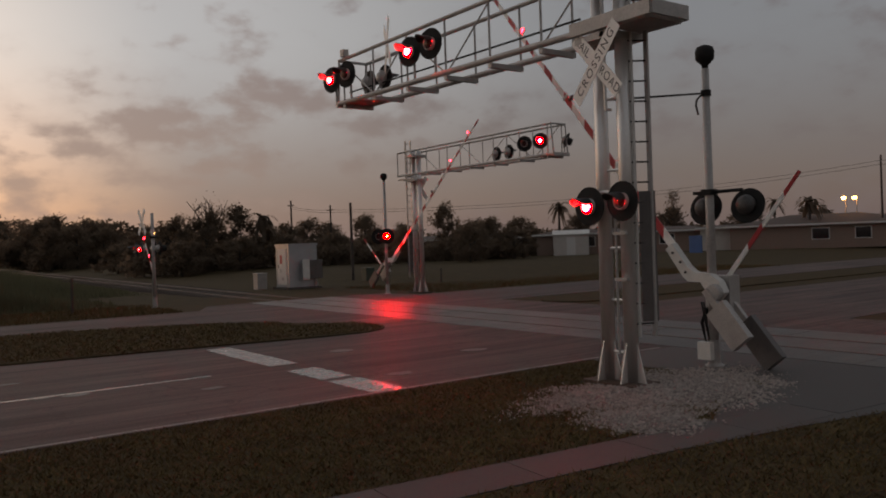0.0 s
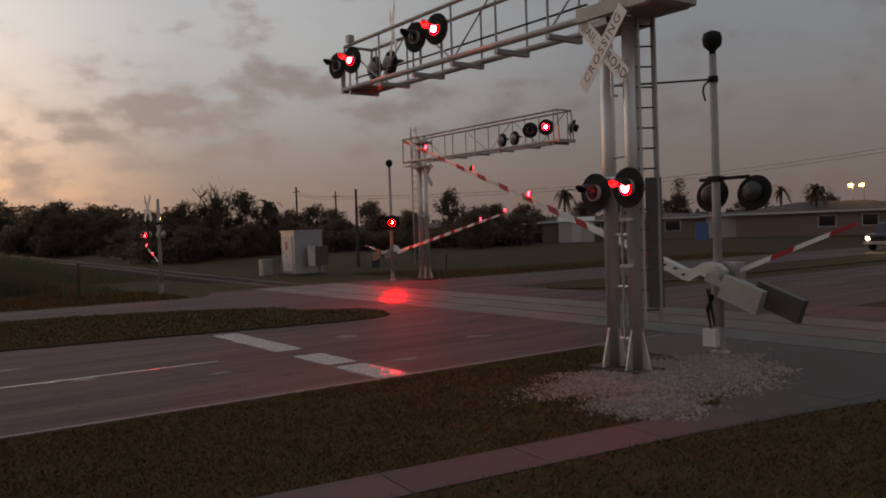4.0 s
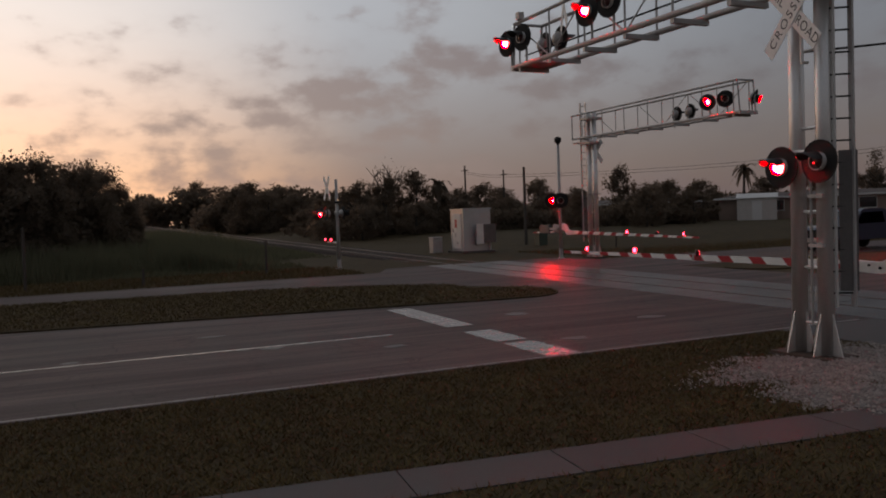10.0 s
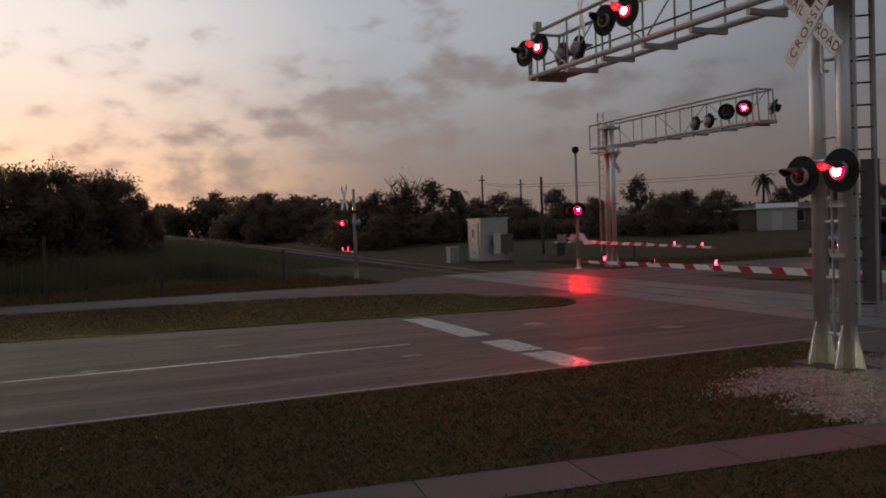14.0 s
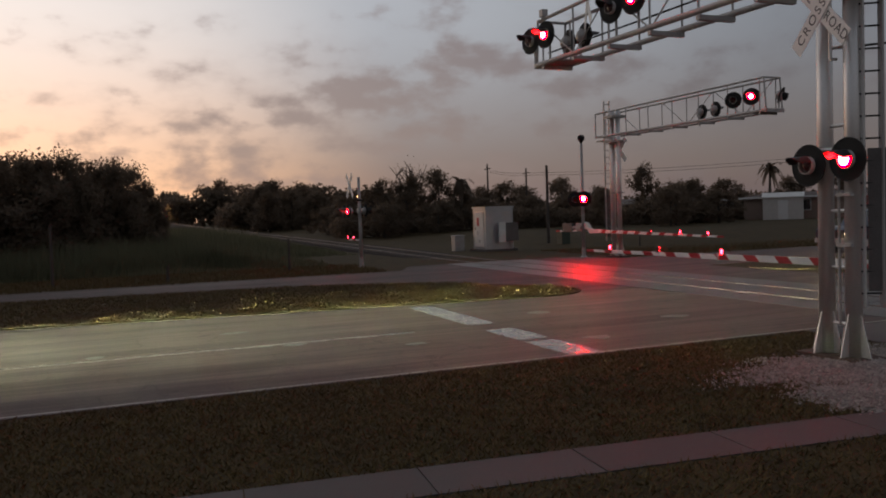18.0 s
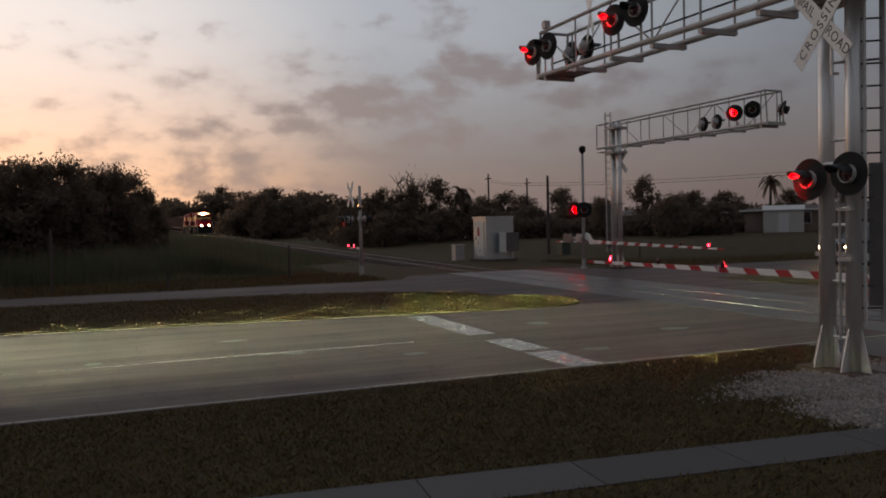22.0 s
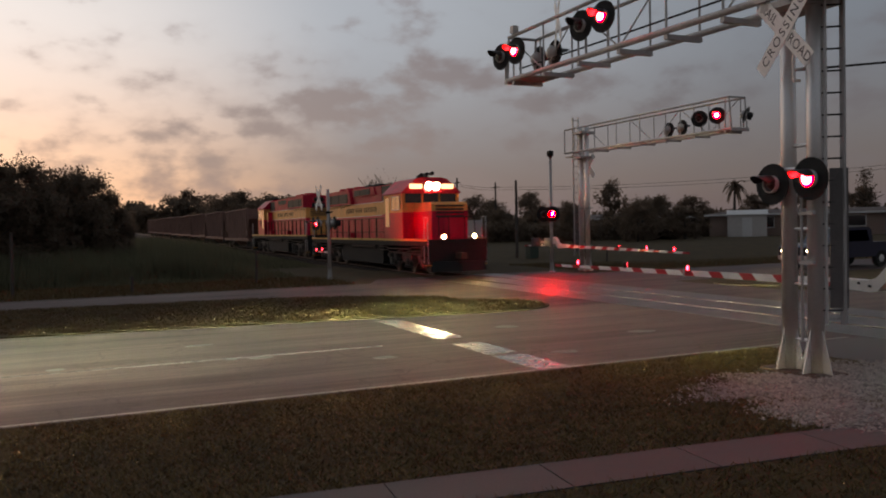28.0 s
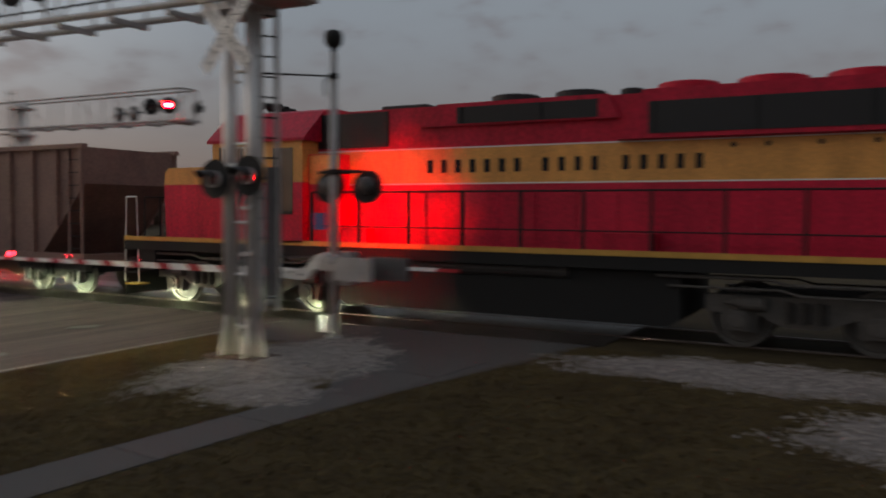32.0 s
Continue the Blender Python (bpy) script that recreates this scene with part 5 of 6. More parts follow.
    prism(bm, ((-3.6, 0.45), (-3.6, 1.28), (3.6, 1.28), (3.6, 0.45), (3.4, 0.32), (-3.4, 0.32)), -1.3, 1.3)
    part("fuel_tank", bm, dull_black, e, bevel=0.05)
    for s in (-1, 1):
        bm = B()
        tube(bm, (s * 1.25, -2.6, 1.2), (s * 1.25, 1.6, 1.2), 0.14, n=12)
        part("air_reservoir", bm, truck_steel, e)
    for s in (-1, 1):
        for z, r, ya, yb in ((1.22, 0.03, -9.6, -3.2), (1.22, 0.03, 3.2, 9.6), (1.05, 0.022, -9.2, -3.4), (1.05, 0.022, 3.4, 9.2)):
            bm = B()
            sweep(bm, [(s * 1.36, ya, z), (s * 1.36, ya + 1.8, z), (s * 1.38, ya + 2.1, z - 0.08), (s * 1.38, yb - 1.4, z - 0.08), (s * 1.36, yb - 1.1, z), (s * 1.36, yb, z)], r, 7)
            part("air_pipe", bm, truck_dust_light, e)
        for y in (-9.3, 9.3):
            bm = B()
            box(bm, min(s * 0.95, s * 1.42), y - 0.30, 0.80, max(s * 0.95, s * 1.42), y + 0.30, 1.30)
            part("sand_box", bm, dull_black, e, bevel=0.02)
    bogie(e, -6.6, (-2.07, 0.0, 2.07))
    bogie(e, 6.6, (-2.07, 0.0, 2.07))
    if number:
        letters(cab, "720", pose(-1.512, -5.9, 2.60, 90, 0, -90), 0.52, dull_black, 1.0, "road_number", 0.014)
        letters(cab, "720", pose(1.512, -5.9, 2.60, 90, 0, 90), 0.52, dull_black, 1.0, "road_number", 0.014)
    bm = B()
    for k, x in enumerate((-0.25, 0.0, 0.25)):
        tube(bm, (x, -6.0, 4.72 + 0.03 * k), (x, -6.5 - 0.1 * k, 4.74 + 0.03 * k), 0.03, 0.10, n=10)
    box(bm, -0.3, -6.1, 4.56, 0.3, -5.9, 4.7)
    part("horn", bm, dull_black, e)
    return e


loco_a = locomotive(pose(TRACK_X, 40, 0), "red and yellow diesel freight locomotive with lit headlights", True, False)
loco_b = locomotive(pose(TRACK_X, 60, 0, 0, 0, 180), "red and yellow diesel locomotive coupled cab backwards behind another", False, True)


def hopper_car(m):
    e = thing("hopper_wagon", m, "brown steel hopper wagon with ribbed sides on the track", "wagon", group="hopper wagons")
    hl = 7.0
    for s in (-1, 1):
        bm = B()
        prism(bm, ((-hl + 0.1, 3.85), (hl - 0.1, 3.85), (hl - 0.1, 2.9), (hl - 1.9, 1.0), (-hl + 1.9, 1.0), (-hl + 0.1, 2.9)), min(s * 1.46, s * 1.5), max(s * 1.46, s * 1.5))
        side = part("side_wall", bm, hopper_brown, e)
        first = None
        n = 15
        for k in range(n):
            y = -hl + 0.12 + (2 * hl - 0.24) * k / (n - 1)
            z0 = 1.0 if hl - abs(y) > 1.9 else 2.9 - (hl - abs(y) - 0.1) / 1.8 * 1.9
            bm = B()
            box(bm, min(s * 1.5, s * 1.6), y - 0.05, z0, max(s * 1.5, s * 1.6), y + 0.05, 3.85)
            part("rib", bm, hopper_brown, side)
        bm = B()
        box(bm, min(s * 1.44, s * 1.62), -hl, 3.85, max(s * 1.44, s * 1.62), hl, 3.97)
        part("top_chord", bm, hopper_brown, e)
        bm = B()
        box(bm, min(s * 1.42, s * 1.6), -hl, 0.88, max(s * 1.42, s * 1.6), hl, 1.12)
        part("side_sill", bm, hopper_brown, e)
        for q in (-1, 1):
            for yy in (hl - 0.12, hl - 0.62):
                bm = B()
                box(bm, min(s * 1.52, s * 1.57), q * yy - 0.03, 1.0, max(s * 1.52, s * 1.57), q * yy + 0.03, 3.85)
                part("end_post", bm, hopper_brown, e)
            for k in range(8):
                bm = B()
                z = 1.25 + k * 0.33
                tube(bm, (s * 1.56, q * (hl - 0.12), z), (s * 1.56, q * (hl - 0.62), z), 0.012, n=5)
                part("ladder_rung", bm, dull_black, e)
    for q in (-1, 1):
        bm = B()
        v = [(-1.46, q * (hl - 0.12), 3.9), (1.46, q * (hl - 0.12), 3.9), (1.46, q * (hl - 0.12), 2.95), (-1.46, q * (hl - 0.12), 2.95), (1.46, q * (hl - 2.0), 1.0), (-1.46, q * (hl - 2.0), 1.0)]
        vs = [bm.verts.new(p) for p in v]
        bm.faces.new(vs[:4])
        bm.faces.new((vs[3], vs[2], vs[4], vs[5]))
        bmesh.ops.solidify(bm, geom=bm.faces[:], thickness=0.03)
        part("slope_sheet", bm, hopper_brown, e, "sloping end sheet")
        bm = B()
        box(bm, -1.45, min(q * (hl - 0.3), q * hl), 0.85, 1.45, max(q * (hl - 0.3), q * hl), 1.1)
        part("end_sill", bm, hopper_brown, e)
        bm = B()
        box(bm, -0.13, min(q * hl, q * (hl + 0.55)), 0.75, 0.13, max(q * hl, q * (hl + 0.55)), 1.0)
        part("coupler", bm, rust, e)
        bogie(e, q * 5.0, (-0.89, 0.89), 0.9)
    for k in range(3):
        y = -3.0 + k * 3.0
        bm = B()
        v0 = [(-1.3, y - 1.35, 1.0), (1.3, y - 1.35, 1.0), (1.3, y + 1.35, 1.0), (-1.3, y + 1.35, 1.0), (-0.6, y - 0.4, 0.35), (0.6, y - 0.4, 0.35), (0.6, y + 0.4, 0.35), (-0.6, y + 0.4, 0.35)]
        vs = [bm.verts.new(p) for p in v0]
        for f in ((3, 2, 1, 0), (0, 1, 5, 4), (1, 2, 6, 5), (2, 3, 7, 6), (3, 0, 4, 7), (4, 5, 6, 7)):
            bm.faces.new([vs[i] for i in f])
        part("hopper_bay", bm, hopper_brown, e)
    bm = B()
    nrow, rng = [], random.Random(9)
    for i in range(29):
        y = -6.8 + 13.6 * i / 28
        nrow.append([bm.verts.new((x, y, 3.55 + 0.30 * (1 - abs(x) / 1.45) + rng.uniform(-.07, .07))) for x in (-1.45, -0.9, -0.3, 0.3, 0.9, 1.45)])
    for a, b in zip(nrow, nrow[1:]):
        for i in range(5):
            bm.faces.new((a[i], a[i + 1], b[i + 1], b[i]))
    part("load", bm, gravel_mat, e, "heaped crushed stone load")
    return e


CARS = []
wagon = hopper_car(pose(TRACK_X, 80, 0))
CARS.append((wagon, 39.85, 0))
for k in range(1, 9):
    CARS.append((copy_thing(wagon, pose(TRACK_X, 80 + 15.2 * k, 0)), 39.85 + 15.2 * k, 0))

# ---- background: houses, trees, poles, vehicles, ground cover ----
leaf_mat = material("dark_foliage", (0.118, 0.096, 0.074), 0.8, vary=0.5, scale=0.7, bump=0, fine=6, spec=0.15)
leafy(leaf_mat, (0.24, 0.165, 0.115), 0.5)
bark_mat = material("bark", (0.060, 0.048, 0.038), 0.9, vary=0.4, scale=6, bump=0.4)
roof_mat = material("shingle_roof", (0.11, 0.080, 0.070), 0.9, vary=0.3, scale=5, bump=0.3)
stucco = material("tan_stucco", (0.25, 0.175, 0.14), 0.9, vary=0.15, scale=4, bump=0.15)
pale_wall = material("pale_wall", (0.50, 0.46, 0.42), 0.85, vary=0.12, scale=3, bump=0.1)
trim_white = material("white_trim", (0.62, 0.60, 0.57), 0.6, vary=0.1, scale=4)


rise = lawn_rise


def leaf_mesh(name, seed, n, size, clumps, mat, shape):
    """A crown of many small leaf cards round a set of clump centres, in a unit-height tree."""
    rng = np.random.default_rng(seed)
    cs = []
    for _ in range(clumps):
        a, r, h = rng.uniform(0, 2 * math.pi), rng.uniform(0, 1) ** 0.6, rng.uniform(0, 1)
        rad = shape(h)
        cs.append((r * rad * math.cos(a), r * rad * math.sin(a), 0.08 + 0.84 * h, rng.uniform(0.08, 0.16)))
    cs = np.array(cs)
    pick = cs[rng.integers(0, clumps, n)]
    d = rng.normal(size=(n, 3))
    d /= np.linalg.norm(d, axis=1)[:, None]
    c = pick[:, :3] + d * (pick[:, 3] * rng.uniform(0.25, 1.05, n))[:, None]
    u = rng.normal(size=(n, 3))
    u /= np.linalg.norm(u, axis=1)[:, None]
    w = np.cross(u, rng.normal(size=(n, 3)))
    w /= np.linalg.norm(w, axis=1)[:, None]
    s = (size * rng.uniform(0.5, 1.3, n))[:, None]
    co = np.stack([c - u * s, c - w * s * 0.5, c + u * s, c + w * s * 0.5], 1).reshape(-1, 3)
    me = bpy.data.meshes.new(name)
    me.from_pydata(co.tolist(), [], (np.arange(n * 4).reshape(n, 4)).tolist())
    me.materials.append(mat)
    return me


def trunk_mesh(seed, limbs=6, r=0.03):
    rng = random.Random(seed)
    bm = B()
    tube(bm, (0, 0, -0.02), (0.01, 0.0, 0.35), r, r * 0.7, n=8)
    tube(bm, (0.01, 0, 0.35), (0.0, 0.02, 0.7), r * 0.7, r * 0.3, n=7)
    for k in range(limbs):
        a, z = rng.uniform(0, 6.28), rng.uniform(0.2, 0.6)
        q = rng.uniform(0.15, 0.3)
        tube(bm, (0, 0, z), (q * math.cos(a), q * math.sin(a), z + rng.uniform(0.1, 0.28)), r * 0.4, r * 0.12, n=5)
    return bm_mesh("trunk", bm, bark_mat)


def broad(h):
    return 0.12 + 0.34 * math.sin(math.pi * min(1, 0.18 + h * 0.8))


def narrow(h):
    return 0.02 + 0.10 * (1 - h)


CROWNS = [leaf_mesh("crown", 10 + k, 5200, 0.026, 44 + 8 * k, leaf_mat, broad) for k in range(4)]
NEAR_CROWNS = [leaf_mesh("crown", 40 + k, 20000, 0.016, 64 + 8 * k, leaf_mat, broad) for k in range(2)]
SPIRE = leaf_mesh("crown", 70, 1800, 0.018, 40, leaf_mat, narrow)
SPARSE = leaf_mesh("crown", 80, 420, 0.012, 50, leaf_mat, broad)
TRUNKS = [trunk_mesh(5 + k) for k in range(3)]


def bare_mesh(seed):
    """Thin branches that fork upwards twice."""
    rng = random.Random(seed)
    bm = B()
    tube(bm, (0, 0, -0.02), (0, 0, 0.5), 0.022, 0.014, n=7)
    for k in range(16):
        a, z = rng.uniform(0, 6.28), rng.uniform(0.25, 0.5)
        p = Vector((0, 0, z))
        q = p + Vector((math.cos(a) * rng.uniform(0.1, 0.22), math.sin(a) * rng.uniform(0.1, 0.22), rng.uniform(0.18, 0.32)))
        tube(bm, p, q, 0.010, 0.006, n=5)
        for j in range(4):
            r = q + Vector((rng.uniform(-0.12, 0.12), rng.uniform(-0.12, 0.12), rng.uniform(0.05, 0.2)))
            tube(bm, q, r, 0.006, 0.003, n=4)
    return bm_mesh("trunk", bm, bark_mat)


BARE = bare_mesh(21)


def tree(x, y, top, crown, trunk, wide=1.0, label="dark broad-leaved tree against the dusk sky"):
    e = thing("tree", pose(x, y, rise(x, y) - 0.03, 0, 0, random.uniform(0, 360)), label, "tree", group="trees along the railway")
    h = top - rise(x, y)
    for nm, me in (("trunk", trunk), ("crown", crown)):
        o = new(nm, me)
        o.parent = e
        o.scale = (h * wide, h * wide, h * 1.02)
    return e


def build_trees():
    rng = random.Random(77)
    for x, y, top, w in ((-8.6, 45.0, 8.4, 0.75), (-5.0, 48.0, 6.1, 0.95), (-3.2, 50.0, 6.3, 0.95), (-1.2, 52.0, 6.2, 0.9), (0.1, 54.5, 6.0, 0.85), (1.3, 56.0, 4.8, 0.65), (1.9, 57.5, 3.4, 0.6), (-12.5, 43.0, 8.6, 0.85), (-6.5, 54, 6.6, 1.0), (-2.5, 60, 6.0, 1.0)):
        tree(x, y, top, rng.choice(NEAR_CROWNS), rng.choice(TRUNKS), w, "dense dark tree beside the railway")
    for x, y, top, w in ((34, 330, 18.5, 1.1), (44, 332, 17.0, 1.2), (54, 332, 18.0, 1.1), (22.6, 152, 8.9, 1.1), (26.0, 152, 9.5, 1.1), (29.5, 148, 9.0, 1.1), (32.4, 150, 8.4, 1.1), (35.5, 150, 7.0, 1.2), (39, 150, 5.2, 1.4), (27.0, 138, 7.5, 1.1), (23.5, 140, 7.0, 1.1), (31.0, 138, 7.0, 1.1),
                         (25.0, 81.5, 6.0, 1.0), (22.6, 84, 4.6, 1.1), (28.0, 80.5, 6.4, 0.9), (31.0, 79.0, 7.0, 0.8), (34.0, 80.0, 5.6, 1.0), (37.0, 82.0, 5.2, 1.1), (41.5, 85.0, 6.0, 1.0), (46.0, 88.0, 5.4, 1.2), (49.8, 86.0, 6.2, 1.1), (52.0, 80.0, 4.8, 1.2),
                         (52.0, 68.0, 4.8, 1.2), (57.5, 71.8, 5.1, 1.2), (64.0, 80.0, 5.4, 1.2), (72.5, 82.7, 5.6, 1.3), (78.3, 77.2, 5.5, 1.2), (79.0, 72.0, 6.1, 1.0), (87.3, 70.0, 6.0, 1.2), (93.0, 62.0, 5.6, 1.3), (99.0, 56.0, 6.0, 1.2), (46.5, 60.5, 4.0, 1.1), (49.0, 63.0, 4.4, 1.0), (43.0, 66.0, 4.2, 1.2),
                         (122.0, 45.0, 11.0, 0.9), (105.0, 31.0, 7.8, 1.0), (112.0, 22.0, 7.0, 1.1), (118.0, 8.0, 7.2, 1.1), (120.0, -8.0, 7.0, 1.2)):
        tree(x, y, top, rng.choice(CROWNS), rng.choice(TRUNKS), w)
    tree(29.1, 83.0, 8.3, SPARSE, BARE, 1.0, "nearly bare tree with thin branches")
    tree(52.8, 73.5, 7.2, CROWNS[1], TRUNKS[0], 0.62, "round-headed pine above the lower trees")
    tree(86.3, 68.2, 8.4, SPIRE, TRUNKS[1], 1.0, "narrow dark cypress over the roofs")
    tree(114.5, 35.8, 11.0, SPIRE, TRUNKS[1], 1.0, "narrow dark cypress over the roofs")
    # scrub that closes the gaps low along the treeline
    for x, y, top in ((33, 126, 3.8), (24, 100, 3.0), (27, 160, 4.5), (24, 76, 2.8), (29, 74, 2.8), (35, 75, 3.0), (41, 78, 3.2), (46, 78, 3.2), (55, 64, 3.0), (-10, 48, 4.0), (-4.5, 47, 3.6), (-3.0, 52, 3.4)):
        tree(x, y, top + 0.8, rng.choice(CROWNS), rng.choice(TRUNKS), 1.7, "low dark scrub bush")


def belt(name, label, seed, n, line, deep, top, size):
    """A belt of trees along a line: crowns side by side, each a dome of many leaves."""
    rng = np.random.default_rng(seed)
    k = rng.uniform(0, 1, n)
    pts = np.array(line, float)
    run = np.concatenate([[0], np.cumsum(np.hypot(*np.diff(pts, axis=0).T))])
    x, y = np.interp(k * run[-1], run, pts[:, 0]), np.interp(k * run[-1], run, pts[:, 1])
    q = k * run[-1] / (top * 0.85)
    dome = np.sqrt(np.clip(1 - (2 * (q % 1) - 1) ** 2, 0.05, 1))
    tall = 0.80 + 0.30 * np.sin(np.floor(q) * 2.7 + 1) * np.sin(np.floor(q) * 1.3)
    z = top * tall * (0.55 + 0.45 * dome) * rng.uniform(0, 1, n) ** 0.6 * rng.uniform(0.9, 1.04, n)
    c = np.stack([x + deep * rng.uniform(-1, 1, n), y + deep * rng.uniform(-1, 1, n), z], 1)
    u = rng.normal(size=(n, 3))
    u /= np.linalg.norm(u, axis=1)[:, None]
    w = np.cross(u, rng.normal(size=(n, 3)))
    w /= np.linalg.norm(w, axis=1)[:, None]
    s = size * rng.uniform(0.5, 1.2, n)[:, None]
    co = np.stack([c - u * s, c - w * s * 0.6, c + u * s, c + w * s * 0.6], 1).reshape(-1, 3)
    me = bpy.data.meshes.new(name)
    me.from_pydata(co.tolist(), [], np.arange(n * 4).reshape(n, 4).tolist())
    me.materials.append(leaf_mat)
    tagged(new(name, me), label, "woods", kind="stuff")


def far_woods():
    lab = "dark distant belt of trees under the dusk sky"
    ring = [(150 * math.cos(radians(a)), 150 * math.sin(radians(a))) for a in range(77, -4, -4)]
    belt("far_woods", lab, 31, 46000, ring, 9, 4.4, 0.5)
    belt("far_woods", lab, 32, 22000, [(20, 560), (20, 332), (34, 322), (62, 318), (110, 300)], 4, 15.5, 1.1)
    belt("far_woods", lab, 33, 9000, [(19.5, 156), (28, 156), (40, 154)], 4, 7.0, 0.5)
    belt("hedge", "dark rank hedge at the foot of the trees", 34, 16000, [(-16, 43), (-9, 45), (-3, 49), (1.0, 53.5), (1.7, 56)], 0.9, 4.0, 0.22)
    belt("hedge", "dark hedge in front of the distant trees", 35, 20000, [(21, 82), (34, 77), (46, 74), (54, 66), (60, 72), (76, 76), (92, 64)], 1.6, 2.9, 0.24)


def palm(x, y, top):
    e = thing("palm_tree", pose(x, y, rise(x, y) - 0.02), "tall palm tree with drooping fronds", "tree", group="palm trees")
    h = top - rise(x, y)
    bm = B()
    tube(bm, (0, 0, 0), (0.15, 0, h * 0.82), 0.18, 0.13, n=8)
    part("trunk", bm, bark_mat, e)
    rng = random.Random(int(x * 10))
    bm = B()
    for k in range(26):
        a, up = rng.uniform(0, 6.28), rng.uniform(-0.5, 0.9)
        p, d = Vector((0.15, 0, h * 0.82)), Vector((math.cos(a) * 0.8, math.sin(a) * 0.8, up))
        side = Vector((-math.sin(a), math.cos(a), 0))
        for s in range(5):
            q = p + d * 0.42
            w0, w1 = 0.30 * (1 - s / 6), 0.30 * (1 - (s + 1) / 6)
            vs = [bm.verts.new(v) for v in (p - side * w0, p + side * w0, q + side * w1, q - side * w1)]
            bm.faces.new(vs)
            p, d = q, d + Vector((0, 0, -0.34))
    part("crown", bm, leaf_mat, e)


def house(x, y, yaw, length, deep, wall_h, roof_h, wall, label, windows=(), garage=None, hip=1.2):
    e = thing("house", pose(x, y, rise(x, y) - 0.05, 0, 0, yaw), label, "house", group="houses beyond the lawns")
    bm = B()
    box(bm, -length / 2, -deep / 2, 0, length / 2, deep / 2, wall_h)
    part("wall", bm, wall, e)
    bm = B()
    l, d, o = length / 2 + 0.5, deep / 2 + 0.5, 0.0
    v = [(-l, -d, wall_h), (l, -d, wall_h), (l, d, wall_h), (-l, d, wall_h), (-l + hip * d, 0, wall_h + roof_h), (l - hip * d, 0, wall_h + roof_h)]
    vs = [bm.verts.new(p) for p in v]
    for f in ((0, 1, 5, 4), (1, 2, 5), (2, 3, 4, 5), (3, 0, 4), (3, 2, 1, 0)):
        bm.faces.new([vs[i] for i in f])
    part("roof", bm, roof_mat, e)
    bm = B()
    box(bm, -l - 0.02, -d - 0.03, wall_h - 0.16, l + 0.02, -d, wall_h + 0.02)
    box(bm, -l - 0.03, -d, wall_h - 0.16, -l, d, wall_h + 0.02)
    part("fascia", bm, trim_white, e, "pale fascia board")
    for wx, ww in windows:
        bm = B()
        box(bm, wx - ww / 2 - 0.08, -deep / 2 - 0.05, 0.92, wx + ww / 2 + 0.08, -deep / 2, 2.18)
        f = part("window", bm, trim_white, e)
        bm = B()
        box(bm, wx - ww / 2, -deep / 2 - 0.06, 1.0, wx + ww / 2, -deep / 2 - 0.045, 2.1)
        part("pane", bm, cab_glass, f)
    if garage:
        bm = B()
        box(bm, garage - 1.3, -deep / 2 - 0.06, 0.05, garage + 1.3, -deep / 2, 2.2)
        part("garage_door", bm, trim_white, e, "pale garage door")
    return e


def build_houses():
    house(74.5, 66.5, -48.5, 20, 8, 2.5, 0.5, stucco, "long low stucco house with a pale roof edge", ((-4, 1.6), (1.0, 1.4), (5, 1.6)), hip=0.6)
    house(61.0, 82.0, -48, 17, 8, 2.4, 0.5, stucco, "low tan house half hidden by trees", ((-3, 1.4), (3, 1.4)), hip=0.8)
    house(86.0, 47.5, -60, 19, 10, 2.6, 1.1, stucco, "tan brick house with a dark hip roof", ((-0.5, 1.6), (3.5, 1.4)), None)
    house(80.5, 56.0, -58, 5.6, 6, 2.6, 0.3, pale_wall, "pale garage beside the brick house", (), 0.0, hip=0.5)
    house(97.0, 29.0, -75, 17, 9, 2.6, 1.2, stucco, "tan house with a dark roof further along", ((-3, 1.6), (3, 1.6)))
    e = thing("garden_shed", pose(66.2, 66.9, rise(66, 66) - 0.05, 0, 0, -46), "small pale garden shed on the lawn", "shed")
    bm = B()
    box(bm, -2.0, -1.5, 0, 2.0, 1.5, 2.4)
    part("wall", bm, pale_wall, e)
    bm = B()
    prism(bm, ((-1.65, 2.38), (0, 2.85), (1.65, 2.38), (1.65, 2.46), (0, 2.94), (-1.65, 2.46)), -2.1, 2.1)
    part("roof", bm, trim_white, e)
    bm = B()
    box(bm, -0.5, -1.53, 0.05, 0.5, -1.5, 2.1)
    part("door", bm, trim_white, e)


def pole(x, y, h, r, label, arm=False):
    e = thing("utility_pole", pose(x, y, rise(x, y) - 0.1), label, "utility pole", group="utility poles")
    bm = B()
    tube(bm, (0, 0, 0), (0, 0, h + 0.1), r, r * 0.7, n=10)
    part("shaft", bm, wood_grey, e)
    if arm:
        bm = B()
        box(bm, -0.05, -0.8, h - 0.5, 0.05, 0.8, h - 0.4)
        part("crossarm", bm, wood_grey, e)
    return e


lamp_glow = material("lit_street_lamp", (0.9, 0.7, 0.4), 0.4, bump=0, glow=(1.0, 0.46, 0.14), strength=16.0)


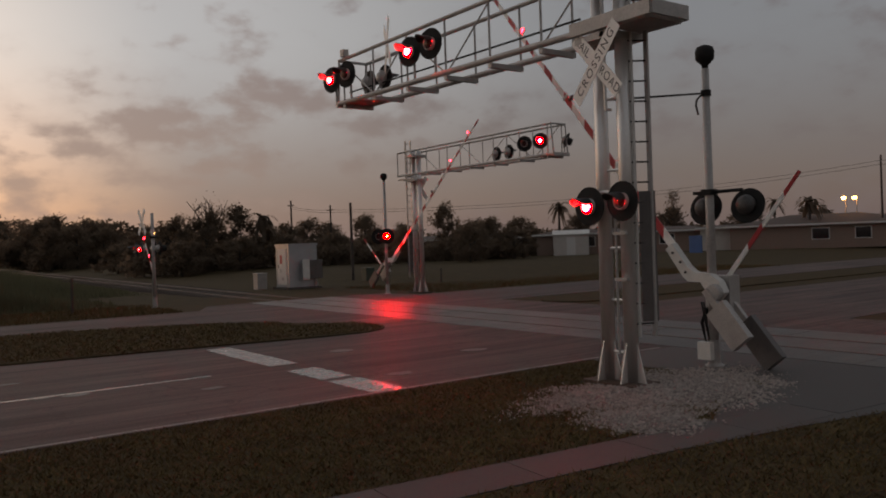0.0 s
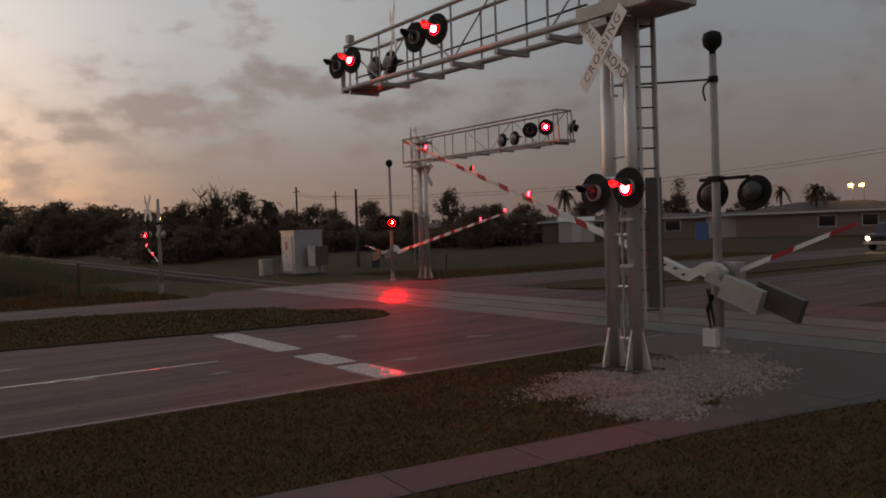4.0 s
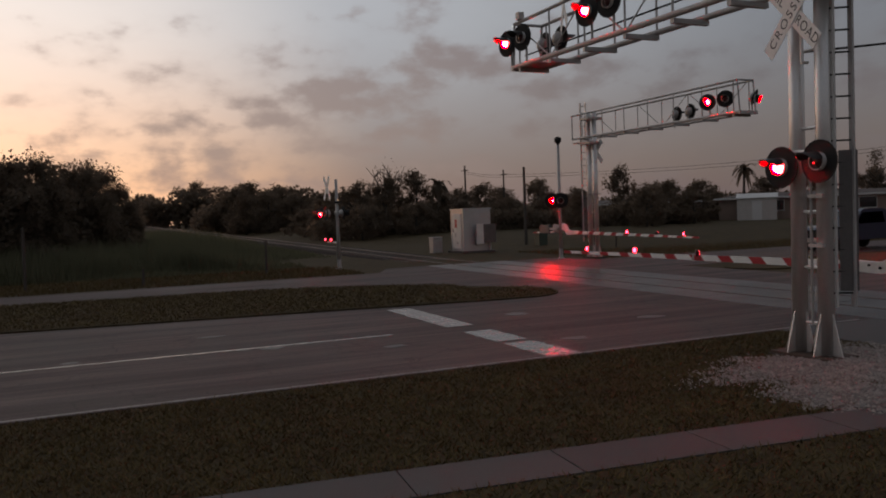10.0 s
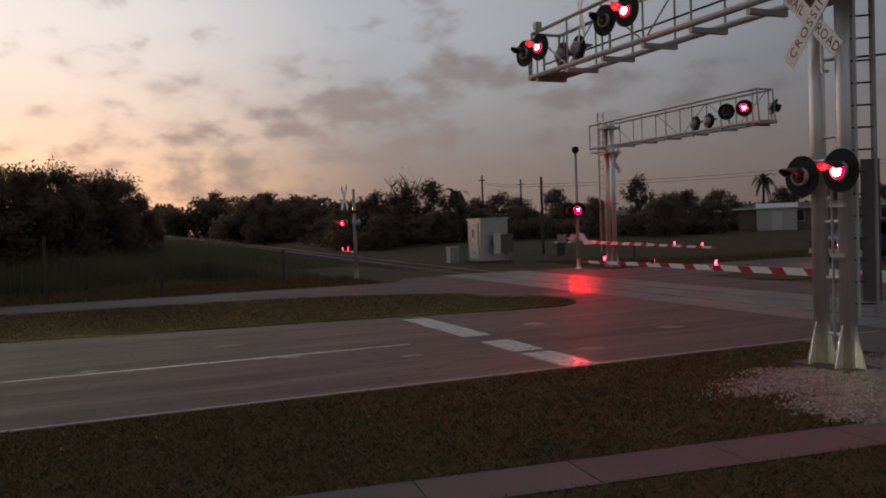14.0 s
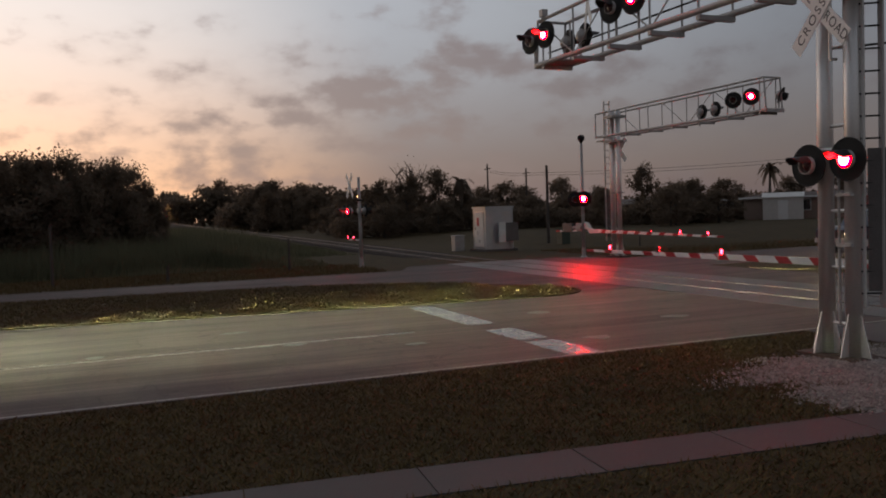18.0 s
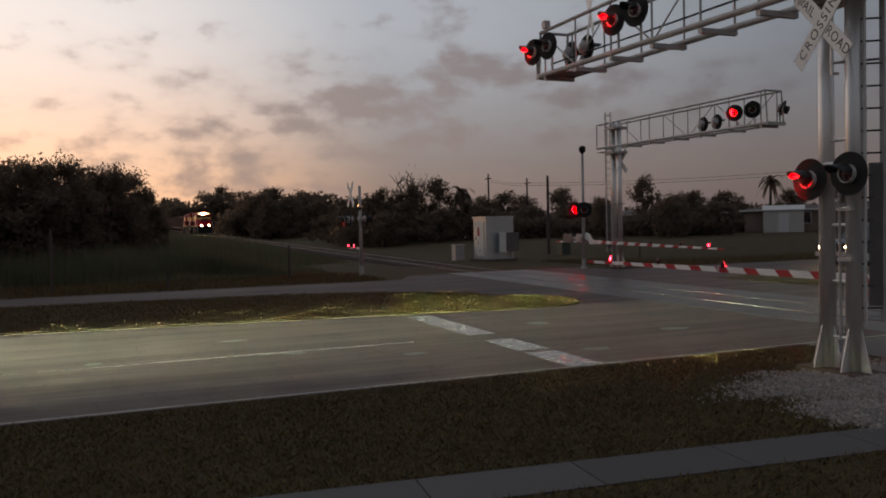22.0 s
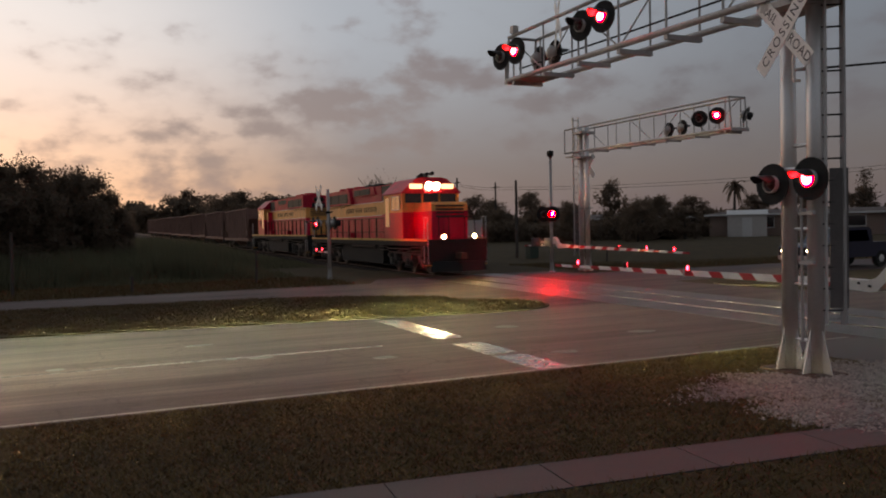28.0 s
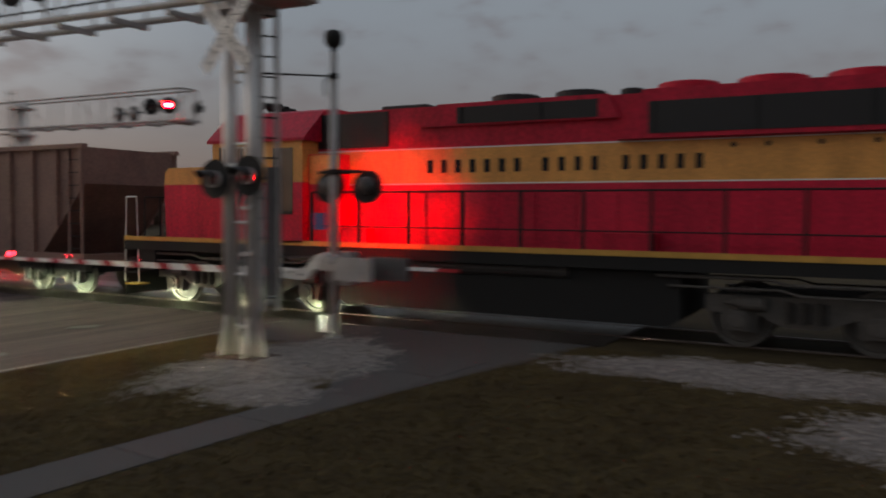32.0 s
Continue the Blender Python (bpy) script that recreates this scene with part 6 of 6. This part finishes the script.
def street_lamp(x, y, z, label):
    e = thing("street_lamp", pose(x, y, rise(x, y) - 0.1), label, "street lamp", group="distant lamps")
    h = z - rise(x, y) + 0.1
    bm = B()
    tube(bm, (0, 0, 0), (0, 0, h + 0.1), 0.08, 0.05, n=8)
    part("pole", bm, galv_dull, e)
    bm = B()
    box(bm, -0.55, -0.12, h, 0.0, 0.12, h + 0.12)
    part("head", bm, galv_dull, e)
    bm = B()
    lathe(bm, ((0.05, -0.34), (0.22, -0.24), (0.26, -0.12), (0.22, -0.03), (0.1, -0.01)), 14)
    p = part("globe", bm, lamp_glow, e, "glowing orange lamp")
    p.matrix_basis = pose(-0.45, 0, h)


def vehicle(m, label, paint, length, glow_front, tail, pickup=True):
    """Front towards local -x, wheels on z 0."""
    e = thing("pickup_truck" if pickup else "car", m, label, "pickup truck" if pickup else "car")
    w, L = 0.95, length
    bm = B()
    prof = [(0.0, 0.45), (0.0, 0.98), (0.15, 1.08), (1.45, 1.14), (2.0, 1.76), (2.2, 1.83), (3.35, 1.83), (3.6, 1.72), (3.7, 1.15), (L, 1.12), (L, 0.5)] if pickup else \
        [(0.0, 0.35), (0.0, 0.78), (0.15, 0.86), (1.25, 1.02), (1.9, 1.58), (2.2, 1.66), (3.8, 1.62), (L - 0.1, 1.1), (L, 0.5)]
    a = [bm.verts.new((x, -w, z)) for x, z in prof]
    b = [bm.verts.new((x, w, z)) for x, z in prof]
    for i in range(len(prof)):
        j = (i + 1) % len(prof)
        bm.faces.new((a[j], a[i], b[i], b[j]))
    bm.faces.new(a)
    bm.faces.new(b[::-1])
    part("body", bm, paint, e, bevel=0.05)
    for s in (-1, 1):
        bm = B()
        pts = ((1.62, 1.18), (2.06, 1.68), (3.3, 1.70), (3.48, 1.2)) if pickup else ((1.5, 1.08), (1.98, 1.5), (3.5, 1.5), (3.9, 1.1))
        vs = [bm.verts.new((x, s * (w + 0.006), z)) for x, z in pts]
        bm.faces.new(vs if s < 0 else vs[::-1])
        bmesh.ops.solidify(bm, geom=bm.faces[:], thickness=0.01)
        part("side_window", bm, cab_glass, e)
    bm = B()
    pts = ((1.50, 1.17), (1.97, 1.72)) if pickup else ((1.32, 1.06), (1.86, 1.54))
    vs = [bm.verts.new(p) for p in ((pts[0][0] - 0.012, -0.8, pts[0][1]), (pts[0][0] - 0.012, 0.8, pts[0][1]), (pts[1][0] - 0.012, 0.72, pts[1][1]), (pts[1][0] - 0.012, -0.72, pts[1][1]))]
    bm.faces.new(vs[::-1])
    part("windscreen", bm, cab_glass, e)
    for x in (0.95, L - 1.15):
        for s in (-1, 1):
            bm = B()
            lathe(bm, ((0.20, -0.11), (0.36, -0.12), (0.385, -0.07), (0.385, 0.07), (0.36, 0.12), (0.20, 0.11)), 20, "Y")
            t = part("wheel", bm, dull_black, e, "black tyre")
            t.matrix_basis = pose(x, s * (w - 0.10), 0.385)
            bm = B()
            lathe(bm, ((0.20, -0.02), (0.17, 0.0), (0.05, 0.02)), 12, "Y")
            r = part("rim", bm, alu, t)
            r.matrix_basis = pose(0, s * 0.11, 0, 0, 0, 0 if s > 0 else 180)
    for s in (-1, 1):
        bm = B()
        lathe(bm, ((0.10, 0.0), (0.10, -0.02), (0.06, -0.03)), 12, "X")
        h = part("headlight", bm, glow_front, e, "lit headlight")
        h.matrix_basis = pose(-0.012, s * 0.70, 0.82 if pickup else 0.68)
        bm = B()
        box(bm, L, s * 0.86 - 0.07, 0.80, L + 0.02, s * 0.86 + 0.07, 1.05)
        part("tail_lamp", bm, tail, e, "glowing red tail lamp")
    bm = B()
    box(bm, -0.10, -0.92, 0.42, 0.04, 0.92, 0.62)
    part("bumper", bm, galv_dull, e, bevel=0.03)
    bm = B()
    box(bm, -0.02, -0.5, 0.66, 0.02, 0.5, 0.95)
    part("radiator_grille", bm, dull_black, e)
    return e


car_glow = material("lit_car_headlight", (0.9, 0.9, 0.8), 0.3, bump=0, glow=(1.0, 0.76, 0.38), strength=90.0)
tail_glow = material("lit_tail_lamp", (0.4, 0.02, 0.02), 0.3, bump=0, glow=(1.0, 0.03, 0.05), strength=6.0)
blue_paint = material("dark_blue_paint", (0.007, 0.012, 0.040), 0.3, vary=0.15, coat=0.5)
pickup = vehicle(pose(60, 26.2, 0.0), "dark blue pickup truck with lit headlights waiting on the road", blue_paint, 5.4, car_glow, tail_glow)

# a car that stops short of the stop line, its low beams on the asphalt
beam_glow = material("projector_headlight", (0.9, 0.9, 0.9), 0.3, bump=0, glow=(0.74, 1.0, 0.66), strength=8200000.0)
warm_beam = material("halogen_headlight", (0.9, 0.9, 0.9), 0.3, bump=0, glow=(1.0, 0.86, 0.60), strength=1500000.0)
waiting = thing("waiting_car", pose(-60, 16.4, 0), "grey car with white low beams stopped before the crossing", "car", group="waiting cars")
second_car = thing("waiting_car", pose(-90, 12.6, 0), "grey car with warm low beams stopped before the crossing", "car", group="waiting cars")


def build_waiting_car(e, beam_glow, right, left, high, low):
    """right, left, high, low: the edges of the slot before the lamp."""
    paint = material("grey_paint", (0.16, 0.16, 0.17), 0.3, vary=0.1, coat=0.4)
    for s in (-1, 1):
        # projector case: lamp at the back, slot at the front with a cut-off lid
        bm = B()
        y, z = s * 0.66, 0.95
        for b in ((-0.02, y - 0.20, z - 0.20, 0.62, y + 0.20, z - 0.17), (-0.02, y - 0.20, z + 0.02, 0.60, y + 0.20, z + 0.05), (0.60, y - 0.20, z - high, 0.62, y + 0.20, z + 0.06), (-0.02, y - 0.23, z - 0.20, 0.62, y - 0.20, z + 0.06), (-0.02, y + 0.20, z - 0.20, 0.62, y + 0.23, z + 0.06), (-0.05, y - 0.23, z - 0.20, -0.02, y + 0.23, z + 0.06), (0.60, y - 0.2, z - 0.17, 0.62, y + 0.2, z - low), (0.60, y - 0.2, z - 0.10, 0.62, y - right, z), (0.60, y + left, z - 0.10, 0.62, y + 0.2, z)):
            box(bm, *b)
        p = part("lamp_case", bm, dull_black, e)
        bm = B()
        box(bm, 0.0, y - 0.09, z - 0.015, 0.01, y + 0.09, z + 0.015)
        part("lamp", bm, beam_glow, p, "bright white low beam")
    bm = B()
    prof = [(0.64, 0.35), (0.60, 0.58), (0.60, 0.60), (-0.1, 0.60), (-0.1, 0.88), (-0.6, 1.02), (-1.3, 1.56), (-1.7, 1.66), (-3.2, 1.62), (-3.9, 1.12), (-4.0, 0.5)]
    a = [bm.verts.new((x, -0.9, z)) for x, z in prof]
    b = [bm.verts.new((x, 0.9, z)) for x, z in prof]
    for i in range(len(prof)):
        j = (i + 1) % len(prof)
        bm.faces.new((a[i], a[j], b[j], b[i]))
    bm.faces.new(a[::-1])
    bm.faces.new(b)
    part("body", bm, paint, e)
    for x in (-0.1, -2.9):
        for s in (-1, 1):
            bm = B()
            lathe(bm, ((0.18, -0.1), (0.33, -0.1), (0.34, 0.0), (0.33, 0.1), (0.18, 0.1)), 18, "Y")
            t = part("wheel", bm, dull_black, e)
            t.matrix_basis = pose(x, s * 0.84, 0.34)


def blades(name, mat, label, seed, n, area, h0, h1, base=0.0, wide=0.012, lean=0.5, keep=None, category="grass", tall=None):
    rng = np.random.default_rng(seed)
    x0, y0, x1, y1 = area
    x, y = rng.uniform(x0, x1, n), rng.uniform(y0, y1, n)
    if keep is not None:
        ok = keep(x, y)
        x, y = x[ok], y[ok]
        n = len(x)
    a = rng.uniform(0, 2 * math.pi, n)
    h = rng.uniform(h0, h1, n)
    if tall is not None:
        h = h * tall(x, y)
    lx, ly = rng.normal(0, lean, n) * h, rng.normal(0, lean, n) * h
    z = np.full(n, base)
    co = np.stack([np.stack([x - wide * np.cos(a), y - wide * np.sin(a), z], 1), np.stack([x + wide * np.cos(a), y + wide * np.sin(a), z], 1), np.stack([x + lx, y + ly, z + h], 1)], 1).reshape(-1, 3)
    me = bpy.data.meshes.new(name)
    me.from_pydata(co.tolist(), [], np.arange(n * 3).reshape(n, 3).tolist())
    me.materials.append(mat)
    return tagged(new(name, me), label, category, kind="stuff")


# gravel: name, middle, half widths, stones, label
GRAVEL = (("gravel_patch", 9.45, 7.72, 2.25, 1.28, 8200, "pale loose gravel round the signal masts"), ("gravel_patch", 7.75, 6.62, 0.8, 0.72, 1500, "pale loose gravel spilling towards the footway"), ("gravel_bed", 11.9, 1.3, 1.1, 2.9, 3400, "pale sandy gravel beside the track"), ("gravel_bed", 9.3, -1.2, 1.6, 1.7, 2600, "pale sandy gravel beside the track"))


def ragged(a, k):
    """How far the edge of a patch reaches in the direction a, about 1."""
    return 1 + 0.10 * np.sin(3 * a + k) + 0.08 * np.sin(7 * a + 2.3 * k) + 0.05 * np.sin(13 * a + 1.1 * k) + 0.03 * np.sin(29 * a)


def bare(x, y):
    """Below 1 inside a gravel patch."""
    r = np.full(np.shape(x), 9.0)
    for k, g in enumerate(GRAVEL):
        u, v = (x - g[1]) / g[3], (y - g[2]) / g[4]
        r = np.minimum(r, np.hypot(u, v) / ragged(np.arctan2(v, u), k))
    return r


def gravel_keep(x, y):
    return bare(x, y) > np.random.default_rng(5).uniform(0.55, 1.05, len(x))


def on_median(x, y):
    """Inside the long median: two slanting edges and a round tip."""
    tip = (x < 10.1) | (np.hypot(x - 10.2, y - 19.9) < 1.55)
    return (y > 19.68 - 0.137 * x) & (y < 26.65 - 0.09 * x - 0.10 * np.clip(x - 4, 0, 9) ** 1.75) & tip


def build_cover():
    blades("verge_grass", blade_mat, "short dry grass between road and footway", 1, 90000, (-7, 5.6, 10.9, 10.56), 0.02, 0.065, -0.012, 0.009, 0.9, lambda x, y: gravel_keep(x, y) & (y > 6.37 - 0.096 * (x - 5.2)) & (y > 6.04 + np.clip((x - 8.3) * 0.6, 0, 0.9)))
    blades("lawn_grass", blade_mat, "short dry lawn grass beside the footway", 2, 120000, (-5, -3.5, 13.0, 6.3), 0.02, 0.065, -0.012, 0.009, 0.9, lambda x, y: gravel_keep(x, y) & (y < 5.63 - 0.098 * (x - 5.2) - 0.09 * np.clip(x - 7.5, 0, 9)))
    blades("median_grass", blade_mat, "unmown grass on the median", 3, 62000, (-9, 18.0, 11.6, 27.2), 0.03, 0.09, 0.035, 0.012, 1.2, on_median)
    blades("far_verge_grass", blade_mat, "grass along the far verge", 4, 22000, (-16, 30.8, 9.8, 36.5), 0.05, 0.18, -0.012, 0.014, 0.6)
    blades("far_lawn_grass", blade_mat, "dark lawn beyond the crossing", 5, 26000, (21.5, 30.7, 50, 40), 0.05, 0.14, -0.012, 0.016, 0.6)
    blades("trackside_grass", reed_mat, "rank pale grass along the foot of the track", 9, 60000, (-6, 46.0, 12.8, 125), 1.1, 2.0, -0.012, 0.035, 0.22, lambda x, y: x > -2 - (y - 46) * 0.1, "tall grass", lambda x, y: np.clip((y - 44.0) / 9, 0.25, 1) * np.clip((13.1 - x) / 5.0, 0.18, 1) * (0.85 + 0.15 * np.sin(x * 0.8 + y * 0.3)))
    blades("tall_grass", reed_mat, "tall pale grass beside the railway", 6, 46000, (-26, 36.8, 10.0, 50), 0.6, 1.9, -0.012, 0.03, 0.16, lambda x, y: (x < 9.0 - (y - 38) * 0.15), "tall grass", lambda x, y: np.clip((y - 37.0 - 0.9 * np.sin(x * 0.6)) / 2.2, 0.2, 1) * np.clip((9.2 - (y - 38) * 0.15 - x) / 4, 0.25, 1) * (0.8 + 0.2 * np.sin(x * 1.3 + y)))


def build_gravel():
    rng = np.random.default_rng(11)
    for no, (nm, cx, cy, rx, ry, n, lab) in enumerate(GRAVEL):
        bm = B()
        turns = np.linspace(0, 2 * math.pi, 120, endpoint=False)
        ring = [bm.verts.new((cx + rx * math.cos(a) * 0.93 * ragged(a, no), cy + ry * math.sin(a) * 0.93 * ragged(a, no), -0.012)) for a in turns]
        mid = [bm.verts.new((cx + rx * 0.6 * math.cos(a), cy + ry * 0.6 * math.sin(a), 0.02)) for a in turns]
        c = bm.verts.new((cx, cy, 0.05))
        for i in range(120):
            j = (i + 1) % 120
            bm.faces.new((ring[i], ring[j], mid[j], mid[i]))
            bm.faces.new((mid[i], mid[j], c))
        tagged(link(nm, bm, gravel_mat), lab, "gravel", kind="stuff")
        co, fa = [], []
        for k in range(n):
            a, r = rng.uniform(0, 6.283), math.sqrt(rng.uniform(0, 1.0)) * (1 + 0.12 * abs(rng.normal()))
            q = r * ragged(a, no)
            x, y = cx + rx * q * math.cos(a), cy + ry * q * math.sin(a)
            z = max(-0.012, 0.045 - 0.06 * max(0, r - 0.2))
            s = 0.010 + 0.032 * rng.uniform(0, 1) ** 2.2
            p = len(co)
            for dx, dy, dz in ((s, 0, 0), (-s, 0, 0), (0, s, 0), (0, -s, 0), (0, 0, s * 0.8)):
                co.append((x + dx * rng.uniform(0.6, 1.2), y + dy * rng.uniform(0.6, 1.2), z + dz))
            fa += [(p, p + 2, p + 4), (p + 2, p + 1, p + 4), (p + 1, p + 3, p + 4), (p + 3, p, p + 4)]
        me = bpy.data.meshes.new("stones")
        me.from_pydata(co, [], fa)
        me.materials.append(stone_mat)
        tagged(new("loose_stones", me), "small pale loose stones on the gravel", "stones", kind="stuff")


build_trees()
far_woods()
for px, py, pt in ((33.1, 78.3, 6.6), (69.3, 72.1, 7.5), (82.4, 47.2, 6.4), (110.4, 68.7, 8.2)):
    palm(px, py, pt)
build_houses()
pole(25.3, 45.4, 5.0, 0.11, "short wooden utility pole behind the signal house")
pole(38.0, 81.6, 7.2, 0.13, "wooden utility pole among the trees", True)
pole(42.0, 80.0, 6.6, 0.12, "wooden utility pole among the trees", True)
pole(85.5, 41.0, 9.6, 0.13, "wooden utility pole beside the brick house")
street_lamp(88.0, 46.1, 5.9, "street lamp glowing orange behind the roofs")
street_lamp(88.0, 44.9, 5.85, "street lamp glowing orange behind the roofs")
street_lamp(95.0, 43.0, 10.8, "tall street lamp glowing orange over the trees")
street_lamp(40.0, 140.0, 6.0, "far street lamp glowing orange over the trees")
pedestal_green = material("pedestal_green", (0.030, 0.050, 0.034), 0.5, vary=0.2, scale=5, bump=0.05)
for bx, by, bh, lab in ((18.6, 44.5, 0.9, "low grey equipment cabinet"), (25.6, 44.0, 0.9, "low green utility pedestal")):
    cab_e = thing("utility_cabinet", pose(bx, by, -0.02), lab, "cabinet")
    bm = B()
    box(bm, -0.3, -0.3, 0, 0.3, 0.3, bh)
    part("case", bm, pedestal_green if "green" in lab else galv_dull, cab_e, bevel=0.03)
    bm = B()
    box(bm, -0.33, -0.33, bh, 0.33, 0.33, bh + 0.05)
    part("lid", bm, pedestal_green if "green" in lab else galv_dull, cab_e)
for bx, by, bh in ((6.4, 34.0, 1.5), (1.4, 31.8, 0.7), (-2.6, 33.0, 2.4), (27.0, 38.0, 0.9)):
    mk = thing("marker_post", pose(bx, by, -0.05), "thin weathered marker post in the grass", "post", group="marker posts")
    bm = B()
    tube(bm, (0, 0, 0), (0.02, 0, bh), 0.06, 0.05, n=8)
    part("stake", bm, wood_grey, mk)
for k, (za, zb) in enumerate(((9.3, 7.0), (8.9, 6.7))):
    e = thing("overhead_wire", pose(0, 0, 0), "thin dark overhead wire between utility poles", "wire", group="overhead wires")
    run = []
    for (ax, ay, az), (bx, by, bz) in (((38.0, 81.6 - 0.6 * k, zb), (42.0, 80.0 - 0.6 * k, zb - 0.5)), ((42.0, 80.0 - 0.6 * k, zb - 0.5), (85.5, 41.0, za)), ((85.5, 41.0, za), (130.0, 2.0, za + 0.4))):
        for i in range(13):
            u = i / 12
            run.append(Vector((ax + (bx - ax) * u, ay + (by - ay) * u, az + (bz - az) * u - 1.2 * 4 * u * (1 - u) * min(1, abs(bx - ax) / 30))))
    bm = B()
    sweep(bm, run, 0.016, 4)
    part("wire", bm, dull_black, e)
build_waiting_car(waiting, beam_glow, 0.09, 0.11, 0.0200, 0.0315)
build_waiting_car(second_car, warm_beam, 0.14, 0.15, 0.029, 0.075)
build_cover()
build_gravel()

# ---- what moves ----


TRAIN = [(0.0, 900.0), (10.0, 600.0), (18.0, 345.0), (20.0, 264.0), (21.0, 211.0), (22.0, 178.8), (23.0, 145.5), (24.0, 120.3), (25.0, 96.0), (25.5, 86.0), (27.5, 50.5), (28.0, 43.0), (29.0, 27.6), (29.4, 22.0), (30.0, 13.8), (30.5, 6.6), (31.0, -0.4), (31.4, -6.6), (31.7, -10.6), (32.0, -15.0)]


def grade(y):
    """The track climbs a little into the distance."""
    return 0.008 * max(0.0, y - 35.0)


def motions():
    gaps = [(loco_a, 0.0, 0)] + [(loco_b, 21.45, 180)] + CARS
    for ob, back, turn in gaps:
        walk(ob, [(t, pose(TRACK_X, y + back, grade(y + back), 0, 0, turn)) for t, y in TRAIN])
    swing = [(0.0, 50.2), (1.0, 41.8), (2.0, 33.8), (3.0, 26.3), (3.5, 23.2), (5.5, 10.2), (6.0, 7.5), (6.5, 5.0), (7.0, 2.2), (7.5, 0.0), (8.0, -0.2), (32.0, -0.2)]
    walk(main_arm, [(t, pose(11.72, 8.5, 1.15, a, 0, 0)) for t, a in swing])
    walk(foot_arm, [(t, pose(11.95, 8.5, 1.30, a * 1.02, 0, 180)) for t, a in swing])
    far_swing = [(0.0, 39.0), (1.0, 30.8), (2.0, 23.2), (3.0, 16.3), (3.5, 13.6), (5.5, 3.2), (6.0, 1.4), (6.5, 0.2), (7.0, -0.8), (7.5, -1.0), (32.0, -1.0)]
    walk(far_arm, [(t, pose(19.93, 32.4, 1.25, a, 0, 180)) for t, a in far_swing])
    walk(far_foot, [(t, pose(19.7, 32.4, 1.25, a, 0, 0)) for t, a in far_swing])
    walk(side_arm, [(t, pose(9.78, 34.6, 1.2, a, 0, 0)) for t, a in swing])
    walk(pickup, [(0.0, pose(95, 26.2, 0)), (3.5, pose(58, 26.2, 0)), (5.5, pose(41.0, 26.2, 0)), (6.0, pose(38.4, 26.2, 0)), (7.0, pose(34.4, 26.2, 0)), (8.0, pose(31.6, 26.2, 0)), (8.5, pose(30.6, 26.2, 0)), (9.0, pose(29.9, 26.2, 0)), (10.0, pose(29.0, 26.2, 0)), (11.0, pose(28.7, 26.2, 0)), (32.0, pose(28.7, 26.2, 0))])
    walk(waiting, [(0.0, pose(-240.0, 16.2, 0)), (12.0, pose(-80.0, 16.2, 0)), (13.2, pose(-55.0, 16.2, 0)), (14.5, pose(-30.0, 16.2, 0)), (16.5, pose(-18.0, 16.2, 0)), (32.0, pose(-18.0, 16.2, 0))])
    walk(second_car, [(0.0, pose(-400.0, 12.8, 0)), (24.0, pose(-70.0, 12.8, 0)), (26.0, pose(-30.0, 12.8, 0)), (28.0, pose(-18.0, 12.8, 0)), (29.0, pose(-16.5, 12.8, 0)), (32.0, pose(-16.5, 12.8, 0))])
    for ob, first, lag in LENSES:
        base = ob.matrix_basis.translation.copy()
        on = first
        turn = 0 if on else 180
        rows = [(0.0, pose(*base, 0, 0, turn))]
        for t in FLIPS:
            t += lag
            if t == FLIPS[0]:
                for k in range(4):
                    rows.append((k / FPS, pose(*base, 0, 0, turn + 60 * k)))
                turn += 180
                on = not on
                continue
            if not 0.12 < t < 31.9:
                if t < 31.9:
                    on = not on
                    turn += 180
                    rows[0] = (0.0, pose(*base, 0, 0, turn))
                elif 32.03 < t < 32.05 and on:
                    for k in range(4):
                        rows.append((31.9 + k / FPS, pose(*base, 0, 0, turn + 60 * k)))
                    turn += 180
                    on = not on
                continue
            # a lamp goes dark a little before its twin lights up
            start = round((t - (0.03 if not on else 0.12 if lag == 0 else 0.08)) * FPS) / FPS
            for k in range(4):
                rows.append((start + k / FPS, pose(*base, 0, 0, turn + 60 * k)))
            turn += 180
            on = not on
        rows = [r for r in rows if r[0] < 32.001]
        if rows[-1][0] < 31.99:
            rows.append((32.0, pose(*base, 0, 0, turn)))
        walk(ob, rows)


# the lamps change over every 0.6275 s
FLIPS = [0.6275 * k + 0.04 for k in range(52)]
motions()
